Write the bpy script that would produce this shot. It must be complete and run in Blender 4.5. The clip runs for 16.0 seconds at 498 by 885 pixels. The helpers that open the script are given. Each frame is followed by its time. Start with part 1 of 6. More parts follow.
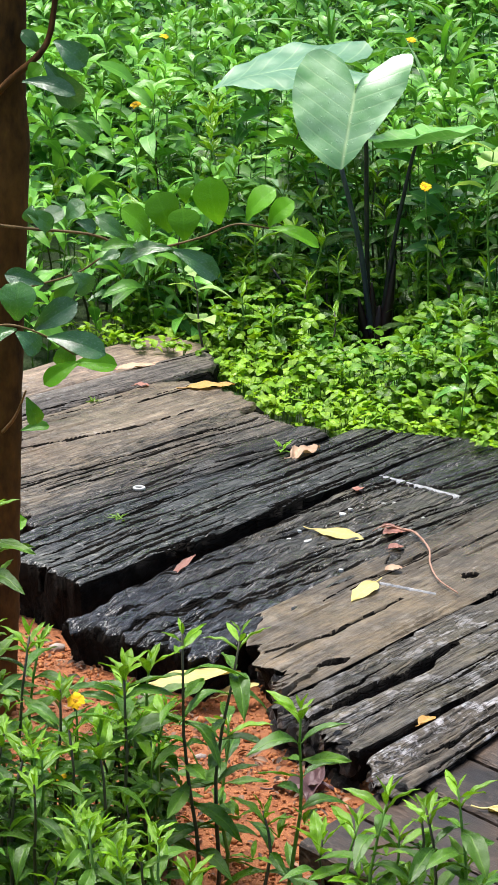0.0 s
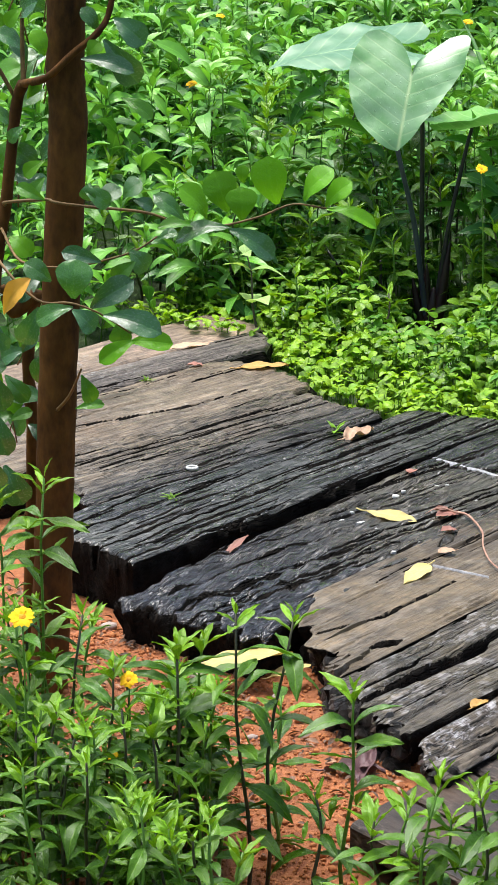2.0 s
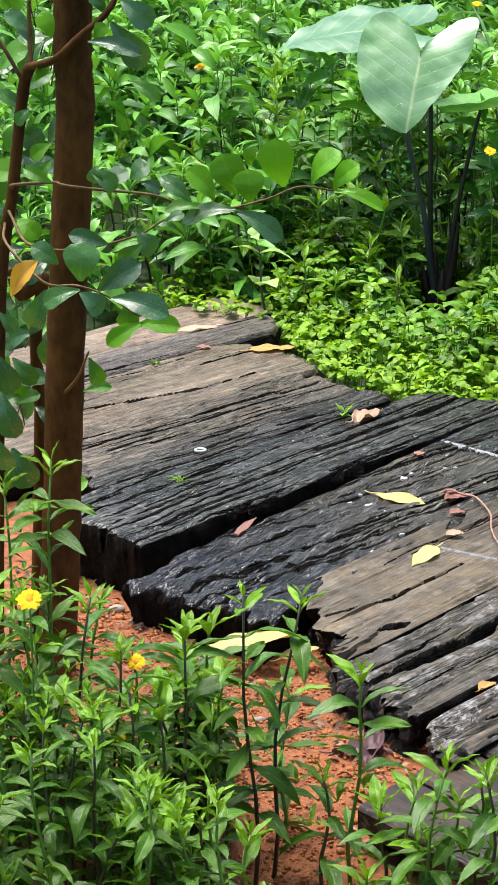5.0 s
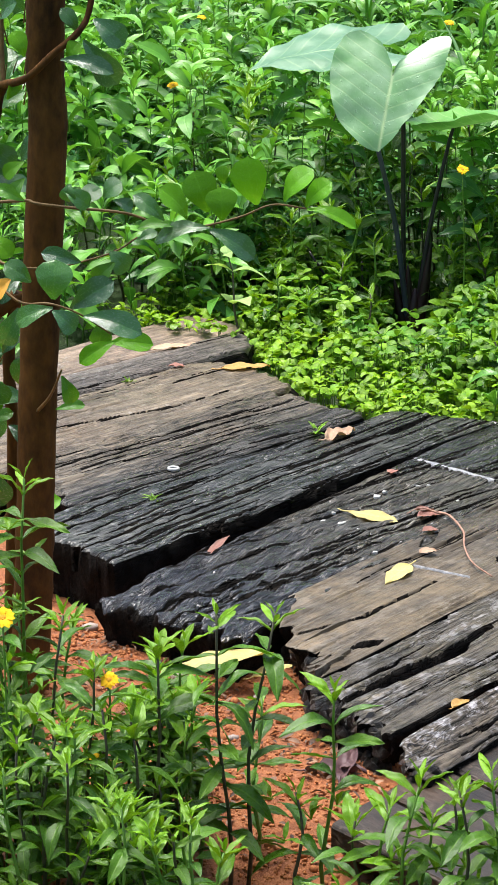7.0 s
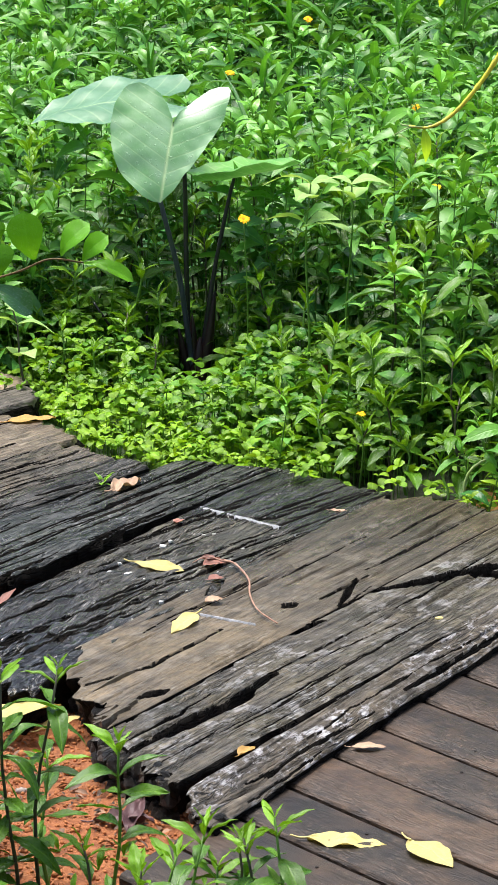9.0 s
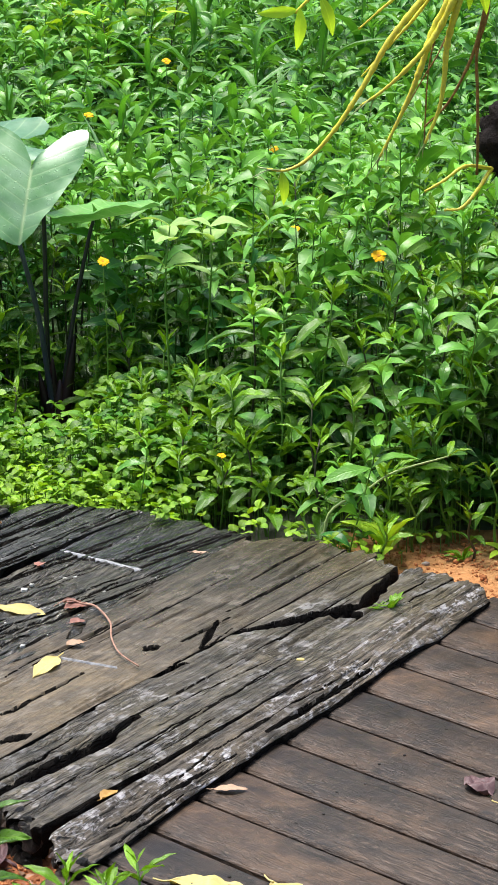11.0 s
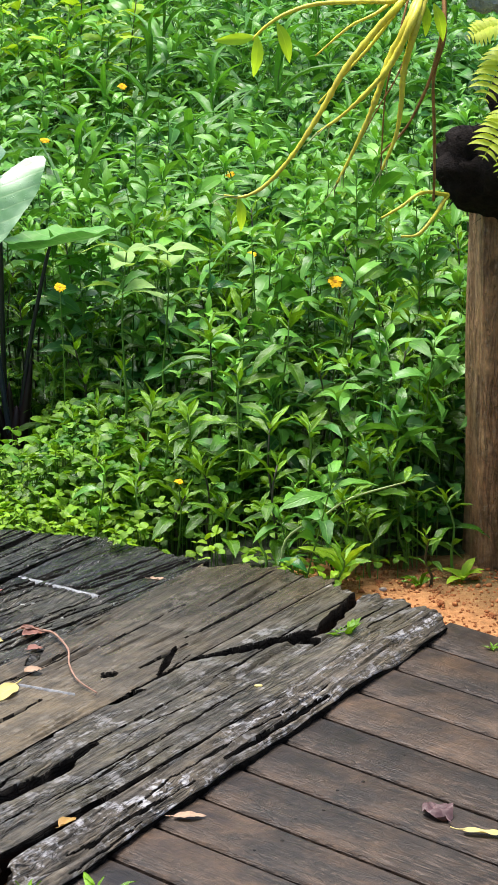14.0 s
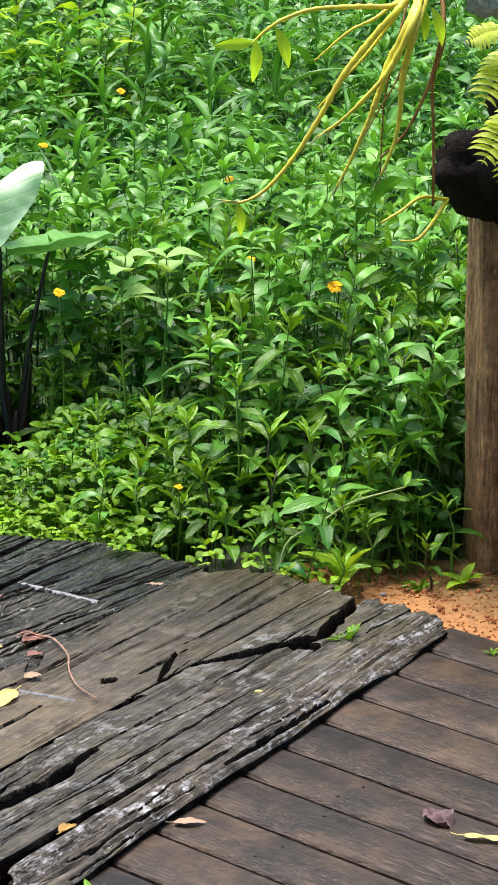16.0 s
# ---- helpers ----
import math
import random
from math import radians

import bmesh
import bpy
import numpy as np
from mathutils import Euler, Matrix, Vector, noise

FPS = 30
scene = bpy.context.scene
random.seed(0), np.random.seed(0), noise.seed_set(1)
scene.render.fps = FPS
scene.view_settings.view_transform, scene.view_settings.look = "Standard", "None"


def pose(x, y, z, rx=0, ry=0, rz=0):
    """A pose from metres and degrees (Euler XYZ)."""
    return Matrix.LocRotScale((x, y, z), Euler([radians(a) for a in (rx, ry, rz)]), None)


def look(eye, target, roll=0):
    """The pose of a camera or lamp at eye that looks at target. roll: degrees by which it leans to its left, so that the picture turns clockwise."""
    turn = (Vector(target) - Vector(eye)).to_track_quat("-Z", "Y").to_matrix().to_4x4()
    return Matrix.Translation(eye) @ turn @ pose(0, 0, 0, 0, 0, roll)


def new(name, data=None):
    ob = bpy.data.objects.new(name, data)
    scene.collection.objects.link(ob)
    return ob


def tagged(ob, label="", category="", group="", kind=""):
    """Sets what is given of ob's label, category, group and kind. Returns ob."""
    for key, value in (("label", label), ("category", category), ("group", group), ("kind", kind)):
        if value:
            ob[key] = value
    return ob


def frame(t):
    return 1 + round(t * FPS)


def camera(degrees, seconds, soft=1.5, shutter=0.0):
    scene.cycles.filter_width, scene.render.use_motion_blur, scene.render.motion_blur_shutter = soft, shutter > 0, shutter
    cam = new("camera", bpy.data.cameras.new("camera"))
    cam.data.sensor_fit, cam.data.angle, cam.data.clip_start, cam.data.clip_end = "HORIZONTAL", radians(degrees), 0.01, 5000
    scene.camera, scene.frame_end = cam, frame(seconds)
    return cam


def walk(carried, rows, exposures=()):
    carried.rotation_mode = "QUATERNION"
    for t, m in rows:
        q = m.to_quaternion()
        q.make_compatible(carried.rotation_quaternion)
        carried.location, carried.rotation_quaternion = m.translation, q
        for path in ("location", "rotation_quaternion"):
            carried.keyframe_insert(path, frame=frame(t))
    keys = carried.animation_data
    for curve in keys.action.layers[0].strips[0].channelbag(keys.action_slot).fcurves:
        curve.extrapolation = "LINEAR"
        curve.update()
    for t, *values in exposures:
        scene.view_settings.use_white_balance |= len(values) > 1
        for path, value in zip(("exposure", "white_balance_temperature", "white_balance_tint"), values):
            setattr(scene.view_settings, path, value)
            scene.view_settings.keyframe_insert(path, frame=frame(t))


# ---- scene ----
cam = camera(8.407, 16.0, soft=1.5)
# seconds, eye x y z, yaw, pitch, roll
ROWS = [
    (0, -0.0089, 0.0119, 1.7410, -1.264, -16.044, -0.267),
    (0.5, -0.0092, 0.0138, 1.7410, -1.168, -16.113, -0.197),
    (1, -0.0142, 0.0167, 1.7371, -0.951, -16.188, -0.137),
    (1.5, -0.0171, 0.0208, 1.7368, -0.668, -16.290, 0.016),
    (2, -0.0199, 0.0205, 1.7371, -0.436, -16.359, 0.149),
    (2.5, -0.0174, 0.0204, 1.7367, -0.235, -16.415, 0.125),
    (3, -0.0197, 0.0227, 1.7348, -0.193, -16.484, 0.140),
    (3.5, -0.0174, 0.0208, 1.7359, -0.191, -16.579, 0.059),
    (4, -0.0144, 0.0211, 1.7355, -0.222, -16.648, 0.026),
    (6.3, -0.0167, 0.0185, 1.7367, -0.366, -16.555, 0.140),
    (6.5, -0.0169, 0.0183, 1.7368, -0.422, -16.478, 0.147),
    (7, -0.0142, 0.0188, 1.7350, -0.708, -16.322, 0.093),
    (7.5, -0.0108, 0.0099, 1.7408, -1.463, -16.206, 0.125),
    (8, 0.0052, 0.0029, 1.7406, -2.373, -15.977, -0.096),
    (8.5, 0.0124, -0.0064, 1.7457, -3.291, -15.770, -0.179),
    (9, 0.0154, -0.0104, 1.7507, -4.178, -15.543, -0.137),
    (9.5, 0.0187, -0.0177, 1.7579, -4.951, -15.329, -0.114),
    (10, 0.0216, -0.0184, 1.7602, -5.653, -15.158, -0.086),
    (10.2, 0.0211, -0.0185, 1.7605, -5.893, -15.100, -0.055),
    (12.3, 0.0154, -0.0196, 1.7640, -7.059, -14.690, 0.285),
    (12.5, 0.0149, -0.0197, 1.7643, -7.084, -14.661, 0.304),
    (13, 0.0164, -0.0160, 1.7663, -7.103, -14.641, 0.291),
    (13.5, 0.0113, -0.0157, 1.7675, -7.246, -14.586, 0.234),
    (14, 0.0124, -0.0208, 1.7688, -7.388, -14.527, 0.213),
    (14.5, 0.0135, -0.0205, 1.7689, -7.446, -14.529, 0.181),
    (15, 0.0134, -0.0202, 1.7689, -7.433, -14.515, 0.179),
    (15.5, 0.0111, -0.0161, 1.7717, -7.444, -14.506, 0.135),
    (16, 0.0109, -0.0156, 1.7718, -7.417, -14.479, 0.131),
]
walk(cam, [(t, pose(x, y, z, 0, 0, yaw) @ pose(0, 0, 0, 90 + pitch) @ pose(0, 0, 0, 0, 0, roll)) for t, x, y, z, yaw, pitch, roll in ROWS],
     exposures=[(0.0, 1.06, 6400, 11), (7.5, 1.07, 6400, 11), (10.0, 0.99, 6400, 11), (12.5, 0.91, 6400, 11), (16.0, 0.87, 6400, 11)])

# ---- daylight: bright overcast ----
world = bpy.data.worlds.new("overcast_sky")
world.use_nodes = True
scene.world = world
wn = world.node_tree
sky = wn.nodes.new("ShaderNodeTexSky")
sky.sky_type, sky.sun_disc = "NISHITA", False
sky.sun_elevation, sky.sun_rotation, sky.dust_density, sky.air_density = radians(74), radians(-43), 4.0, 1.0
wn.nodes["Background"].inputs[1].default_value = 0.1
wn.links.new(sky.outputs[0], wn.nodes["Background"].inputs[0])
sun = new("sun", bpy.data.lights.new("sun", "SUN"))
sun.data.energy, sun.data.angle, sun.data.color = 3.3, radians(36), (1.0, 0.97, 0.93)
sun.matrix_world = look((-1.2, 5.0 + 1.3, 6.4), (0, 5.0, 0))

# ---- materials ----


class Nodes:
    """A small builder for node materials."""

    def __init__(self, name):
        self.mat = bpy.data.materials.new(name)
        self.mat.use_nodes = True
        self.tree = self.mat.node_tree
        self.shader = self.tree.nodes["Principled BSDF"]
        self.out = self.tree.nodes["Material Output"]

    def node(self, kind, **inputs):
        n = self.tree.nodes.new(kind)
        for key, value in inputs.items():
            n.inputs[key.replace("_", " ")].default_value = value
        return n

    def link(self, a, b):
        self.tree.links.new(a, b)

    def coords(self, scale=(1, 1, 1), which="Object"):
        c = self.tree.nodes.new("ShaderNodeTexCoord")
        m = self.node("ShaderNodeMapping", Scale=scale)
        self.link(c.outputs[which], m.inputs["Vector"])
        return m.outputs[0]

    def noise(self, vector, scale, detail=4.0, rough=0.55, warp=0.0):
        n = self.node("ShaderNodeTexNoise", Scale=scale, Detail=detail, Roughness=rough, Distortion=warp)
        self.link(vector, n.inputs["Vector"])
        return n.outputs["Fac"]

    def ramp(self, fac, *stops):
        r = self.tree.nodes.new("ShaderNodeValToRGB")
        while len(r.color_ramp.elements) < len(stops):
            r.color_ramp.elements.new(0.5)
        for e, (at, c) in zip(r.color_ramp.elements, stops):
            e.position = at
            e.color = (*c, 1) if isinstance(c, tuple) else (c, c, c, 1)
        self.link(fac, r.inputs[0])
        return r.outputs[0]

    def mix(self, fac, a, b, how="MIX"):
        m = self.tree.nodes.new("ShaderNodeMix")
        m.data_type, m.blend_type = "RGBA", how
        for socket, value in ((m.inputs[0], fac), (m.inputs[6], a), (m.inputs[7], b)):
            if isinstance(value, (int, float)):
                socket.default_value = value
            elif isinstance(value, tuple):
                socket.default_value = (*value, 1)
            else:
                self.link(value, socket)
        return m.outputs[2]

    def maths(self, op, a, b=0.0):
        m = self.tree.nodes.new("ShaderNodeMath")
        m.operation = op
        for socket, value in zip(m.inputs, (a, b)):
            if isinstance(value, (int, float)):
                socket.default_value = value
            else:
                self.link(value, socket)
        return m.outputs[0]

    def attribute(self, name):
        a = self.tree.nodes.new("ShaderNodeAttribute")
        a.attribute_name = name
        return a.outputs["Fac"]

    def finish(self, colour=None, rough=None, height=None, bump=0.3, distance=0.004):
        for value, socket in ((colour, "Base Color"), (rough, "Roughness")):
            if value is None:
                continue
            if isinstance(value, tuple):
                self.shader.inputs[socket].default_value = (*value, 1)
            elif isinstance(value, (int, float)):
                self.shader.inputs[socket].default_value = value
            else:
                self.link(value, self.shader.inputs[socket])
        if height is not None:
            b = self.node("ShaderNodeBump", Strength=bump, Distance=distance)
            self.link(height, b.inputs["Height"])
            self.link(b.outputs[0], self.shader.inputs["Normal"])
        return self.mat


def wood(name, dark, light, stain, stain_amount=0.45, gloss=(0.2, 0.55), specks=0.0, speck_colour=(0.42, 0.42, 0.4), bump=0.5, per_piece=0.0, checks=0.8, shine=0.4, lichen=0.0, burnt=None, everywhere=False):
    """Weathered timber, its grain along local x; gloss: roughness where wet and where dry; burnt: stops along the timber and a char colour."""
    n = Nodes(name)
    grain_xyz = n.coords((8, 95, 55))
    fine_xyz = n.coords((34, 380, 160))
    flat = n.coords()
    if per_piece:
        info = n.tree.nodes.new("ShaderNodeObjectInfo")
        shift = n.node("ShaderNodeVectorMath")
        shift.operation = "MULTIPLY_ADD"
        shift.inputs[1].default_value = (37, 37, 37)
        n.link(info.outputs["Random"], shift.inputs[0])
        n.link(flat, shift.inputs[2])
        flat = shift.outputs[0]
    grain = n.noise(grain_xyz, 1.0, 6, 0.6, 0.2)
    fine = n.noise(fine_xyz, 1.0, 3, 0.6)
    patch = n.noise(flat, 7.0, 5, 0.6, 0.6)
    both = n.maths("ADD", n.maths("MULTIPLY", grain, 0.8), n.maths("MULTIPLY", fine, 0.2))
    colour = n.ramp(both, (0.34, dark), (0.5, tuple((a + b) / 2 for a, b in zip(dark, light))), (0.68, light))
    colour = n.mix(n.maths("MULTIPLY", n.ramp(patch, (0.42, 0.0), (0.62, 1.0)), stain_amount), colour, stain)
    mottle = n.noise(flat, 42.0, 6, 0.72, 0.3)
    colour = n.mix(1.0, colour, n.ramp(mottle, (0.32, 0.5), (0.5, 1.0), (0.68, 1.5)), "MULTIPLY")
    swath = n.noise(n.coords((1.6, 8, 4)) if not per_piece else flat, 1.0 if not per_piece else 5.0, 4, 0.6, 0.8)
    colour = n.mix(1.0, colour, n.ramp(swath, (0.32, 0.62 if not per_piece else 0.8), (0.5, 1.0), (0.68, 1.4 if not per_piece else 1.2)), "MULTIPLY")
    if per_piece:
        tone = n.ramp(info.outputs["Random"], (0.0, 1.0 - per_piece), (1.0, 1.0 + per_piece))
        colour = n.mix(1.0, colour, tone, "MULTIPLY")
    if specks:
        spots = n.noise(n.coords((60, 95, 60)), 1.0, 4, 0.7)
        area = n.noise(n.coords((5, 9, 5)), 1.0, 2, 0.5)
        mask = n.maths("MULTIPLY", n.ramp(spots, (0.57, 0.0), (0.64, 1.0)), n.ramp(area, (0.42, 0.0), (0.58, 1.0)))
        if specks > 0.65:
            crust = n.noise(n.coords((24, 46, 24) if not per_piece else (18, 150, 60)), 1.0, 6, 0.75)
            wide = n.noise(n.coords((3, 6, 3)), 1.0, 2, 0.5, 0.5)
            mask = n.maths("MAXIMUM", mask, n.maths("MULTIPLY", n.ramp(crust, (0.53, 0.0), (0.57, 1.0)), n.ramp(wide, (0.44, 0.0), (0.56, 0.9))))
        colour = n.mix(n.maths("MULTIPLY", mask, specks), colour, speck_colour)
    if burnt:
        place = n.tree.nodes.new("ShaderNodeSeparateXYZ")
        n.link(n.coords(), place.inputs[0])
        ragged = n.maths("ADD", place.outputs[burnt[2] if len(burnt) > 2 else 0], n.maths("MULTIPLY", n.maths("SUBTRACT", swath, 0.5), 0.12 if len(burnt) > 2 else 0.45))
        char = n.ramp(ragged, *burnt[0])
        colour = n.mix(char, colour, n.ramp(both, (0.36, (0.004, 0.004, 0.005)), (0.66, burnt[1])))
    if lichen:
        round_spots = n.noise(n.coords((34, 46, 40)), 1.0, 5, 0.7, 0.2)
        colony = n.noise(n.coords((4, 11, 6)), 1.0, 2, 0.5)
        crusted = n.maths("MULTIPLY", n.ramp(round_spots, (0.52, 0.0), (0.56, 0.6), (0.62, 1.0)), n.ramp(colony, (0.4, 0.0), (0.52, 1.0)))
        colour = n.mix(n.maths("MULTIPLY", crusted, lichen), colour, speck_colour)
    split = n.noise(n.coords((8, 58, 40)), 1.0, 3, 0.55, 0.7)
    thin = n.noise(n.coords((13, 150, 80)), 1.0, 2, 0.5, 0.6)
    where = n.ramp(n.noise(n.coords((4, 14, 9)), 1.0, 3, 0.6), (0.36, 0.3 if everywhere else 0.0), (0.5 if everywhere else 0.6, 1.0))
    lines = n.maths("MAXIMUM", n.ramp(split, (0.462, 0.0), (0.497, 1.0), (0.532, 0.0)), n.maths("MULTIPLY", n.ramp(thin, (0.44, 0.0), (0.5, 1.0), (0.56, 0.0)), 0.7))
    lines = n.maths("MULTIPLY", n.maths("MULTIPLY", lines, where), checks)
    colour = n.mix(lines, colour, (0.004, 0.0035, 0.003))
    wet = n.noise(n.coords((4, 9, 5)), 1.0, 4, 0.6, 0.4)
    rough = n.ramp(wet, (0.36, gloss[0]), (0.62, gloss[1]))
    if burnt:
        rough = n.maths("SUBTRACT", rough, n.maths("MULTIPLY", char, 0.22))
    relief = n.maths("SUBTRACT", n.maths("ADD", n.maths("MULTIPLY", grain, 0.5), n.maths("ADD", n.maths("MULTIPLY", fine, 0.08), n.maths("MULTIPLY", mottle, 0.5))), n.maths("MULTIPLY", lines, 1.4))
    if burnt:
        ridges = n.noise(n.coords((26, 150, 60)), 1.0, 3, 0.6, 1.2)
        relief = n.maths("ADD", relief, n.maths("MULTIPLY", n.maths("MULTIPLY", ridges, char), 1.1))
    n.shader.inputs["Specular IOR Level"].default_value = shine
    return n.finish(colour, rough, relief, bump, 0.008)


BLACK_WOOD = wood("wet_black_timber", (0.03, 0.03, 0.027), (0.1, 0.098, 0.088), (0.075, 0.078, 0.058), 0.5, (0.14, 0.4), 0.5, bump=0.7, checks=1.0, shine=0.7, everywhere=True)
CHARRED = wood("wet_olive_and_charred_timber", (0.04, 0.036, 0.027), (0.115, 0.104, 0.076), (0.125, 0.108, 0.064), 0.55, (0.18, 0.4), 0.6, bump=0.7, checks=0.9, shine=0.75,
               burnt=(((0.22, 1.0), (0.5, 0.25), (0.62, 0.0), (0.86, 0.0), (0.95, 0.85)), (0.075, 0.077, 0.078)), everywhere=True)
BROWN_WOOD = wood("damp_brown_timber", (0.058, 0.045, 0.029), (0.15, 0.117, 0.074), (0.165, 0.122, 0.066), 0.55, (0.3, 0.55), 0.5, (0.3, 0.27, 0.22), bump=0.45, checks=0.35, lichen=0.3, burnt=(((0.45, 0.0), (0.95, 0.65)), (0.085, 0.074, 0.062)))
WORN_WOOD = wood("worn_grey_brown_timber", (0.022, 0.018, 0.013), (0.16, 0.132, 0.096), (0.11, 0.085, 0.052), 0.5, (0.35, 0.65), 0.6, (0.54, 0.53, 0.54), bump=0.6, checks=0.9, lichen=0.85)
GREY_WOOD = wood("weathered_grey_timber", (0.034, 0.029, 0.021), (0.128, 0.109, 0.079), (0.112, 0.094, 0.053), 0.55, (0.3, 0.6), 0.6, (0.38, 0.37, 0.36), bump=0.7, checks=0.85, lichen=0.6)
MIXED_WOOD = wood("brown_black_timber", (0.075, 0.061, 0.043), (0.2, 0.165, 0.116), (0.225, 0.172, 0.108), 0.6, (0.28, 0.5), 0.45, bump=0.6, checks=0.95,
                  burnt=(((0.04, 0.85), (0.1, 0.55), (0.17, 0.0)), (0.115, 0.112, 0.1), 1), everywhere=True)
SLATE_WOOD = wood("grey_purple_timber", (0.045, 0.038, 0.031), (0.185, 0.16, 0.133), (0.13, 0.103, 0.08), 0.5, (0.35, 0.6), 0.4, bump=0.6, checks=0.7)
# Near-black colour that paints the shade on side walls, ends and inside cracks.
SHADE_WOOD = wood("shade_dark_timber_side", (0.003, 0.0027, 0.0022), (0.022, 0.018, 0.014), (0.012, 0.009, 0.006), 0.5, (0.7, 0.9), 0.0, bump=1.0, checks=1.0, shine=0.1)
# The pale specks are stains and also paint in whitish wet reflections.
TAN_WOOD = wood("stained_tan_timber", (0.075, 0.058, 0.038), (0.245, 0.195, 0.13), (0.145, 0.104, 0.066), 0.6, (0.28, 0.5), 0.64, (0.42, 0.38, 0.32), bump=0.5, checks=0.6, lichen=0.2)
PINK_WOOD = wood("pale_pinkish_timber", (0.12, 0.088, 0.06), (0.31, 0.235, 0.17), (0.2, 0.145, 0.1), 0.5, (0.4, 0.65), 0.4, bump=0.4, checks=0.5)
DECK_WOOD = wood("dark_decking", (0.009, 0.0065, 0.005), (0.052, 0.038, 0.028), (0.105, 0.064, 0.037), 0.62, (0.36, 0.58), 0.7, (0.14, 0.103, 0.077), bump=0.3, per_piece=0.34, checks=0.5, shine=0.34)
POST_DARK = wood("dark_post_board", (0.1, 0.05, 0.022), (0.32, 0.19, 0.095), (0.16, 0.08, 0.035), 0.6, (0.5, 0.75), 0.2, bump=0.9, checks=0.4)
POST_WOOD = wood("brown_post_timber", (0.24, 0.13, 0.058), (0.62, 0.39, 0.2), (0.32, 0.165, 0.07), 0.7, (0.5, 0.75), 0.3, (0.55, 0.45, 0.33), bump=0.9, checks=0.3)


def soil_material():
    n = Nodes("orange_soil")
    xyz = n.coords()
    big, mid, small = n.noise(xyz, 3.0, 4), n.noise(xyz, 55.0, 8, 0.75), n.noise(xyz, 190.0, 4, 0.7)
    colour = n.ramp(mid, (0.3, (0.14, 0.04, 0.013)), (0.5, (0.42, 0.14, 0.045)), (0.72, (0.56, 0.23, 0.085)))
    colour = n.mix(n.ramp(big, (0.5, 0.0), (0.75, 0.5)), colour, (0.16, 0.07, 0.035))
    far = n.tree.nodes.new("ShaderNodeSeparateXYZ")
    n.link(xyz, far.inputs[0])
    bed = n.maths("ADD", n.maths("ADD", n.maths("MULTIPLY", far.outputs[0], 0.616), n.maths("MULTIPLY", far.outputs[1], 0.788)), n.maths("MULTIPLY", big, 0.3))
    # patch by the post, set by position, kept free of the dark bed colour
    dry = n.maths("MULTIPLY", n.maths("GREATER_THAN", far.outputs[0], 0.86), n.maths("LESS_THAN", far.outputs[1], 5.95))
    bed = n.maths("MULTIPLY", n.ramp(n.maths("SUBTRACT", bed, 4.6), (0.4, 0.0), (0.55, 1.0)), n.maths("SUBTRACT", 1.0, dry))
    centre = n.node("ShaderNodeVectorMath")
    centre.operation = "DISTANCE"
    centre.inputs[1].default_value = (0.3, 4.9, 0)
    n.link(xyz, centre.inputs[0])
    away = n.ramp(n.maths("MULTIPLY", n.maths("ADD", centre.outputs["Value"], big), 0.25), (0.4, 0.0), (0.5, 1.0))
    # bright orange soil, its colour raised to offset the shade by the post
    lifted_soil = n.ramp(mid, (0.3, (0.4, 0.16, 0.045)), (0.5, (0.66, 0.3, 0.1)), (0.72, (0.78, 0.42, 0.17)))
    colour = n.mix(dry, colour, lifted_soil)
    # dark humus under the herbs, kept near-black to deepen the shade there
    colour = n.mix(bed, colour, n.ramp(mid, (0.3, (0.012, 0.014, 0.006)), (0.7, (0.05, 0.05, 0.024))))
    turf = n.ramp(mid, (0.3, (0.012, 0.03, 0.005)), (0.55, (0.04, 0.1, 0.015)), (0.75, (0.09, 0.17, 0.03)))
    turf = n.mix(n.ramp(big, (0.45, 0.0), (0.7, 0.6)), turf, (0.045, 0.04, 0.018))
    colour = n.mix(away, colour, turf)
    return n.finish(colour, 0.75, n.maths("ADD", mid, n.maths("MULTIPLY", small, 0.5)), 0.9, 0.012)


SOIL = soil_material()


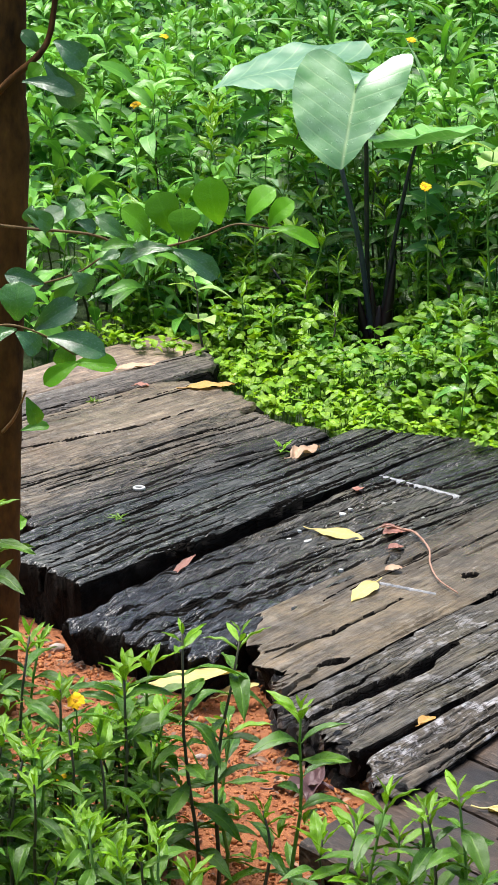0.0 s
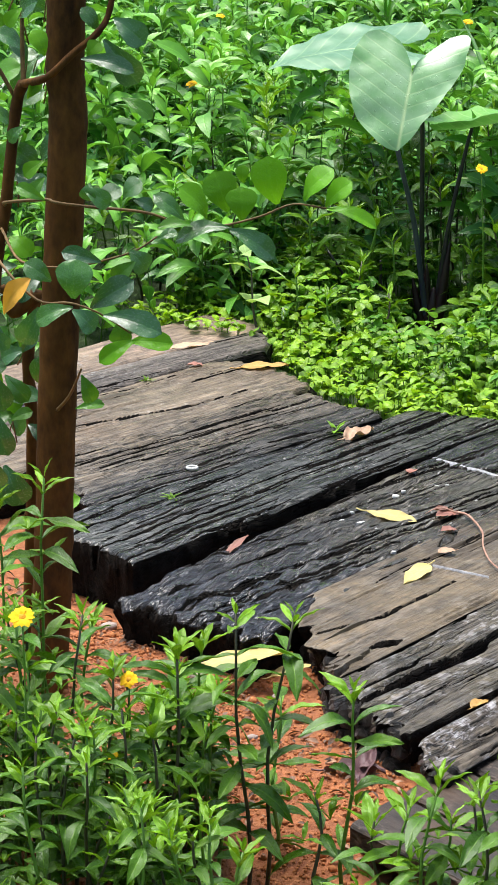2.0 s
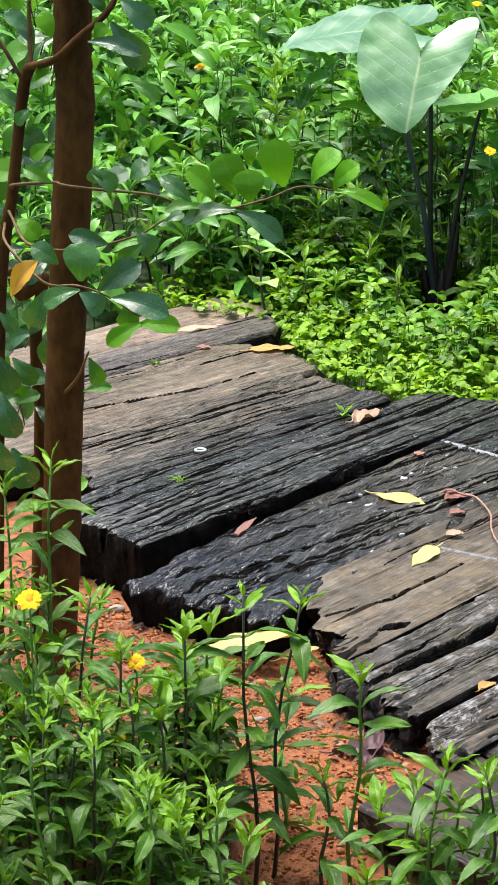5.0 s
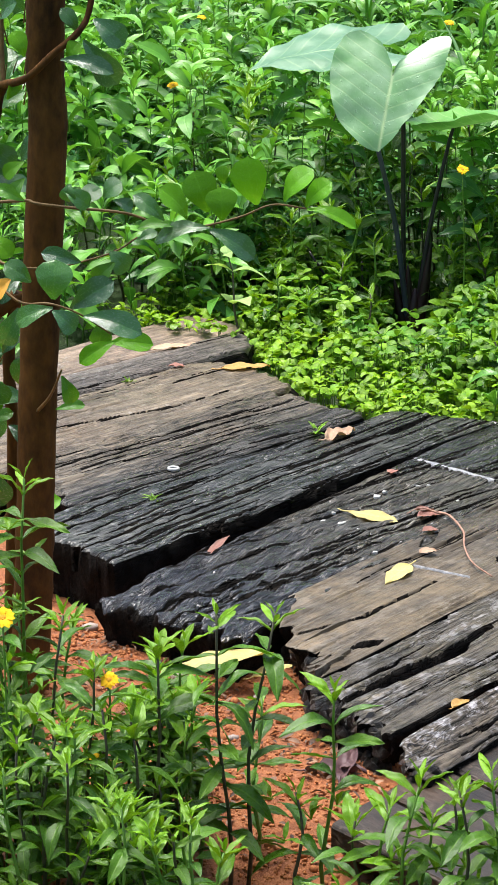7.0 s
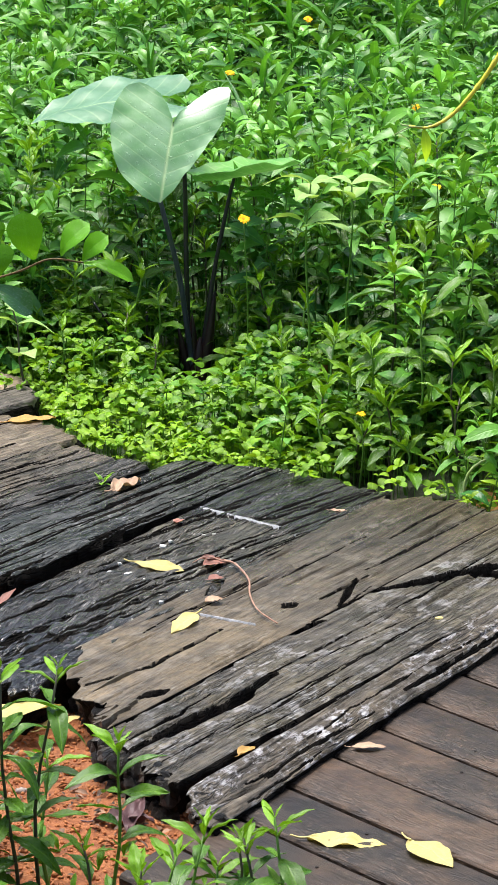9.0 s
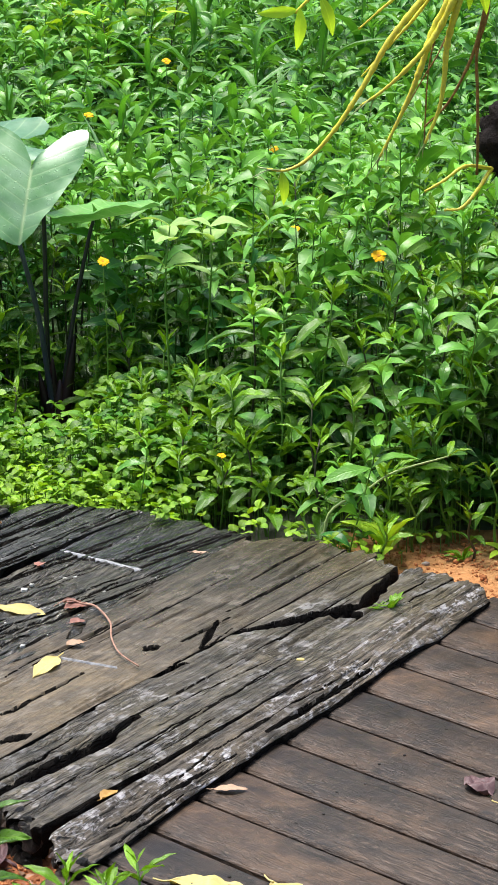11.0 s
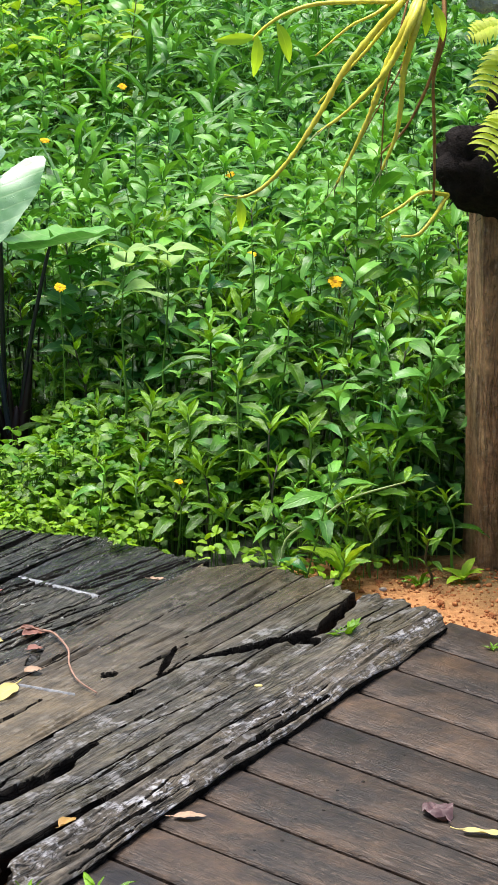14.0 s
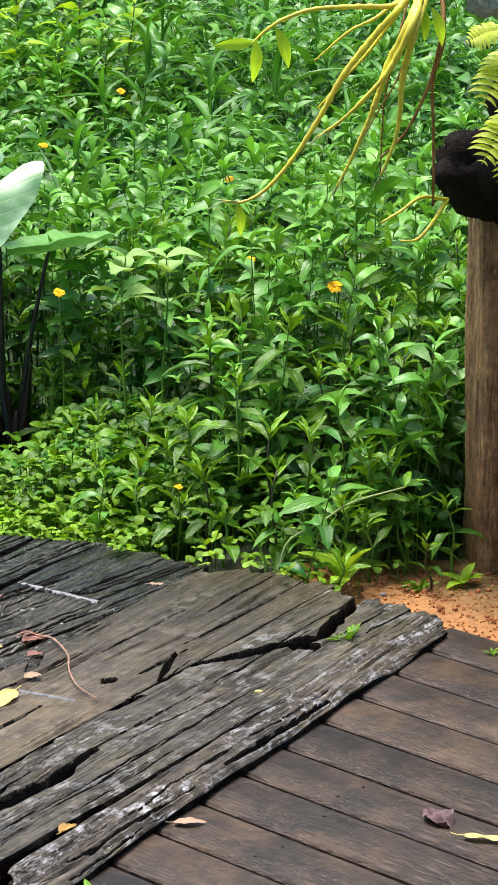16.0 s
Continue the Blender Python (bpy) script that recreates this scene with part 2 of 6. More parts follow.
def leaf_material(name, young, old, gloss=0.33, through_light=0.3, spread=0.25, veins=0.25, islands=True, wet=0.0):
    """Foliage. Point attributes: tint 0 old to 1 young, across 0 midrib to 1 edge, along 0 stalk to 1 tip."""
    n = Nodes(name)
    if islands:
        g = n.tree.nodes.new("ShaderNodeNewGeometry")
        chance = g.outputs["Random Per Island"]
    else:
        g = n.tree.nodes.new("ShaderNodeObjectInfo")
        chance = g.outputs["Random"]
    xyz = n.coords()
    blotch = n.noise(xyz, 55.0, 3)
    tint = n.maths("ADD", n.attribute("tint"), n.maths("MULTIPLY", n.maths("SUBTRACT", blotch, 0.5), 0.5))
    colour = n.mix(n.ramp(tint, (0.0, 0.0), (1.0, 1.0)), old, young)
    tone = n.ramp(chance, (0.0, 1.0 - spread), (1.0, 1.0 + spread))
    colour = n.mix(1.0, colour, tone, "MULTIPLY")
    across, along = n.attribute("across"), n.attribute("along")
    rib = n.ramp(across, (0.0, 1.0), (0.12, 0.0))
    colour = n.mix(n.maths("MULTIPLY", rib, veins), colour, tuple(min(1, c * 1.6 + 0.05) for c in young))
    wave = n.maths("SINE", n.maths("SUBTRACT", n.maths("MULTIPLY", along, 55.0), n.maths("MULTIPLY", across, 11.0)))
    relief = n.maths("ADD", n.maths("MULTIPLY", wave, 0.09), n.maths("SUBTRACT", blotch, n.maths("MULTIPLY", rib, 0.6)))
    wetness = n.noise(xyz, 20.0, 3)
    if wet:
        n.link(n.ramp(tint, (0.3, wet), (0.75, 0.2)), n.shader.inputs["Specular IOR Level"])
        n.link(n.ramp(tint, (0.3, 0.6 * wet), (0.7, 0.1)), n.shader.inputs["Coat Weight"])
        n.shader.inputs["Coat Roughness"].default_value = 0.15
    else:
        n.shader.inputs["Specular IOR Level"].default_value = 0.4
    n.finish(colour, n.ramp(wetness, (0.35, gloss * 0.7), (0.65, gloss * 1.5)), relief, 0.35, 0.002)
    t = n.node("ShaderNodeBsdfTranslucent")
    lit = n.mix(1.0, colour, (1.25, 1.15, 0.55), "MULTIPLY")
    n.link(lit, t.inputs["Color"])
    m = n.node("ShaderNodeMixShader", Fac=through_light)
    n.link(n.shader.outputs[0], m.inputs[1])
    n.link(t.outputs[0], m.inputs[2])
    n.link(m.outputs[0], n.out.inputs["Surface"])
    return n.mat


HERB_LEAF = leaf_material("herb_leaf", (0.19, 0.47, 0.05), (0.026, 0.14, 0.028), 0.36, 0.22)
HERB_LEAF_NEAR = leaf_material("near_herb_leaf", (0.24, 0.53, 0.032), (0.068, 0.25, 0.025), 0.33, 0.28, islands=False)
# Same herb in yellower green, darkened in colour for the dense front bush's shade.
SHADED_HERB_LEAF = leaf_material("shaded_front_herb_leaf", (0.18, 0.375, 0.012), (0.032, 0.11, 0.009), 0.3, 0.22, islands=False)
CLOVER_LEAF = leaf_material("ground_cover_leaf", (0.26, 0.46, 0.013), (0.038, 0.175, 0.014), 0.45, 0.3, 0.35)
GRASS_LEAF = leaf_material("grass_blade", (0.12, 0.33, 0.045), (0.035, 0.14, 0.025), 0.45)
STRAP_LEAF = leaf_material("strap_leaf", (0.12, 0.36, 0.03), (0.035, 0.15, 0.02), 0.4, islands=False)
TREE_LEAF = leaf_material("tree_leaf", (0.125, 0.37, 0.008), (0.036, 0.135, 0.045), 0.2, 0.3, 0.2, 0.08, islands=False, wet=1.0)


def taro_material(name, low, high, wax=1.0):
    """Pale satin blade; point attributes: across 0 midrib to 1 edge, along the ray's angle."""
    n = Nodes(name)
    xyz = n.coords()
    blotch, bloom = n.noise(xyz, 16.0, 4), n.noise(xyz, 45.0, 4, 0.65)
    colour = n.ramp(blotch, (0.35, low), (0.65, high))
    side = n.maths("POWER", n.maths("ABSOLUTE", n.maths("COSINE", n.maths("MULTIPLY", n.attribute("along"), 3.14159))), 60.0)
    rib = n.ramp(n.attribute("across"), (0.0, 1.0), (0.05, 0.0))
    vein = n.maths("MAXIMUM", n.maths("MULTIPLY", side, 0.28), rib)
    colour = n.mix(n.maths("MULTIPLY", vein, 0.8), colour, (0.5, 0.68, 0.32))
    drops = n.ramp(n.noise(xyz, 130.0, 2, 0.5), (0.66, 0.0), (0.69, 1.0))
    swell = n.maths("COSINE", n.maths("MULTIPLY", n.attribute("along"), 6.28318))
    relief = n.maths("ADD", n.maths("ADD", n.maths("MULTIPLY", bloom, 0.5), drops), n.maths("SUBTRACT", n.maths("MULTIPLY", swell, -0.06), n.maths("MULTIPLY", vein, 0.5)))
    n.finish(colour, n.ramp(bloom, (0.35, 0.3), (0.65, 0.5)), relief, 0.4, 0.003)
    n.shader.inputs["Specular IOR Level"].default_value = wax
    n.shader.inputs["Coat Weight"].default_value = wax
    n.shader.inputs["Coat Roughness"].default_value = 0.4
    t = n.node("ShaderNodeBsdfTranslucent")
    n.link(colour, t.inputs["Color"])
    m = n.node("ShaderNodeMixShader", Fac=0.2)
    n.link(n.shader.outputs[0], m.inputs[1])
    n.link(t.outputs[0], m.inputs[2])
    n.link(m.outputs[0], n.out.inputs["Surface"])
    return n.mat


TARO_LEAF = taro_material("taro_leaf", (0.13, 0.36, 0.1), (0.25, 0.46, 0.23), 0.8)
OLD_TARO = taro_material("old_taro_leaf", (0.07, 0.22, 0.085), (0.13, 0.3, 0.15), 0.6)
YOUNG_TARO = taro_material("young_taro_leaf", (0.1, 0.33, 0.04), (0.15, 0.4, 0.06), 0.3)
PALE_LEAF = leaf_material("pale_leaf", (0.42, 0.62, 0.2), (0.3, 0.52, 0.15), 0.55, 0.35, 0.15, islands=False)
LIME_LEAF = leaf_material("lime_shrub_leaf", (0.4, 0.64, 0.03), (0.24, 0.5, 0.03), 0.45, 0.35, 0.2, islands=False)
YELLOW_LEAF = leaf_material("yellow_fallen_leaf", (0.54, 0.44, 0.14), (0.5, 0.42, 0.17), 0.55, 0.1, 0.12, 0.25, islands=False)
OCHRE_LEAF = leaf_material("ochre_fallen_leaf", (0.55, 0.33, 0.09), (0.46, 0.27, 0.08), 0.5, 0.1, 0.12, 0.25, islands=False)
BROWN_LEAF = leaf_material("dry_brown_leaf", (0.55, 0.37, 0.24), (0.5, 0.33, 0.22), 0.6, 0.08, 0.2, 0.2, islands=False)
LITTER = leaf_material("dead_leaf_scrap", (0.3, 0.17, 0.1), (0.03, 0.018, 0.012), 0.6, 0.03, 0.5, 0.1)
PURPLE_LEAF = leaf_material("withered_purple_leaf", (0.15, 0.085, 0.085), (0.09, 0.045, 0.05), 0.5, 0.05, 0.1, 0.2, islands=False)
RED_SCRAP = leaf_material("red_leaf_scrap", (0.34, 0.16, 0.12), (0.26, 0.11, 0.08), 0.5, 0.1, 0.3, 0.1, islands=False)
DYING_LEAF = leaf_material("dying_leaf", (0.72, 0.42, 0.05), (0.6, 0.3, 0.04), 0.5, 0.35, 0.1, 0.2, islands=False)
FERN_LEAF = leaf_material("fern_leaf", (0.78, 0.88, 0.14), (0.66, 0.82, 0.14), 0.5, 0.55, 0.15, islands=False)
ORCHID_LEAF = leaf_material("orchid_leaf", (0.46, 0.72, 0.05), (0.38, 0.66, 0.04), 0.4, 0.6, 0.1, islands=False)


def rough_material(name, low, high, scale, rough, bump=0.5, distance=0.004, stretch=(1, 1, 1)):
    n = Nodes(name)
    xyz = n.coords(stretch)
    a, b = n.noise(xyz, scale, 5, 0.65), n.noise(xyz, scale * 5, 3, 0.6)
    both = n.maths("ADD", n.maths("MULTIPLY", a, 0.65), n.maths("MULTIPLY", b, 0.35))
    n.shader.inputs["Specular IOR Level"].default_value = 0.2 if rough > 0.5 else 0.5
    return n.finish(n.ramp(both, (0.33, low), (0.67, high)), rough, both, bump, distance)


HERB_STEM = rough_material("herb_stem", (0.075, 0.185, 0.02), (0.15, 0.31, 0.035), 60, 0.45, 0.2)
PALE_STEM = rough_material("pale_stem", (0.25, 0.36, 0.1), (0.4, 0.5, 0.18), 60, 0.45, 0.2)
DARK_STEM = rough_material("dark_stem", (0.03, 0.03, 0.016), (0.07, 0.065, 0.03), 60, 0.5, 0.2)
BARK = rough_material("smooth_brown_bark", (0.024, 0.009, 0.002), (0.165, 0.072, 0.014), 16, 0.8, 0.9, 0.006, (1, 1, 0.45))
TWIG_BARK = rough_material("twig_bark", (0.08, 0.05, 0.02), (0.25, 0.16, 0.065), 60, 0.55, 0.4, 0.002)
TWIG_PINK = rough_material("dry_pinkish_twig", (0.2, 0.1, 0.07), (0.48, 0.3, 0.22), 60, 0.6, 0.4, 0.002)
TARO_STALK = rough_material("black_purple_stalk", (0.010, 0.009, 0.013), (0.035, 0.03, 0.042), 30, 0.3, 0.2, 0.002, (1, 1, 0.2))
BLUE_STALK = rough_material("waxy_blue_black_stalk", (0.03, 0.035, 0.05), (0.075, 0.085, 0.12), 30, 0.35, 0.2, 0.002, (1, 1, 0.2))
TARO_SHEATH = rough_material("dark_sheath", (0.008, 0.004, 0.005), (0.035, 0.012, 0.013), 30, 0.45, 0.3, 0.002, (1, 1, 0.2))
FIBRE = rough_material("black_root_fibre", (0.003, 0.0025, 0.002), (0.03, 0.022, 0.018), 60, 1.0, 1.0, 0.02)
CHAR_LUMP = rough_material("rotten_black_wood", (0.004, 0.0035, 0.003), (0.03, 0.026, 0.022), 90, 0.35, 1.0, 0.006)
LICHEN = rough_material("pale_lichen", (0.3, 0.34, 0.28), (0.55, 0.58, 0.5), 60, 0.85, 1.0, 0.01)
CANE = rough_material("yellow_orchid_cane", (0.56, 0.45, 0.06), (0.92, 0.88, 0.06), 30, 0.42, 0.3, 0.003)
ROOT = rough_material("brown_root", (0.12, 0.06, 0.018), (0.42, 0.23, 0.075), 50, 0.7, 0.6, 0.003)
PETAL = rough_material("yellow_petal", (0.8, 0.4, 0.003), (0.86, 0.52, 0.006), 80, 0.75, 0.2, 0.001)
DISC = rough_material("orange_flower_disc", (0.5, 0.2, 0.01), (0.75, 0.4, 0.02), 400, 0.7, 0.8, 0.002)
DARK_IRON = rough_material("dark_nail", (0.01, 0.009, 0.008), (0.03, 0.026, 0.022), 300, 0.6, 0.3, 0.001)
CLAY = rough_material("brown_clay", (0.14, 0.055, 0.022), (0.3, 0.13, 0.055), 30, 0.7, 0.5, 0.003)
# Pale colour for the reflection flecks on the wet sleeper and for the shell.
GLINT_AND_SHELL = rough_material("pale_glint_and_shell", (0.3, 0.3, 0.28), (0.66, 0.66, 0.62), 90, 0.3, 0.5, 0.002)
STONE = rough_material("pale_pebble", (0.25, 0.2, 0.17), (0.55, 0.46, 0.4), 60, 0.6, 0.5, 0.002)
CLOD = rough_material("soil_crumb", (0.2, 0.062, 0.02), (0.6, 0.25, 0.095), 40, 0.85, 0.8, 0.004)
WOODS = rough_material("added_woods", (0.006, 0.016, 0.005), (0.05, 0.11, 0.025), 1.6, 0.8, 1.0, 0.3)
# Worn groove colour, made paler for the reflection of water in it.
PALE_GROOVE = rough_material("pale_worn_groove", (0.1, 0.105, 0.11), (0.42, 0.43, 0.45), 120, 0.25, 0.6, 0.002)

# ---- building helpers ----


def mesh_of(name, verts, faces, smooth=True, **attributes):
    me = bpy.data.meshes.new(name)
    me.from_pydata([tuple(v) for v in verts], [], [tuple(f) for f in faces])
    if smooth:
        me.polygons.foreach_set("use_smooth", [True] * len(me.polygons))
    for key, values in attributes.items():
        me.attributes.new(key, "FLOAT", "POINT").data.foreach_set("value", np.asarray(values, np.float32))
    return me


def piece(name, me, material, parent=None, m=None, label=""):
    """One mesh object, under a thing or a part where a parent is given."""
    if material is not None and not me.materials:
        me.materials.append(material)
    ob = new(name, me)
    if parent is not None:
        ob.parent = parent
    if m is not None:
        ob.matrix_basis = m
    if label:
        ob["label"] = label
    return ob


def thing(name, at, label, category, group="", kind="", turn=0.0):
    ob = new(name)
    ob.empty_display_size = 0.02
    ob.matrix_basis = pose(*at, 0, 0, turn)
    return tagged(ob, label, category, group, kind)


def tube_data(points, radii, sides=8):
    """Vertices and faces of a tube through the points, with closed ends."""
    pts = [Vector(p) for p in points]
    verts, faces = [], []
    up = Vector((0.31, 0.87, 0.38))
    for i, p in enumerate(pts):
        d = (pts[min(i + 1, len(pts) - 1)] - pts[max(i - 1, 0)]).normalized()
        a = d.cross(up).normalized()
        b = d.cross(a)
        for k in range(sides):
            w = 2 * math.pi * k / sides
            verts.append(p + (a * math.cos(w) + b * math.sin(w)) * radii[i])
    for i in range(len(pts) - 1):
        for k in range(sides):
            q = (k + 1) % sides
            faces.append((i * sides + k, i * sides + q, (i + 1) * sides + q, (i + 1) * sides + k))
    faces.append(tuple(range(sides - 1, -1, -1)))
    faces.append(tuple(range((len(pts) - 1) * sides, len(pts) * sides)))
    return verts, faces


def smooth_line(points, steps):
    """Catmull-Rom through the points."""
    pts = [Vector(p) for p in points]
    pts = [pts[0] * 2 - pts[1], *pts, pts[-1] * 2 - pts[-2]]
    out = []
    for i in range(1, len(pts) - 2):
        for k in range(steps):
            t = k / steps
            a, b, c, d = pts[i - 1:i + 3]
            out.append(0.5 * (2 * b + (c - a) * t + (2 * a - 5 * b + 4 * c - d) * t * t + (3 * b - a - 3 * c + d) * t ** 3))
    return out + [pts[-2]]


def tube(name, points, r0, r1, steps=5, sides=8, wobble=0.0, seed=0.0, knots=0.0, closed_tip=False):
    line = smooth_line(points, steps)
    rs, n = [], len(line) - 1
    for i, p in enumerate(line):
        r = r0 + (r1 - r0) * i / n
        r *= 1 + wobble * noise.noise((seed, i * 0.7, 3.1)) + knots * (0.5 + 0.5 * math.cos(i * 2.1)) ** 6
        rs.append(r)
    if closed_tip:
        rs[-1] = r1 * 0.3
    return mesh_of(name, *tube_data(line, rs, sides))


WIDTHS = {"lance": (0.08, 0.62, 1.0, 0.86, 0.45, 0.0), "broad": (0.1, 0.7, 1.0, 0.8, 0.36, 0.0), "round": (0.12, 0.8, 1.05, 1.0, 0.7, 0.0),
          "obovate": (0.1, 0.42, 0.8, 1.0, 0.86, 0.0), "blade": (0.7, 0.95, 1.0, 0.8, 0.45, 0.0), "herb": (0.07, 0.3, 0.82, 1.0, 0.66, 0.0)}
AT = {"obovate": (0.0, 0.2, 0.45, 0.7, 0.9, 1.0), "round": (0.0, 0.18, 0.42, 0.66, 0.88, 1.0), "herb": (0.0, 0.1, 0.3, 0.52, 0.8, 1.0)}


def leaf_arrays(shape, width, droop=0.25, fold=0.3, twist=0.0):
    """A leaf of length 1 along x, up z: vertices, quads and tris, across, along."""
    ws, ts = WIDTHS[shape], AT.get(shape, (0.0, 0.14, 0.36, 0.6, 0.83, 1.0))
    v, across, along = [], [], []
    for t, w in zip(ts, ws):
        y = w * width / 2
        z = -droop * t * t + 0.12 * math.sin(t * math.pi)
        for side in ((-1, 0, 1) if w else (0,)):
            v.append((t * (1 - 0.12 * droop * t), side * y, z + abs(side) * fold * y + side * twist * t * y))
            across.append(abs(side) * 1.0)
            along.append(t)
    f = []
    for i in range(4):
        a = i * 3
        f += [(a, a + 3, a + 4, a + 1), (a + 1, a + 4, a + 5, a + 2)]
    f += [(12, 15, 13), (13, 15, 14)]
    return np.array(v), f, np.array(across), np.array(along)


def fine_leaf(name, shape, width, droop=0.25, fold=0.3, tint=0.5, rows=13, wave=0.0, seed=1.0, curl=0.0, cols=3, arch=0.1, teeth=0.0):
    """A finer leaf of length 1 for things near the eye."""
    ws, ts = WIDTHS[shape], AT.get(shape, (0.0, 0.14, 0.36, 0.6, 0.83, 1.0))
    v, f, across, along = [], [], [], []
    n = 2 * cols + 1
    for i in range(rows):
        t = i / (rows - 1)
        te = t * 0.985 + 0.004
        w = float(np.interp(te, ts, ws)) if shape != "obovate" or t < 0.7 else math.sqrt(max(0.0, 1 - ((te - 0.66) / 0.335) ** 2))
        w = w * (1 + teeth * (0.5 - (t * 7) % 1)) if i < rows - 1 else 0.03
        for j in range(n):
            s = (j - cols) / cols
            y = s * w * width / 2
            z = -droop * t * t + arch * math.sin(t * math.pi) + abs(s) * w * width / 2 * fold + curl * s * s * w * width
            z += wave * noise.noise((t * 5, s * 1.6, seed))
            v.append((t * (1 - 0.12 * droop * t), y, z))
            across.append(abs(s))
            along.append(t)
    for i in range(rows - 1):
        for j in range(n - 1):
            a = i * n + j
            f.append((a, a + n, a + n + 1, a + 1))
    return mesh_of(name, v, f, across=across, along=along, tint=[tint] * len(v))


def aim(at, to, size=1.0, up=(0, 0, 1), spin=0.0):
    """A pose with x towards 'to' and z as near 'up' as can be."""
    x = Vector(to).normalized()
    y = Vector(up).cross(x)
    y = y.normalized() if y.length > 1e-4 else Vector((0, 1, 0))
    z = x.cross(y)
    m = Matrix((x, y, z)).transposed().to_4x4()
    return Matrix.Translation(at) @ m @ pose(0, 0, 0, spin) @ Matrix.Diagonal((size, size, size, 1))

# ---- ground ----
AXIS = radians(52)
UX, UY = math.cos(AXIS), math.sin(AXIS)


def along_across(x, y):
    """Place along the sleepers and across them (away from the deck)."""
    return x * UX + y * UY, -x * UY + y * UX


def ramp01(v, a, b):
    t = min(1.0, max(0.0, (v - a) / (b - a)))
    return t * t * (3 - 2 * t)


DECK_TURN = -54.5
DX, DY = math.cos(radians(DECK_TURN)), math.sin(radians(DECK_TURN))


def deck_across(x, y):
    return -x * DY + y * DX


def ground_height(x, y):
    u, v = along_across(x, y)
    z = -0.09 + 0.058 * ramp01(u, 3.15, 3.6) + 0.015 * ramp01(u, 4.2, 4.95)
    z += 0.012 * noise.noise((x * 4, y * 4, 0.3)) + 0.007 * noise.noise((x * 17, y * 17, 1.3)) + 0.004 * noise.noise((x * 45, y * 45, 2.3))
    if v < 2.42 and 2.56 < deck_across(x, y) < 4.03:
        z = min(z, -0.125)
    return z


def make_ground():
    xs = np.concatenate([[-400, -150, -60, -25, -10, -5, -3, -2, -1.4], np.arange(-1.0, 1.9, 0.025), [2.2, 2.8, 3.6, 5, 8, 14, 30, 70, 160, 400]])
    ys = np.concatenate([[-400, -150, -60, -20, -6, -2, 0, 1.5, 2.5, 3.1], np.arange(3.5, 6.9, 0.025), [7.2, 7.8, 8.6, 9.6, 11, 13, 16, 25, 60, 150, 400]])
    v = [(x, y, ground_height(x, y)) for y in ys for x in xs]
    w = len(xs)
    f = [(j * w + i, j * w + i + 1, (j + 1) * w + i + 1, (j + 1) * w + i) for j in range(len(ys) - 1) for i in range(w - 1)]
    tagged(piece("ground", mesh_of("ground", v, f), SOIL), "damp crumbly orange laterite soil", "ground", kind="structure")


make_ground()


def add_sky_blocker():
    """Unseen woods, added on every side of the garden to cut low sky light."""
    v, f, n, rows = [], [], 240, 22
    for k in range(rows + 1):
        for i in range(n):
            w = 6.2832 * i / n
            top = 5.0 + 1.6 * noise.noise((math.cos(w) * 3, math.sin(w) * 3, 0.0))
            r = 21 + 2.2 * noise.noise((math.cos(w) * 9, math.sin(w) * 9, k * 0.35)) + 0.9 * noise.noise((math.cos(w) * 30, math.sin(w) * 30, k * 1.1)) + 4.0 * (k / rows) ** 3
            v.append((r * math.cos(w), 5 + r * math.sin(w), -0.5 + top * k / rows))
    for k in range(rows):
        for i in range(n):
            f.append((k * n + i, k * n + (i + 1) % n, (k + 1) * n + (i + 1) % n, (k + 1) * n + i))
    tagged(piece("backdrop", mesh_of("backdrop", v, f), WOODS), "unseen ring of dark green woods added to block low sky light", "woods", kind="structure")


add_sky_blocker()

# ---- old railway sleepers laid side by side ----


def groove_depth(x, y, lines):
    """Depth cut at (x, y) by cracks given as (points, width, depth)."""
    cut = 0.0
    for pts, width, depth in lines:
        best, end = 9.0, 0.0
        total = len(pts) - 1
        for i in range(total):
            (ax, ay), (bx, by) = pts[i], pts[i + 1]
            dx, dy = bx - ax, by - ay
            t = min(1.0, max(0.0, ((x - ax) * dx + (y - ay) * dy) / (dx * dx + dy * dy)))
            d = math.hypot(x - ax - t * dx, y - ay - t * dy)
            if d < best:
                best, end = d, (i + t) / total
        w = width * (0.35 + 0.65 * math.sin(math.pi * min(0.97, max(0.06, end)))) * (1 + 0.5 * noise.noise((x * 30, y * 30, 5.0)))
        if best < w:
            cut = max(cut, depth * (1 - (best / w) ** 4))
    return cut


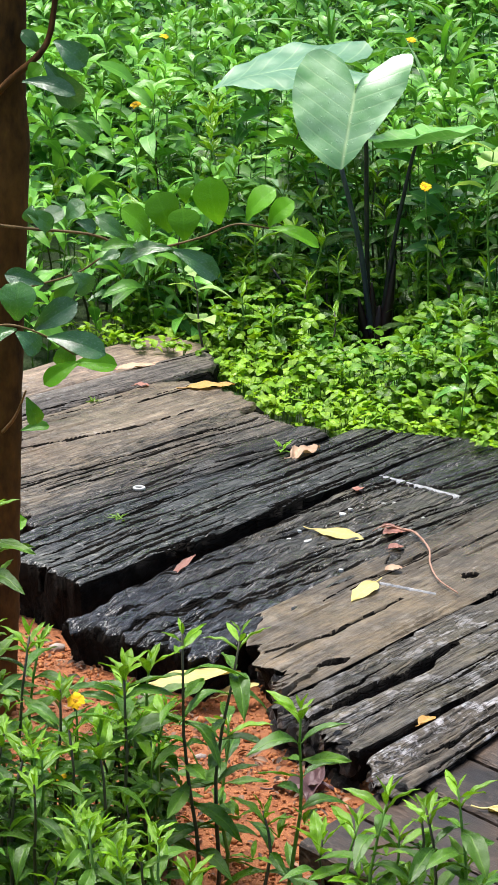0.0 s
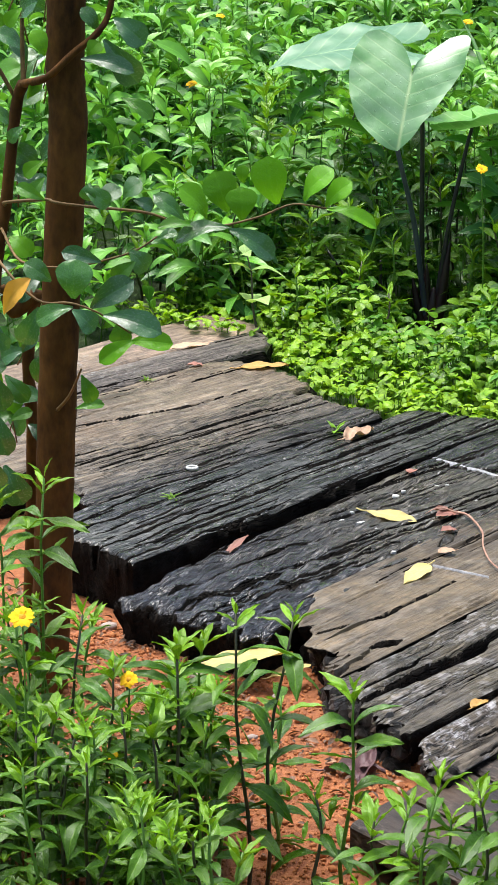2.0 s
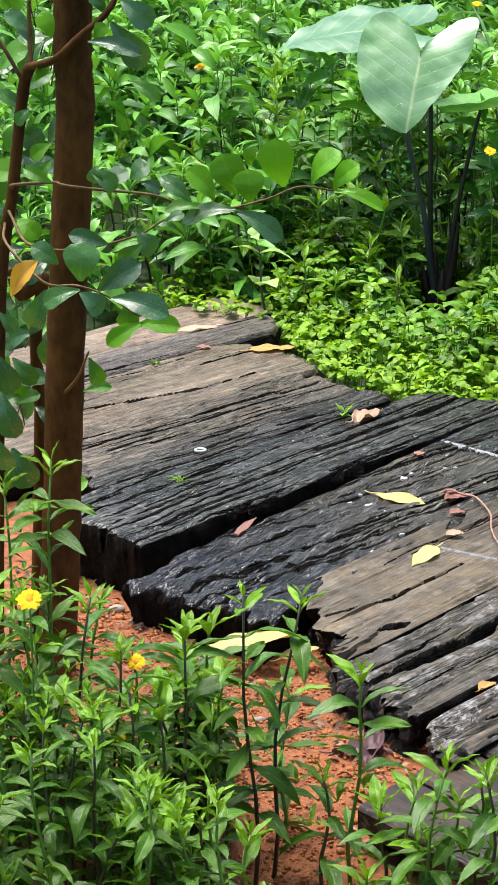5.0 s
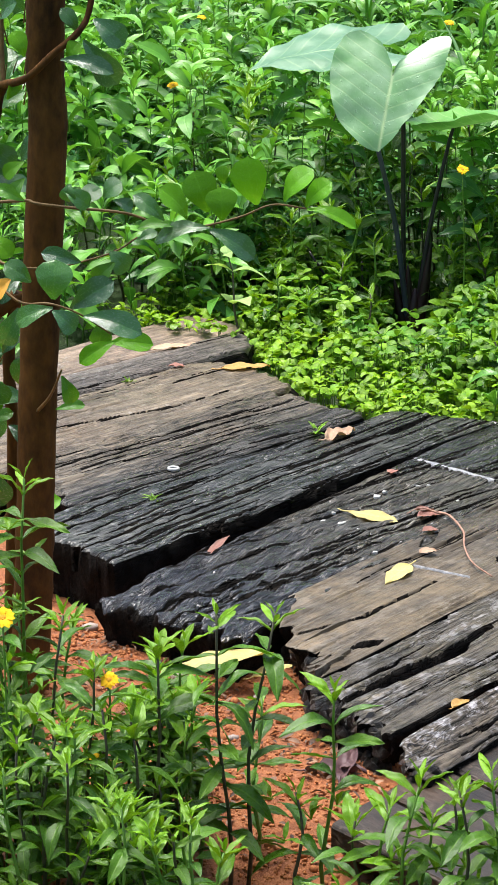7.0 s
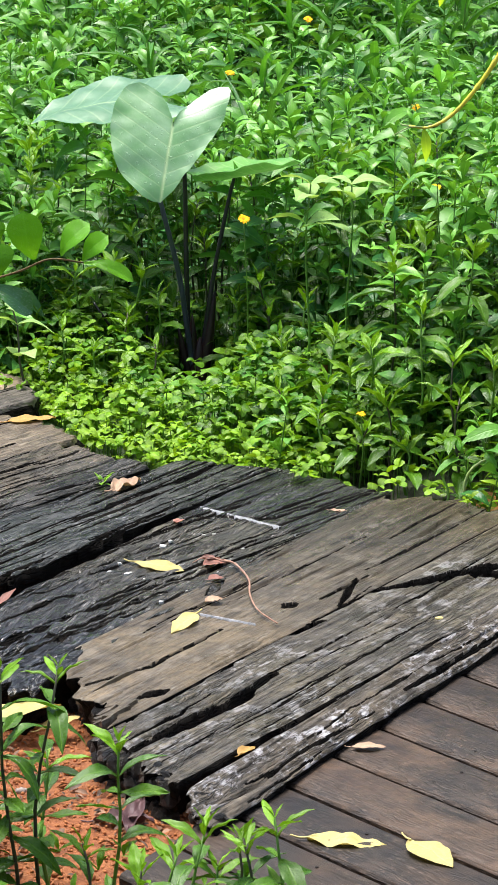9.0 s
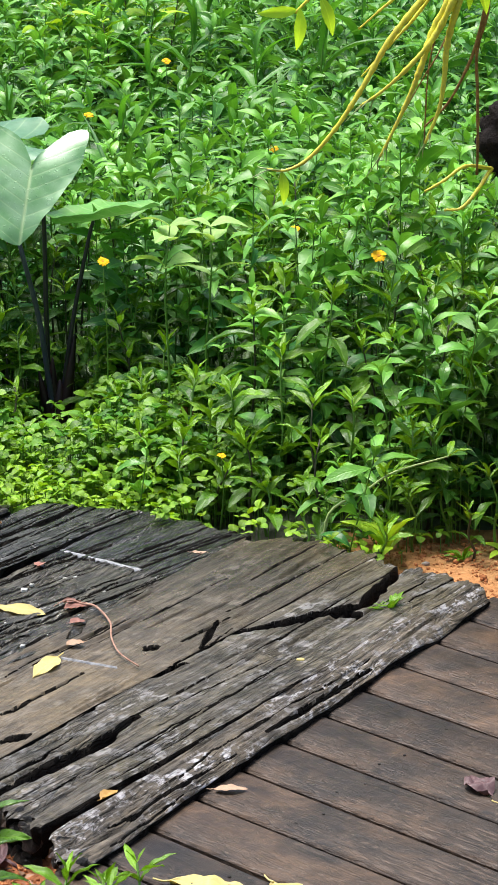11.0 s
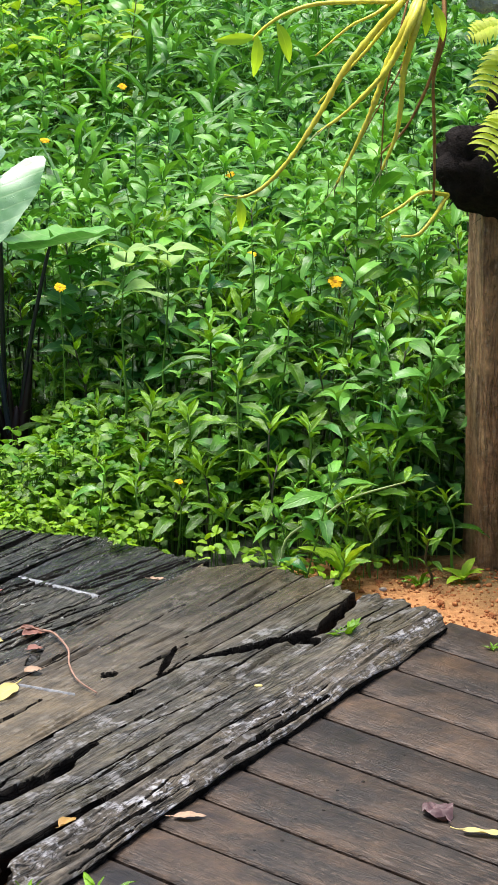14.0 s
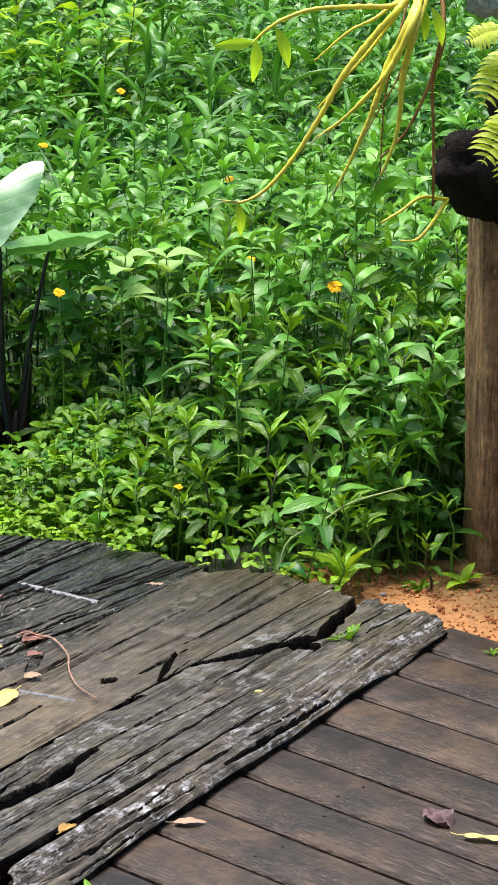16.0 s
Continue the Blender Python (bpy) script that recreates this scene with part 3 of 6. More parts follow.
def sleeper(corners, top, material, label, seed, crack=0.5, depth=0.012, grain=0.002, ragged=0.012, lines=(), sag=0.0, nu=210, nv=100, slant=0.0, edge=0.006, undercut=0.004, splits=0, split_width=0.0018, ripple=0.0, nose=0.0, bevel=0.0, wavy=1.0):
    """A heavy timber. corners: its plan, left front, left back, right back, right front; cracks run along the grain."""
    lf, lb, rb, rf = [Vector((c[0], c[1], 0)) for c in corners]
    mid = ((rf + rb) - (lf + lb)).normalized()
    turn = math.atan2(mid.y, mid.x)
    place = Matrix.Translation((lf.x, lf.y, 0)) @ Matrix.Rotation(turn, 4, "Z")
    back = place.inverted()
    lf, lb, rb, rf = [back @ c for c in (lf, lb, rb, rf)]
    cuts = [([tuple((back @ Vector((p[0], p[1], 0)))[:2]) for p in pts], w, d) for pts, w, d in lines]
    verts, plain, deep = [], [], []
    rnd = random.Random(int(seed * 10))
    longest, widest = (rf - lf).length, (lb - lf).length
    checks = []
    for _ in range(splits):
        x0 = rnd.uniform(-0.1, 0.9) * longest
        checks.append((x0, rnd.uniform(0.1, 0.5) * longest, rnd.uniform(-0.15, 1.15) * widest, split_width * rnd.uniform(0.5, 1.3), rnd.uniform(0, 50), slant + rnd.uniform(-0.03, 0.03)))
    for i in range(nu + 1):
        s = i / nu
        here = []
        at_x = longest * s
        for x0, run, y0, wide, k, lean in checks:
            t = (at_x - x0) / run
            if 0 < t < 1:
                jag = 0.007 * noise.noise((at_x * 7, k, 0.0)) + 0.0025 * noise.noise((at_x * 34, k, 1.0))
                here.append((y0 - lean * (at_x - x0) + jag, wide * (0.35 + 0.65 * math.sin(math.pi * t)) * (1 + 0.6 * noise.noise((at_x * 25, k, 2.0)))))
        for j in range(nv + 1):
            q = j / nv
            p = (lf * (1 - s) + rf * s) * (1 - q) + (lb * (1 - s) + rb * s) * q
            x, y = p.x, p.y
            rag = ragged * (noise.noise((y * 14, seed, 1.0)) + 0.7 * noise.noise((y * 60, seed, 2.0)))
            x += rag * (1 - s) ** 6 * 2.0 - rag * s ** 6 * 1.4
            x -= nose * abs(2 * q - 1) ** 3 * s ** 5
            wav = wavy * (0.006 * noise.noise((x * 5, seed, 7.0)) + 0.003 * noise.noise((x * 16, seed, 8.0)))
            y += wav * (1 if q > 0.5 else -1) * abs(2 * q - 1) ** 3
            g = y + slant * x
            bend = 0.012 * noise.noise((x * 3.2, g * 5, seed + 3))
            c1 = noise.noise((x * 4.2, (g + bend) * 120, seed))
            c2 = noise.noise((x * 2.2 + 9, (g + bend) * 42, seed + 5))
            strength = 0.55 + 0.9 * noise.noise((x * 3, y * 8, seed + 11))
            low = ramp01(c1, 0.5 - crack * 0.55, 0.62) * 0.6 + ramp01(c2, 0.62 - crack * 0.5, 0.72)
            z = top - 1.5 * depth * low * max(0.1, strength)
            z += grain * noise.noise((x * 9, g * 230, seed)) + 0.003 * noise.noise((x * 5, y * 9, seed + 2))
            z += sag * (s - 0.5) - bevel * max(0.0, 1 - q / 0.6) ** 1.2
            if ripple:
                z += ripple * (1 - s) ** 1.5 * (noise.noise((x * 14, (y + 0.5 * slant * x) * 55 + 2 * math.sin(x * 9), seed)) + 0.5 * noise.noise((x * 40, y * 90, seed)))
            m = min(q, 1 - q) * (lb - lf).length
            z -= edge * max(0.0, 1 - m / 0.007) ** 2
            me_ = min(s, 1 - s) * (rf - lf).length
            z -= edge * 1.2 * max(0.0, 1 - me_ / 0.01) ** 2 * (0.6 + 0.8 * abs(noise.noise((y * 40, seed, 4.0))))
            gash = groove_depth(x, y, cuts) if cuts else 0.0
            for yc, wide in here:
                d = abs(y - yc)
                if d < wide * 2.2:
                    z -= 0.0022 * (1 - d / (wide * 2.2))
                    if d < wide:
                        gash = max(gash, 0.011)
            z -= gash
            # mark crack points whose faces get the painted shade
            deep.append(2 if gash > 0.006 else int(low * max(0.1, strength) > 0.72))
            verts.append((x, y, z))
            plain.append((p.x, p.y))
    w = nv + 1
    faces = [(i * w + j, (i + 1) * w + j, (i + 1) * w + j + 1, i * w + j + 1) for i in range(nu) for j in range(nv)]
    rim = [i * w for i in range(nu)] + [nu * w + j for j in range(nv)] + [(nu - i) * w + nv for i in range(nu)] + [nv - j for j in range(nv)]
    last = rim
    cx, cy = (lf.x + rb.x) / 2, (lf.y + rb.y) / 2
    for k, drop in enumerate((0.012, 0.035, 0.07, 0.135)):
        ring = []
        for r in rim:
            x, y, z = verts[r]
            keep = (0.55, 0.2, 0.08, 0.0)[k]
            x, y = x * keep + plain[r][0] * (1 - keep), y * keep + plain[r][1] * (1 - keep)
            n = 0.010 * noise.noise((x * 12, y * 22, k * 3.1 + seed)) + 0.008 * noise.noise((x * 45, y * 55, k * 5.1 + seed))
            ring.append(len(verts))
            n -= undercut * (0.3, 1, 1.4, 1.6)[k]
            verts.append((x + n * (1 if x > cx else -1), y + n * (1 if y > cy else -1), min(z, top) - drop * (top + 0.12) / 0.135))
        for a in range(len(rim)):
            b = (a + 1) % len(rim)
            faces.append((last[a], ring[a], ring[b], last[b]))
        last = ring
    faces.append(tuple(reversed(last)))
    me = mesh_of("railway_sleeper", verts, faces)
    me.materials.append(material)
    me.materials.append(SHADE_WOOD)
    # slot 1, the shade-dark timber, goes to cracks, sides and ends
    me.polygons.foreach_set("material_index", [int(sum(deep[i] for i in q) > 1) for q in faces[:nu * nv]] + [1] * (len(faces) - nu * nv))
    ob = piece("railway_sleeper", me, None, m=place)
    return tagged(ob, label, "sleeper", "old sleepers laid side by side")


sleeper([(-0.71, 5.82), (-0.80, 5.93), (-0.03, 6.74), (0.06, 6.61)], 0.045, PINK_WOOD, "pale pinkish weathered sleeper at the edge of the herbs", 1.3, 0.35, 0.006, nu=150, nv=40)
sleeper([(-0.62, 5.735), (-0.70, 5.81), (0.045, 6.57), (0.09, 6.465)], 0.05, SLATE_WOOD, "narrow grey-brown weathered sleeper with mossy far end", 2.3, 0.4, 0.006, nu=170, nv=60, splits=10, edge=0.012, nose=0.03)
sleeper([(-0.50, 5.456), (-0.665, 5.665), (0.0, 6.372), (0.168, 6.17)], 0.05, TAN_WOOD, "worn tan sleeper with pale stains, painted wet glints and rounded end", 3.3, 0.3, 0.006, ragged=0.02, edge=0.011, nv=120, splits=8, nose=0.06,
        lines=[([(-0.3, 5.86), (-0.1, 5.99), (0.02, 6.12)], 0.006, 0.012)])
sleeper([(-0.219, 5.381), (-0.37, 5.583), (0.104, 6.113), (0.262, 5.937)], 0.056, MIXED_WOOD, "cracked brown and black sleeper, damp and worn", 4.3, 0.4, 0.006, ragged=0.014, nv=140, nu=230, splits=36, split_width=0.0026, slant=0.05)
sleeper([(-0.16, 5.06), (-0.333, 5.247), (0.318, 6.012), (0.514, 5.955)], 0.053, BLACK_WOOD, "rough black cracked sleeper, wet from rain", 5.3, 0.45, 0.007, 0.0015, 0.012, slant=-0.06, nv=170, nu=360, undercut=0.01, splits=78, split_width=0.0026, ripple=0.003, sag=-0.026, edge=0.004)
SAWN = sleeper([(0.03, 4.775), (-0.19, 4.965), (0.515, 5.968), (0.692, 5.785)], 0.036, CHARRED, "shiny wet black sleeper with curving cracks", 6.3, 0.55, 0.008, 0.002, 0.02, slant=0.16, nv=170, nu=360, undercut=0.01, splits=62, split_width=0.0025, ripple=0.013, edge=0.004,
               lines=[([(0.34, 5.66), (0.47, 5.64), (0.55, 5.72)], 0.006, 0.012)])
BROWN = sleeper([(0.158, 4.625), (0.092, 4.95), (0.686, 5.772), (0.904, 5.639)], 0.038, BROWN_WOOD, "smooth brown sleeper with frayed broken end", 7.3, 0.28, 0.008, 0.0015, 0.035, nv=140, nu=420, undercut=0.006, splits=9, split_width=0.0013, edge=0.0015, wavy=0.2,
                lines=[([(0.45, 5.145), (0.465, 5.16)], 0.014, 0.03), ([(0.537, 5.145), (0.58, 5.285)], 0.006, 0.016), ([(0.51, 5.18), (0.6, 5.3)], 0.004, 0.012), ([(0.6, 5.33), (0.78, 5.56)], 0.004, 0.012),
                       ([(0.2, 4.74), (0.24, 4.765)], 0.013, 0.03), ([(0.12, 4.8), (0.22, 4.87), (0.34, 5.04)], 0.005, 0.012), ([(0.66, 5.5), (0.8, 5.7)], 0.004, 0.012), ([(0.33, 5.22), (0.36, 5.3)], 0.009, 0.02)])
SPLIT = sleeper([(0.237, 4.405), (0.13, 4.585), (0.882, 5.607), (1.045, 5.457)], 0.036, GREY_WOOD, "split grey sleeper with long dark cracks and pale lichen", 8.3, 0.42, 0.012, 0.002, 0.025, nv=180, nu=760, undercut=0.008, splits=15, split_width=0.0015, edge=0.0015, bevel=0.004, wavy=0.2,
        lines=[([(0.585, 5.215), (0.651, 5.241), (0.761, 5.31), (0.835, 5.354), (0.9, 5.491), (0.94, 5.58)], 0.016, 0.09),
               ([(0.16, 4.49), (0.251, 4.613), (0.34, 4.732), (0.405, 4.83)], 0.016, 0.08), ([(0.15, 4.62), (0.261, 4.778), (0.33, 4.88)], 0.013, 0.06),
               ([(0.355, 4.92), (0.434, 5.02), (0.505, 5.075)], 0.016, 0.07), ([(0.325, 4.86), (0.345, 4.885)], 0.014, 0.04),
               ([(0.53, 5.13), (0.575, 5.2), (0.62, 5.28)], 0.009, 0.04), ([(0.79, 5.29), (0.82, 5.31)], 0.013, 0.04), ([(0.4, 4.83), (0.6, 5.09)], 0.003, 0.01)])
STRIP = sleeper([(0.289, 4.29), (0.256, 4.392), (1.02, 5.476), (1.053, 5.412)], 0.031, WORN_WOOD, "splintered strip of sleeper with white lichen spots", 9.3, 0.6, 0.014, 0.003, 0.02, nu=380, nv=60, undercut=0.012, splits=12, edge=0.003, bevel=0.017,
        lines=[([(0.6, 4.78), (0.8, 5.06)], 0.006, 0.015)])

# ---- plank deck ----


def make_deck():
    deck = thing("deck", (0, 0, 0), "dark brown plank deck, damp, with narrow gaps", "deck", kind="structure")
    pitch, n = 0.1285, 0
    across = 4.065
    nail = mesh_of("nail", *tube_data([(0, 0, -0.004), (0, 0, 0.0012)], [0.0028, 0.0026], 8), smooth=False)
    while across > 2.6:
        width = pitch - 0.0095
        centre = across - width / 2
        # the planks begin along the sleepers' front edge, their ends sawn along it
        foot, run = Vector((0.163, 4.18)), Vector((0.575, 0.818))
        reach = (centre - deck_across(*foot)) / (-run.x * DY + run.y * DX)
        hitp = foot + run * reach
        start = hitp.x * DX + hitp.y * DY
        nx, length = 40, 3.2 + 0.01 * (n % 3) - reach * 0.33
        v, f = [], []
        prof = [(-width / 2, -0.034), (-width / 2, -0.005), (-width / 2 + 0.004, -0.0008), (-width / 4, 0.0006), (width / 4, 0.0003), (width / 2 - 0.004, -0.0008), (width / 2, -0.005), (width / 2, -0.034)]
        for i in range(nx + 1):
            s = i / nx
            for w, z in prof:
                v.append((s * length - (0.352 * w if i == 0 else 0.0), w + 0.0012 * noise.noise((s * 9, n, w * 4)), z - 0.0015 * noise.noise((s * 5, n * 3.0, 1.0)) if z > -0.03 else z))
        m = len(prof)
        for i in range(nx):
            for k in range(m - 1):
                f.append((i * m + k, (i + 1) * m + k, (i + 1) * m + k + 1, i * m + k + 1))
            f.append((i * m + m - 1, (i + 1) * m + m - 1, (i + 1) * m, i * m))
        f += [tuple(range(m)), tuple(reversed(range(nx * m, nx * m + m)))]
        at = Matrix.Translation((hitp.x, hitp.y, 0.0)) @ Matrix.Rotation(radians(DECK_TURN), 4, "Z")
        plank = piece("plank", mesh_of("plank", v, f, smooth=False), DECK_WOOD, deck, at)
        for a in (0.22, 0.75, 1.3):
            for w in (-0.028, 0.027):
                piece("nail", nail, DARK_IRON, plank, Matrix.Translation((a + 0.01 * noise.noise((n, a, w * 50)), w, 0.0)))
        across -= pitch
        n += 1
    for k in range(3):
        a = -2.4 + k * 0.6
        pts = [(-c * DY + a * DX, c * DX + a * DY) for c in (2.6, 4.0)]
        m = Matrix.Translation((*pts[0], -0.08)) @ Matrix.Rotation(math.atan2(pts[1][1] - pts[0][1], pts[1][0] - pts[0][0]), 4, "Z")
        bm = bmesh.new()
        bmesh.ops.create_cube(bm, size=1.0)
        bmesh.ops.scale(bm, vec=(1.38, 0.06, 0.09), verts=bm.verts)
        bmesh.ops.translate(bm, vec=(0.69, 0, 0), verts=bm.verts)
        bmesh.ops.bevel(bm, geom=bm.edges[:], offset=0.004, segments=1, affect="EDGES")
        me = bpy.data.meshes.new("joist")
        bm.to_mesh(me)
        bm.free()
        piece("joist", me, DECK_WOOD, deck, m)


make_deck()

# ---- herb bed behind the sleepers ----


class Carpet:
    """Gathers many small leaves and stems into one mesh."""

    def __init__(self):
        self.v, self.f, self.mats, self.tint, self.across, self.along, self.count = [], [], [], [], [], [], 0

    def leaf(self, arrays, m, tint):
        v, f, across, along = arrays
        a = np.array(m)
        self.v.append(v @ a[:3, :3].T + a[:3, 3])
        self.f += [tuple(i + self.count for i in q) for q in f]
        self.mats += [0] * len(f)
        self.tint.append(np.full(len(v), tint))
        self.across.append(across)
        self.along.append(along)
        self.count += len(v)

    def stem(self, p, q, r0, r1):
        v = []
        for c, r in ((p, r0), (q, r1)):
            for k in range(3):
                v.append((c[0] + r * math.cos(k * 2.094), c[1] + r * math.sin(k * 2.094), c[2]))
        self.v.append(np.array(v))
        self.f += [tuple(i + self.count for i in (k, (k + 1) % 3, 3 + (k + 1) % 3, 3 + k)) for k in range(3)]
        self.mats += [1] * 3
        self.tint.append(np.zeros(6))
        self.across.append(np.ones(6))
        self.along.append(np.zeros(6))
        self.count += 6

    def build(self, name, leaf, stem, label, category):
        me = mesh_of(name, np.concatenate(self.v), self.f, tint=np.concatenate(self.tint), across=np.concatenate(self.across), along=np.concatenate(self.along))
        me.materials.append(leaf)
        me.materials.append(stem)
        me.polygons.foreach_set("material_index", self.mats)
        return tagged(new(name, me), label, category, kind="stuff")


RND = random.Random(11)
HERB_SHAPES = [leaf_arrays("herb", RND.uniform(0.26, 0.4), RND.uniform(-0.12, 0.45), RND.uniform(0.1, 0.6), RND.uniform(-0.8, 0.8)) for _ in range(12)]
CLOVER_SHAPES = [leaf_arrays("round", RND.uniform(0.62, 0.85), RND.uniform(0.0, 0.4), RND.uniform(0.0, 0.5)) for _ in range(5)]
BLADE_SHAPES = [leaf_arrays("blade", 0.042, d, 0.5, t) for d, t in ((0.3, 0.2), (0.55, -0.3), (0.15, 0.1), (0.75, 0.3))]


def leaf_pose(at, azimuth, rise, size, spin=0.0):
    return Matrix.Translation(at) @ Matrix.Rotation(azimuth, 4, "Z") @ Matrix.Rotation(-rise, 4, "Y") @ Matrix.Rotation(spin, 4, "X") @ Matrix.Diagonal((size, size, size, 1))


def herb(carpet, x, y, h, size, rnd, young=0.5):
    """A leafy stem: a tuft of young leaves on top, crossed pairs and side tufts below."""
    z = ground_height(x, y)
    lean = rnd.uniform(0, 6.28)
    out = h * rnd.uniform(0.02, 0.3)
    tip = Vector((x + out * math.cos(lean), y + out * math.sin(lean), z + h))
    foot = Vector((x, y, z))
    carpet.stem(foot, tip, 0.0022, 0.0012)
    a = rnd.uniform(0, 6.28)
    k, gap = 0.0, 0.04 * size / 0.07
    d = h
    vigour = rnd.uniform(-0.18, 0.18)

    def leaf(p, azimuth, rise, long, tint):
        carpet.leaf(rnd.choice(HERB_SHAPES), leaf_pose(p, azimuth, rise, long, rnd.uniform(-0.7, 0.7)), max(0.0, min(1.0, tint)))

    while d > h * 0.12:
        p = foot.lerp(tip, d / h)
        grow = min(1.0, 0.5 + k * 0.2)
        for side in (0, math.pi):
            if rnd.random() < (0.95 if k < 4 else 0.62):
                rise = rnd.uniform(0.45, 1.2) if k < 2 else rnd.uniform(-0.25, 0.8)
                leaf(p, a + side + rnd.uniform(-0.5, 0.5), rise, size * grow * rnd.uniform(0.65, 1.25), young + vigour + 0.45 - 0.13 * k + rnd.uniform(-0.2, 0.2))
        if k > 2 and rnd.random() < 0.4:
            out_way = a + rnd.choice((0, math.pi))
            q = p + Vector((math.cos(out_way), math.sin(out_way), 0.8)) * size * 0.35
            for i in range(4):
                leaf(q, out_way + i * 1.57, rnd.uniform(0.2, 1.1), size * rnd.uniform(0.28, 0.5), young + vigour + 0.3)
        a += 1.57 + rnd.uniform(-0.4, 0.4)
        d -= gap * rnd.uniform(0.7, 1.4) * (0.3 if k < 2 else 1.0)
        k += 1


def taken(x, y):
    """Places where no herb grows: sleepers, deck, bare soil, the post and the taro's foot."""
    u, v = along_across(x, y)
    if v > 2.38 and v < 4.3 and u < 5.03 + 0.28 * ramp01(v, 3.62, 3.95):
        return True
    if v <= 2.46 and deck_across(x, y) < 4.1:
        return True
    if math.hypot((x - 1.1) / 0.19, (y - 5.62) / 0.26) < 1:
        return True
    return math.hypot(x - 1.235, y - 5.91) < 0.1 or math.hypot(x - 0.405, y - 6.85) < 0.05


def make_herbs():
    rnd = random.Random(3)
    near, far = Carpet(), Carpet()
    for zone, carpet, area in (((5.45, 8.2), near, 330), ((8.2, 12.6), far, 900)):
        n = 0
        while n < area:
            y = rnd.uniform(*zone)
            x = rnd.uniform(-0.1 * y - 0.25, 0.235 * y + 0.35)
            n += 0.25
            u, v = along_across(x, y)
            if taken(x, y) or (x < -0.3 and y < 6.4):
                continue
            clover = 2.9 < v < 4.2 and u < 5.36 + 0.36 * ramp01(v, 3.2, 3.6)
            if clover and rnd.random() < 0.93 or 0.75 < x < 1.55 and 7.2 < y < 10 and rnd.random() < 0.3:
                continue
            if abs(x - 0.4) < 0.1 and y < 6.86:
                continue
            if 0.52 < x < 0.76 and y < 6.5 and rnd.random() < 0.7:
                continue
            edge = ramp01(u, 5.05, 5.75)
            h = (0.14 + 0.26 * edge) * rnd.uniform(0.7, 1.25)
            if x > 0.75 and y < 6.9:
                h *= 1.25
            patch = noise.noise((x * 1.3, y * 0.9, 4.0))
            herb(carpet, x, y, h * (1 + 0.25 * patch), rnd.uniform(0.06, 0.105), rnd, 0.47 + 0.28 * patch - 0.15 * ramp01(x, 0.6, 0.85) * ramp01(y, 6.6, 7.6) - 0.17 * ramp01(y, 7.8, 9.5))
    for _ in range(420):
        y = rnd.uniform(5.2, 13.5)
        x = rnd.choice((-1, 1))
        x = rnd.uniform(-0.1 * y - 2.0, -0.1 * y - 0.25) if x < 0 else rnd.uniform(0.235 * y + 0.35, 0.235 * y + 2.2)
        if not taken(x, y):
            herb(far, x, y, rnd.uniform(0.3, 0.5), 0.08, rnd)
    for _ in range(330):
        if rnd.random() < 0.5:
            x, y = rnd.uniform(-2.3, -0.5), rnd.uniform(3.0, 6.2)
        else:
            x, y = rnd.uniform(-2.0, 0.5), rnd.uniform(1.6, 3.3)
        u, v = along_across(x, y)
        if v < 2.5 and 2.45 < deck_across(x, y) < 4.1 or v > 2.4 and u > 3.35 and v < 4.3:
            continue
        herb(far, x, y, rnd.uniform(0.12, 0.3) * (0.6 if y > 2.9 and x > -0.5 else 1.0), 0.08, rnd)
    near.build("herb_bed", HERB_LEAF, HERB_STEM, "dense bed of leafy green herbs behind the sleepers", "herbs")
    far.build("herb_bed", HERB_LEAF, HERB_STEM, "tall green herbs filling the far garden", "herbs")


make_herbs()


def make_ground_cover():
    rnd = random.Random(5)
    c = Carpet()
    n = 0
    while n < 5600:
        u, v = rnd.uniform(4.9, 5.75), rnd.uniform(2.75, 4.35)
        x, y = u * UX - v * UY, u * UY + v * UX
        near = 4.97 + 0.2 * ramp01(v, 3.66, 3.95)
        n += 1
        if u < near - 0.06 * rnd.random() ** 3 or abs(x - 0.402) < 0.035 and 6.72 < y < 6.88:
            continue
        if v < 3.18 and rnd.random() < 0.8 or abs(x - 0.39) < 0.06 and 6.5 < y < 6.86 and rnd.random() < 0.8:
            continue
        z = max(ground_height(x, y), 0.05 if u < near else -1)
        depth = ramp01(u, near, near + 0.35)
        h = 0.012 + rnd.random() * (0.035 + 0.1 * depth)
        if abs(x - 0.38) < 0.1 and 6.4 < y < 6.86:
            h *= 0.6
        if u < near:
            h = 0.006 + 0.008 * rnd.random()
        p = Vector((x, y, z + h))
        c.stem((x, y, z), p, 0.0012, 0.001)
        a = rnd.uniform(0, 6.28)
        leaves = rnd.choice((2, 3, 4))
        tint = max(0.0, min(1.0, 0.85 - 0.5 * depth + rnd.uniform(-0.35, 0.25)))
        for k in range(leaves):
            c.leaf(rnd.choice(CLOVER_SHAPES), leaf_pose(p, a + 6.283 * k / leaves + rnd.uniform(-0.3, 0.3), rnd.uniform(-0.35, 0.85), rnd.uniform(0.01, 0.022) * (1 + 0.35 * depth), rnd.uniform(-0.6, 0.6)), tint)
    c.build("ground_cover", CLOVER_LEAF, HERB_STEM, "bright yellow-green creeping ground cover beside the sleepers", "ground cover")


make_ground_cover()


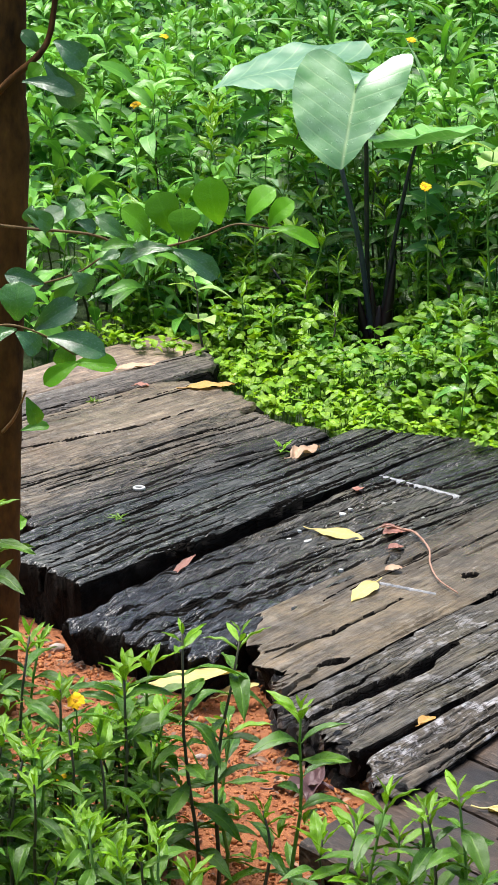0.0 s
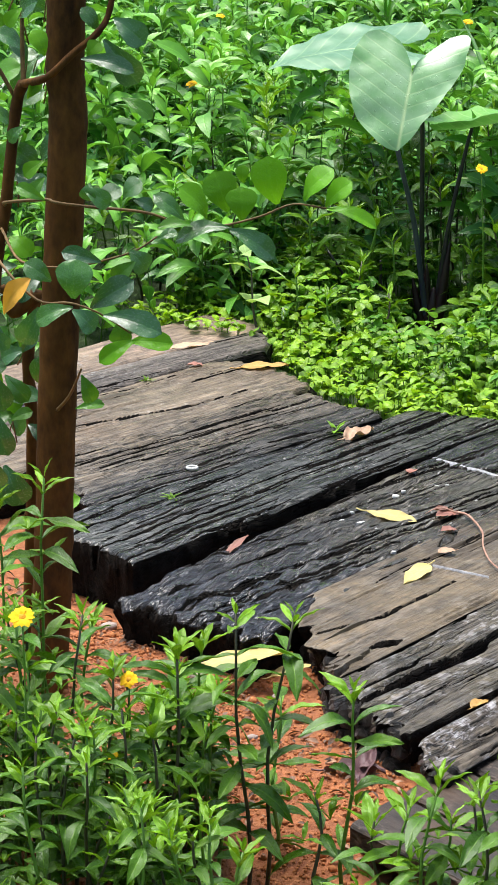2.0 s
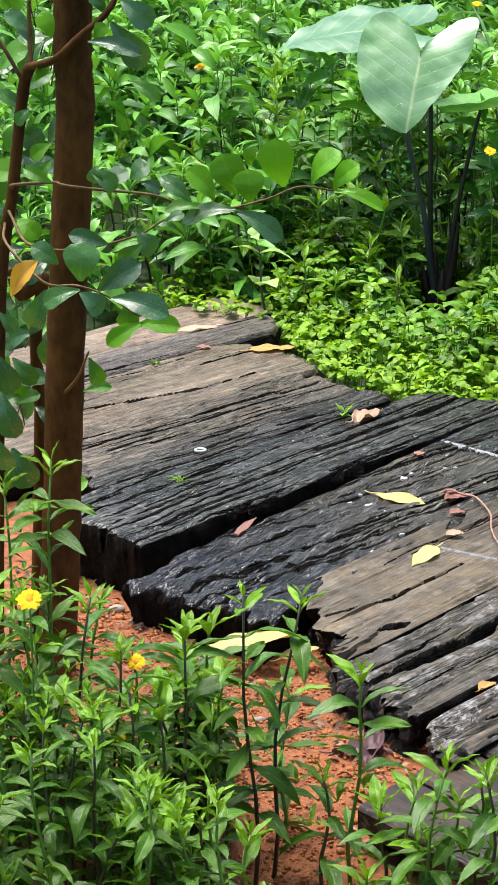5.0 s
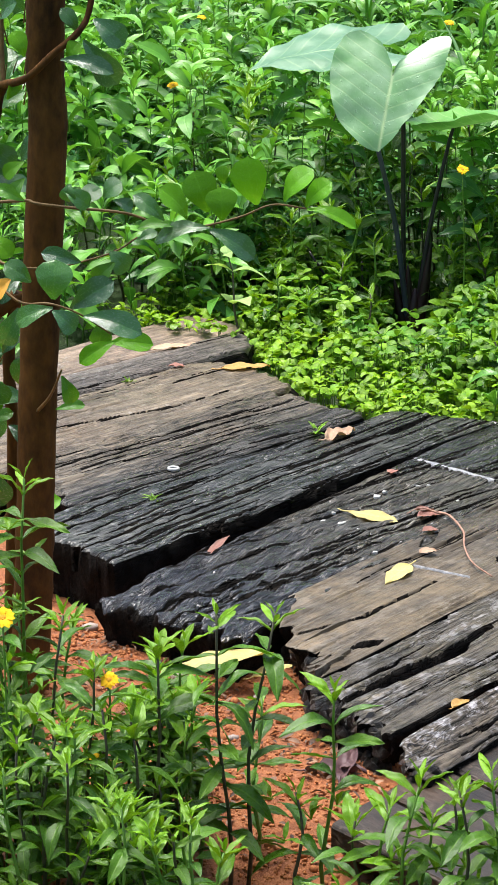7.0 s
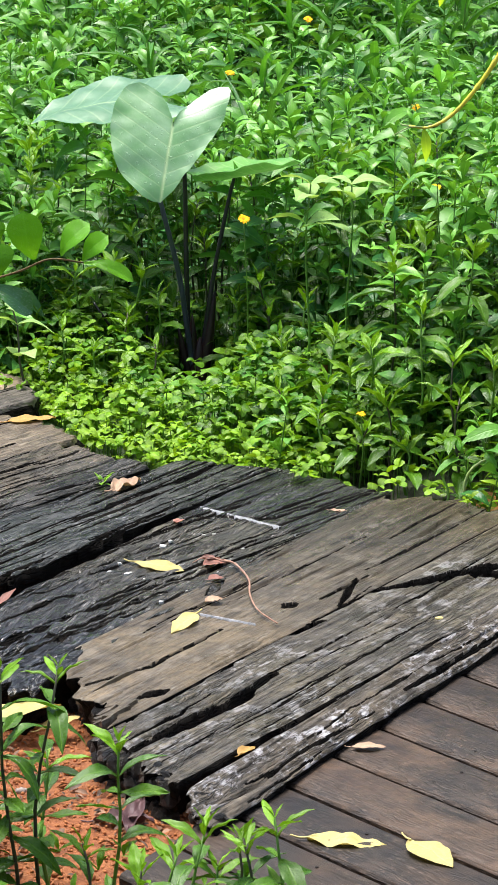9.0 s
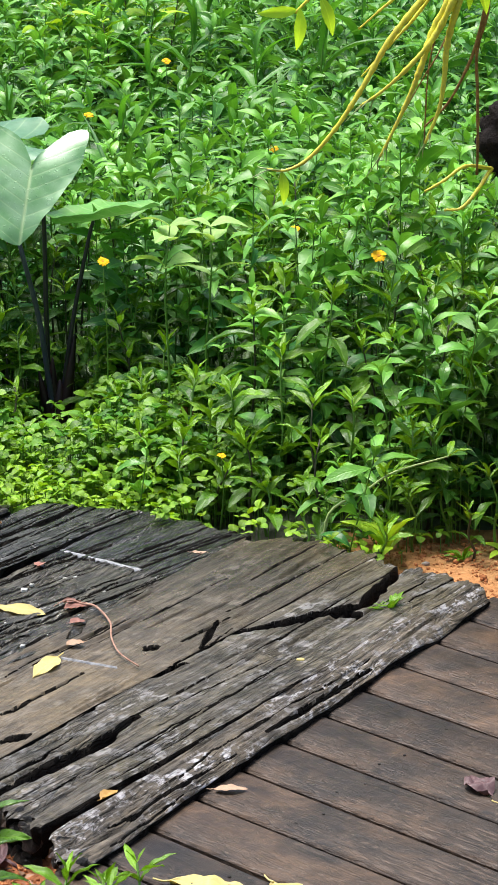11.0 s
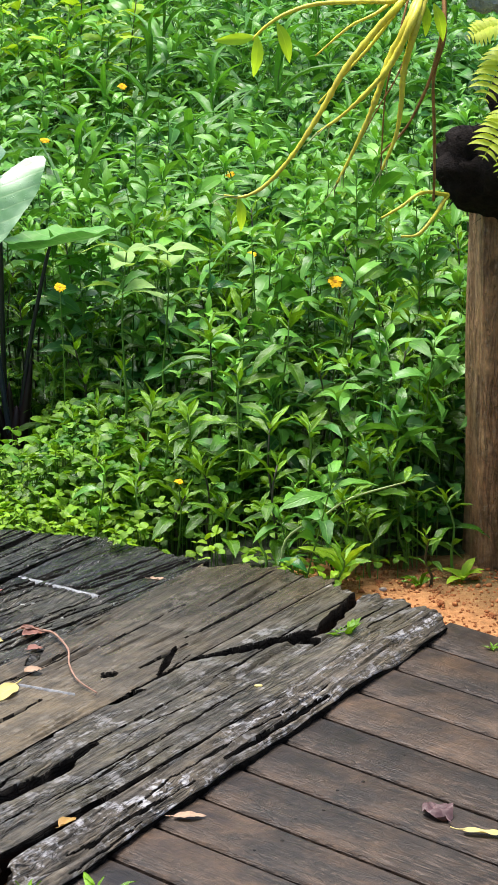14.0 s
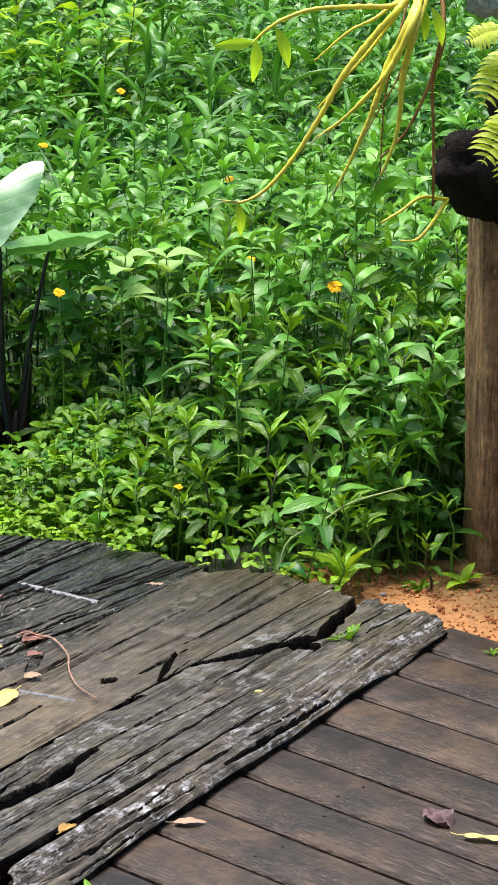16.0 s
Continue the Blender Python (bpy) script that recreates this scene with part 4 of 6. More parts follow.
def make_grass():
    rnd = random.Random(8)
    c = Carpet()
    for cx, cy, spread, n, size in ((1.1, 8.0, 0.3, 8, 0.36), (1.15, 8.9, 0.35, 12, 0.4), (0.95, 9.6, 0.3, 10, 0.42), (1.5, 9.4, 0.4, 12, 0.42), (0.62, 7.5, 0.06, 3, 0.5), (0.98, 7.5, 0.15, 5, 0.36)):
        for _ in range(n):
            x, y = cx + rnd.uniform(-spread, spread), cy + rnd.uniform(-spread, spread)
            z = ground_height(x, y)
            for k in range(rnd.randint(4, 6)):
                c.leaf(rnd.choice(BLADE_SHAPES), leaf_pose((x, y, z + rnd.uniform(0.05, 0.22)), rnd.uniform(0, 6.28), rnd.uniform(0.8, 1.4), size * rnd.uniform(0.6, 1.1)), rnd.uniform(0.1, 0.9))
            c.stem((x, y, z), (x, y, z + 0.25), 0.003, 0.002)
    c.build("grass", GRASS_LEAF, HERB_STEM, "tufts of long arching green grass among the herbs", "grass")


make_grass()


def make_strap_plants():
    """Upright plants with arching strap leaves in a fan round one stem."""
    rnd = random.Random(17)
    straps = [fine_leaf("leaf", "blade", w, d, 0.5, t, 12, 0.02, k, cols=2, arch=0.16) for w, d, t, k in ((0.1, 0.5, 0.6, 1), (0.085, 0.8, 0.35, 2), (0.11, 0.3, 0.8, 3))]
    for x, y, h, size in ((0.93, 8.2, 0.42, 0.26), (0.97, 7.7, 0.4, 0.22), (0.86, 9.0, 0.55, 0.3), (1.06, 8.6, 0.5, 0.28), (1.2, 8.9, 0.55, 0.3), (1.28, 8.2, 0.45, 0.26), (1.16, 7.8, 0.42, 0.24), (1.4, 9.2, 0.6, 0.3), (1.0, 9.5, 0.62, 0.3), (0.78, 8.6, 0.46, 0.26),
                          (1.34, 7.7, 0.42, 0.22), (1.5, 8.6, 0.5, 0.28), (1.1, 7.3, 0.4, 0.2), (1.22, 9.6, 0.65, 0.3), (0.62, 8.1, 0.42, 0.24), (0.88, 7.35, 0.4, 0.2), (1.3, 7.2, 0.42, 0.2), (1.6, 9.3, 0.6, 0.3), (0.2, 9.3, 0.5, 0.26), (0.42, 8.4, 0.46, 0.24)):
        base = Vector((x, y, ground_height(x, y)))
        plant = thing("strap_leaved_plant", base, "upright green plant with long arching strap leaves", "plant", "strap-leaved plants")
        lean = Vector((rnd.uniform(-0.06, 0.06), rnd.uniform(-0.04, 0.04), h))
        piece("stem", tube("stem", [(0, 0, -0.01), lean * 0.5, lean], 0.0035, 0.002, 4, 7), HERB_STEM, plant)
        turn = rnd.uniform(0, 6.28)
        for k in range(11):
            t = 1.0 - k / 14
            piece("leaf", rnd.choice(straps), STRAP_LEAF, plant, leaf_pose(lean * t, turn, rnd.uniform(0.85, 1.3) if k < 3 else rnd.uniform(0.25, 0.95), size * min(1.0, 0.6 + 0.1 * k) * rnd.uniform(0.8, 1.15), rnd.uniform(-0.2, 0.2)))
            turn += 2.4


make_strap_plants()

# ---- taro plant ----


HEART = [(0, 1.06), (8, 0.99), (20, 0.9), (45, 0.79), (70, 0.755), (90, 0.765), (110, 0.81), (130, 0.86), (143, 0.82), (154, 0.62), (166, 0.33), (177, 0.06)]
WIDE_SIDE = [(0, 1.0), (12, 1.0), (24, 0.95), (44, 0.88), (60, 0.83), (75, 0.8), (95, 0.8), (115, 0.83), (126, 0.86), (136, 0.8), (146, 0.66), (154, 0.47), (163, 0.22), (177, 0.04)]
NARROW_SIDE = [(0, 1.0), (7, 0.88), (21, 0.68), (40, 0.56), (67, 0.52), (88, 0.56), (118, 0.73), (132, 0.9), (140, 0.93), (148, 0.72), (160, 0.36), (177, 0.04)]


def taro_blade(name, length, lift=0.18, cup=0.12, seed=1.0, sides=(HEART, HEART)):
    """Heart-shaped blade: stalk joins at the origin, tip along x."""
    angles = np.linspace(-177.5, 177.5, 73)
    rings = 9
    v, f, across, along = [(0, 0, 0)], [], [0.0], [0.0]
    for k in range(1, rings + 1):
        t = k / rings
        for a in angles:
            r = float(np.interp(abs(a), *zip(*sides[a > 0]))) * length * t
            r *= 1 + 0.02 * noise.noise((a * 0.06, seed, 0.0))
            x, y = r * math.cos(radians(a)), r * math.sin(radians(a))
            z = abs(y) * lift - cup * x * x / length
            z += length * t * (0.1 * noise.noise((x / length * 2.6, y / length * 2.6, seed)) + 0.03 * t * t * noise.noise((x / length * 7, y / length * 7, seed + 5)))
            v.append((x, y, z))
            across.append(min(1.0, abs(y) / (0.62 * length)))
            along.append((x + 0.55 * abs(y)) / length * 5.5 + 0.5)
    n = len(angles)
    for j in range(n - 1):
        f.append((0, 1 + j, 2 + j))
        for k in range(rings - 1):
            a = 1 + k * n + j
            f.append((a, a + n, a + n + 1, a + 1))
    return mesh_of(name, v, f, across=across, along=along, tint=[0.5 + 0.3 * noise.noise((p[0] * 9, p[1] * 9, seed)) for p in v])


def make_taro():
    base = Vector((0.405, 6.85, ground_height(0.405, 6.85)))
    plant = thing("taro_plant", base, "taro plant with big heart-shaped leaves on black stalks", "taro plant")

    def stalk(points, r0, r1, material=TARO_STALK):
        return piece("stalk", tube("stalk", [Vector(p) - base for p in points], r0, r1, 6, 10), material, plant, label="waxy blue-black stalk" if material is BLUE_STALK else "slender black-purple stalk")

    def blade(at, to, up, length, material, **how):
        x = Vector(to).normalized()
        z = Vector(up)
        z = (z - x * z.dot(x)).normalized()
        m = Matrix((x, z.cross(x), z)).transposed().to_4x4()
        return piece("leaf_blade", taro_blade("leaf_blade", length, **how), material, plant, Matrix.Translation(Vector(at) - base) @ m)

    stalk([(0.403, 6.85, -0.03), (0.39, 6.84, 0.07), (0.37, 6.83, 0.21), (0.334, 6.82, 0.36), (0.315, 6.9, 0.46), (0.29, 7.045, 0.533)], 0.0066, 0.004, BLUE_STALK)
    stalk([(0.397, 6.86, -0.03), (0.392, 6.86, 0.05), (0.388, 6.86, 0.21), (0.385, 6.85, 0.41), (0.378, 6.83, 0.49), (0.359, 6.80, 0.52)], 0.0062, 0.004)
    stalk([(0.415, 6.85, -0.03), (0.424, 6.85, 0.069), (0.446, 6.85, 0.213), (0.476, 6.85, 0.36), (0.487, 6.85, 0.404)], 0.0058, 0.0035)
    blade((0.358, 6.795, 0.521), (-0.2, -0.56, -0.8), (-0.1, -0.8, 0.6), 0.158, TARO_LEAF, lift=0.05, cup=0.12, seed=1.0, sides=(WIDE_SIDE, NARROW_SIDE))
    blade((0.287, 7.05, 0.536), (-1.0, -0.03, -0.06), (-0.06, -0.12, 1.0), 0.205, OLD_TARO, lift=0.03, cup=0.12, seed=2.0)
    blade((0.487, 6.85, 0.404), (0.95, 0.05, 0.14), (-0.14, 0.1, 0.97), 0.14, YOUNG_TARO, lift=0.26, cup=-0.05, seed=3.0)
    for dx, h, r in ((-0.022, 0.11, 0.013), (0.026, 0.19, 0.017), (0.006, 0.09, 0.024), (-0.004, 0.14, 0.015)):
        piece("sheath", tube("sheath", [(dx * 0.4, 0, -0.01), (dx, 0, h * 0.4), (dx * 1.4, 0, h * 0.8), (dx * 1.6, 0, h)], r, r * 0.08, 4, 9, closed_tip=True), TARO_SHEATH, plant, label="dark reddish leaf sheath")
    for x, h, lean in ((-0.16, 0.16, -0.05), (-0.1, 0.14, 0.0)):
        piece("young_stalk", tube("young_stalk", [(x - lean * 0.6, 0.02, -0.02), (x, 0.02, h * 0.5), (x + lean, 0.03, h)], 0.004, 0.0025, 4, 7), TARO_STALK, plant)


make_taro()

# ---- young tree with round leathery leaves ----
# foot x z, tip x z, depth y, width to length, youth
SPRAY = [
    (-0.044, 0.698, -0.078, 0.748, 4.68, 0.62, 0.8),
    (-0.015, 0.712, -0.033, 0.77, 4.66, 0.72, 0.9),
    (0.005, 0.709, 0.003, 0.755, 4.62, 1.3, 0.85),
    (0.054, 0.718, 0.038, 0.787, 4.68, 0.66, 0.85),
    (0.092, 0.723, 0.128, 0.773, 4.68, 0.62, 0.9),
    (0.123, 0.712, 0.155, 0.753, 4.69, 0.6, 0.9),
    (-0.011, 0.688, -0.094, 0.678, 4.66, 0.35, 0.3),
    (-0.015, 0.687, 0.054, 0.649, 4.66, 0.4, 0.15),
    (0.007, 0.744, 0.005, 0.77, 4.7, 0.7, 0.9),
    (-0.051, 0.685, -0.114, 0.69, 4.68, 0.3, 0.55),
    (0.124, 0.707, 0.196, 0.691, 4.7, 0.3, 0.95),
]
TWIG_LEAVES = [
    (-0.225, 0.626, -0.222, 0.689, 4.5, 0.85, 0.3),
    (-0.258, 0.638, -0.296, 0.672, 4.55, 0.6, 0.25),
    (-0.203, 0.608, -0.136, 0.658, 4.52, 0.45, 0.2),
    (-0.226, 0.614, -0.291, 0.592, 4.5, 0.45, 0.25),
    (-0.226, 0.615, -0.188, 0.583, 4.48, 0.7, 0.1),
    (-0.185, 0.597, -0.092, 0.58, 4.52, 0.4, 0.2),
    (-0.142, 0.555, -0.202, 0.524, 4.55, 0.4, 0.75),
    (-0.151, 0.552, -0.081, 0.555, 4.55, 0.42, 0.85),
    (-0.162, 0.583, -0.166, 0.541, 4.56, 0.8, 0.5),
    (-0.16, 0.741, -0.134, 0.771, 4.62, 0.8, 0.3),
    (-0.146, 0.737, -0.113, 0.725, 4.62, 0.6, 0.2),
    (-0.076, 0.704, -0.122, 0.75, 4.64, 0.4, 0.35),
    (-0.152, 0.665, -0.121, 0.633, 4.62, 0.8, 0.35),
]
TWIG_LEAVES_B = [
    (-0.206, 0.761, -0.211, 0.733, 4.62, 1.0, 0.3),
    (-0.199, 0.727, -0.16, 0.759, 4.63, 0.6, 0.3),
    (-0.191, 0.654, -0.253, 0.674, 4.6, 0.4, 0.15),
    (-0.144, 0.654, -0.18, 0.621, 4.6, 0.6, 0.5),
    (-0.113, 0.681, -0.082, 0.697, 4.62, 0.5, 0.3),
    (-0.22, 0.491, -0.201, 0.442, 4.6, 0.5, 0.6),
    (-0.23, 0.436, -0.182, 0.445, 4.62, 0.35, 0.7),
    (-0.215, 0.753, -0.17, 0.728, 4.62, 0.55, 0.25),
    (-0.271, 0.728, -0.318, 0.752, 4.66, 0.4, 0.6),
    (-0.278, 0.589, -0.307, 0.524, 4.6, 0.5, 0.2),
]
CROWN = [
    (-0.187, 0.951, -0.13, 0.876, 4.68, 0.45, 0.05),
    (-0.173, 0.98, -0.121, 0.943, 4.68, 0.6, 0.1),
    (-0.218, 0.927, -0.132, 0.915, 4.66, 0.3, 0.05),
    (-0.211, 0.924, -0.192, 0.948, 4.7, 0.8, 0.8),
    (-0.165, 0.865, -0.111, 0.836, 4.7, 0.4, 0.7),
    (-0.273, 0.775, -0.309, 0.752, 4.7, 0.6, 0.8),
    (-0.271, 0.921, -0.288, 0.963, 4.72, 0.65, 0.85),
    (-0.302, 0.988, -0.33, 0.96, 4.72, 0.6, 0.85),
    (-0.248, 0.981, -0.213, 0.961, 4.74, 0.6, 0.5),
    (-0.196, 0.956, -0.219, 0.996, 4.72, 0.5, 0.4),
    (-0.299, 0.853, -0.278, 0.886, 4.76, 0.5, 0.75),
    (-0.308, 0.809, -0.333, 0.784, 4.78, 0.6, 0.4),
    (-0.276, 0.739, -0.301, 0.707, 4.76, 0.6, 0.5),
]
LEFT = [
    (-0.355, 0.451, -0.334, 0.383, 4.75, 0.5, 0.15),
    (-0.355, 0.4, -0.331, 0.323, 4.75, 0.5, 0.1),
    (-0.342, 0.305, -0.31, 0.236, 4.78, 0.6, 0.1),
    (-0.364, 0.331, -0.341, 0.271, 4.75, 0.5, 0.1),
    (-0.315, 0.471, -0.29, 0.505, 4.8, 0.5, 0.2),
    (-0.339, 0.442, -0.299, 0.4, 4.78, 0.5, 0.3),
    (-0.354, 0.526, -0.323, 0.492, 4.72, 0.5, 0.2),
    (-0.332, 0.374, -0.295, 0.391, 4.78, 0.5, 0.7),
    (-0.286, 0.642, -0.338, 0.584, 4.55, 0.42, 1),
]
OBOVATE = [fine_leaf("leaf", "obovate", 1.0, d, f, t, 14, 0.03, s) for d, f, t, s in ((0.12, 0.12, 0.1, 1), (0.2, 0.1, 0.35, 2), (0.1, 0.16, 0.6, 3), (0.15, 0.12, 0.85, 4))]


def make_tree():
    base = Vector((-0.278, 4.75, ground_height(-0.278, 4.75)))
    tree = thing("young_tree", base, "young tree with smooth brown trunk and leathery leaves", "tree")

    def limb(name, points, r0, r1, material=BARK, **how):
        return piece(name, tube(name, [Vector(p) - base for p in points], r0, r1, **how), material, tree)

    limb("trunk", [(-0.282, 4.75, -0.08), (-0.278, 4.75, 0.03), (-0.272, 4.75, 0.14), (-0.266, 4.75, 0.31), (-0.259, 4.75, 0.48), (-0.25, 4.75, 0.65), (-0.241, 4.75, 0.82), (-0.244, 4.75, 0.9), (-0.24, 4.75, 1.05), (-0.235, 4.76, 1.3), (-0.25, 4.77, 1.6)],
         0.0285, 0.027, steps=8, sides=18, wobble=0.1, seed=2.0)
    side = limb("stem", [(-0.372, 4.8, -0.06), (-0.365, 4.8, 0.25), (-0.358, 4.8, 0.5), (-0.347, 4.8, 0.62), (-0.336, 4.8, 0.68), (-0.327, 4.8, 0.756), (-0.316, 4.8, 0.84), (-0.306, 4.79, 0.87)], 0.0095, 0.0085, steps=5, sides=10, wobble=0.15)
    limb("stem", [(-0.318, 4.86, -0.06), (-0.305, 4.86, 0.3), (-0.31, 4.86, 0.44), (-0.295, 4.85, 0.55)], 0.01, 0.009, steps=5, sides=10, wobble=0.3, seed=5)
    limb("stem", [(-0.295, 4.85, 0.545), (-0.33, 4.85, 0.52), (-0.345, 4.84, 0.56)], 0.013, 0.006, steps=5, sides=8, wobble=0.5, seed=6)
    upper = limb("branch", [(-0.308, 4.79, 0.868), (-0.268, 4.72, 0.891), (-0.232, 4.71, 0.925), (-0.196, 4.71, 0.956), (-0.18, 4.72, 0.985), (-0.17, 4.73, 1.05)], 0.006, 0.004, steps=5, sides=9, wobble=0.2)
    limb("branch", [(-0.306, 4.79, 0.866), (-0.307, 4.8, 0.92), (-0.307, 4.8, 1.02)], 0.004, 0.003, TWIG_BARK, sides=6)
    limb("branch", [(-0.32, 4.8, 0.85), (-0.345, 4.8, 0.895), (-0.37, 4.8, 0.93)], 0.0035, 0.0025, TWIG_BARK, sides=6)
    spray = limb("branch", [(-0.336, 4.8, 0.69), (-0.328, 4.72, 0.712), (-0.272, 4.70, 0.72), (-0.257, 4.69, 0.718), (-0.209, 4.69, 0.712), (-0.13, 4.68, 0.706), (-0.082, 4.68, 0.689), (-0.035, 4.68, 0.685), (0.029, 4.68, 0.7), (0.076, 4.68, 0.718), (0.124, 4.68, 0.712)], 0.0027, 0.0013, TWIG_BARK, sides=7, wobble=0.25)
    second = limb("branch", [(-0.34, 4.78, 0.66), (-0.304, 4.65, 0.642), (-0.241, 4.65, 0.634), (-0.193, 4.65, 0.643), (-0.145, 4.65, 0.658), (-0.114, 4.65, 0.678)], 0.0022, 0.0013, TWIG_BARK, sides=6)
    third = limb("branch", [(-0.347, 4.79, 0.64), (-0.332, 4.6, 0.655), (-0.278, 4.55, 0.612), (-0.231, 4.52, 0.615), (-0.19, 4.52, 0.6), (-0.15, 4.55, 0.565)], 0.0023, 0.0012, TWIG_BARK, sides=6)
    limb("branch", [(-0.264, 4.73, 0.4), (-0.24, 4.68, 0.44), (-0.22, 4.6, 0.5)], 0.003, 0.0014, TWIG_BARK, sides=6)
    rnd = random.Random(21)
    for group, branch in ((SPRAY, spray), (TWIG_LEAVES, third), (TWIG_LEAVES_B, second), (CROWN, upper), (LEFT, side)):
        for bx, bz, tx, tz, y, width, tint in group:
            d = Vector((tx - bx, 0, tz - bz))
            tilt = rnd.uniform(-0.35, 0.1)
            size = d.length * math.sqrt(1 + tilt * tilt) * (1.0 if branch is spray else 0.86)
            d.y = d.length * tilt
            up = (rnd.uniform(-0.3, 0.3), -0.75, rnd.uniform(0.35, 0.7)) if branch is not spray else (rnd.uniform(-0.3, 0.3), -0.6, rnd.uniform(0.6, 0.9))
            m = aim(Vector((bx, y, bz)) - base, d, 1.0, up) @ Matrix.Diagonal((size, size * min(1.0, width * 1.15), size, 1))
            yellow = tint >= 1
            me = OBOVATE[0 if tint < 0.22 else 1 if tint < 0.5 else 2 if tint < 0.72 else 3]
            if yellow:
                me = fine_leaf("leaf", "lance", 1.0, 0.2, 0.2, 0.5, 12, 0.04, 5.0)
            piece("leaf", me, DYING_LEAF if yellow else TREE_LEAF, branch, m, "yellowed dying leaf" if yellow else "")
    for _ in range(58):
        z = rnd.uniform(0.16, 1.02)
        at = Vector((rnd.uniform(-0.4, -0.27), rnd.uniform(4.8, 4.95), z))
        d = Vector((rnd.uniform(-0.6, 1.0), rnd.uniform(-0.5, 0.1), rnd.uniform(-0.5, 0.8))).normalized()
        size = rnd.uniform(0.04, 0.065)
        m = aim(at - base, d, 1.0, (rnd.uniform(-0.4, 0.4), -0.7, rnd.uniform(0.4, 0.9))) @ Matrix.Diagonal((size, size * rnd.uniform(0.5, 0.75), size, 1))
        piece("leaf", OBOVATE[rnd.choice((0, 0, 1, 1, 2, 3))], TREE_LEAF, side, m)
        stem = at + Vector((rnd.uniform(-0.02, 0.01), 0.02, rnd.uniform(-0.05, -0.02)))
        piece("leaf_stalk", tube("leaf_stalk", [stem - base, at - base], 0.0012, 0.001, 3, 5), TWIG_BARK, side)


make_tree()

# ---- herbs growing in front of the sleepers ----
NEAR_LEAVES = [fine_leaf("leaf", "herb", w, d, f, t, 15, 0.05, s, arch=h, teeth=0.14) for w, d, f, t, s, h in
               ((0.28, 0.2, 0.3, 0.1, 1, 0.06), (0.32, 0.45, 0.25, 0.2, 2, 0.12), (0.26, 0.05, 0.4, 0.36, 3, 0.02), (0.34, 0.3, 0.22, 0.26, 4, 0.08), (0.22, 0.02, 0.5, 0.95, 5, 0.04), (0.28, 0.14, 0.4, 0.7, 6, 0.06))]
BROAD_YOUNG = fine_leaf("leaf", "herb", 0.42, 0.15, 0.2, 0.9, 15, 0.03, 9, teeth=0.1)
HERB_LABEL = "upright green herb with narrow glossy leaves"


def herb_plant(x, y, height, rnd, size=0.085, lean=0.0, material=None, stem=None, label=HERB_LABEL, group="herbs before the sleepers", gap=0.034, low=0.12, meshes=None, start=0.4):
    """One herb: a stem with crossed pairs of leaves and a young tuft."""
    meshes = meshes or NEAR_LEAVES
    base = Vector((x, y, ground_height(x, y)))
    plant = thing("herb", base, label, "herb", group)
    bend = Vector((lean, rnd.uniform(-0.05, 0.05), 0))
    line = [bend * (t * t) + Vector((0.006 * math.sin(t * 7 + x * 30), 0, height * t)) for t in np.linspace(0, 1, 7)]
    line[0] = Vector((0, 0, -0.01))
    piece("stem", mesh_of("stem", *tube_data(line, [0.0032 - 0.0017 * k / 6 for k in range(7)], 7)), stem or (HERB_STEM if rnd.random() < 0.6 else DARK_STEM), plant)
    d, k, a = height, 0, rnd.uniform(0, 6.28)
    tuft = len(meshes) > 4

    def along(t):
        i = min(5, int(t * 6))
        return line[i].lerp(line[i + 1], t * 6 - i)

    while d > height * low and d > 0.03:
        p = along(d / height)
        grow = min(1.0, start + 0.2 * k)
        for side in (0, math.pi):
            if k > 4 and rnd.random() < 0.3:
                continue
            rise = rnd.uniform(0.1, 0.6) if not tuft else rnd.uniform(0.7, 1.2) if k == 0 else rnd.uniform(0.35, 0.95) if k < 3 else rnd.uniform(-0.3, 0.6)
            me = meshes[4 if k < 2 else 5 if k == 2 else rnd.randrange(4)] if tuft else rnd.choice(meshes)
            piece("leaf", me, material or HERB_LEAF_NEAR, plant, leaf_pose(p, a + side + rnd.uniform(-0.4, 0.4), rise, size * grow * rnd.uniform(0.75, 1.25), rnd.uniform(-0.5, 0.5)))
        if tuft and k > 3 and rnd.random() < 0.3:
            way = a + rnd.choice((0, math.pi))
            q = p + Vector((math.cos(way), math.sin(way), 0.9)) * size * 0.3
            for i in range(3):
                piece("leaf", meshes[5], material or HERB_LEAF_NEAR, plant, leaf_pose(q, way + i * 2.1, rnd.uniform(0.2, 1.1), size * rnd.uniform(0.35, 0.55)))
        a += 1.57 + rnd.uniform(-0.3, 0.3)
        d -= gap * rnd.uniform(0.8, 1.25) * (0.35 if k < 2 and tuft else 0.5 if k == 0 else 1.0)
        k += 1
    return plant


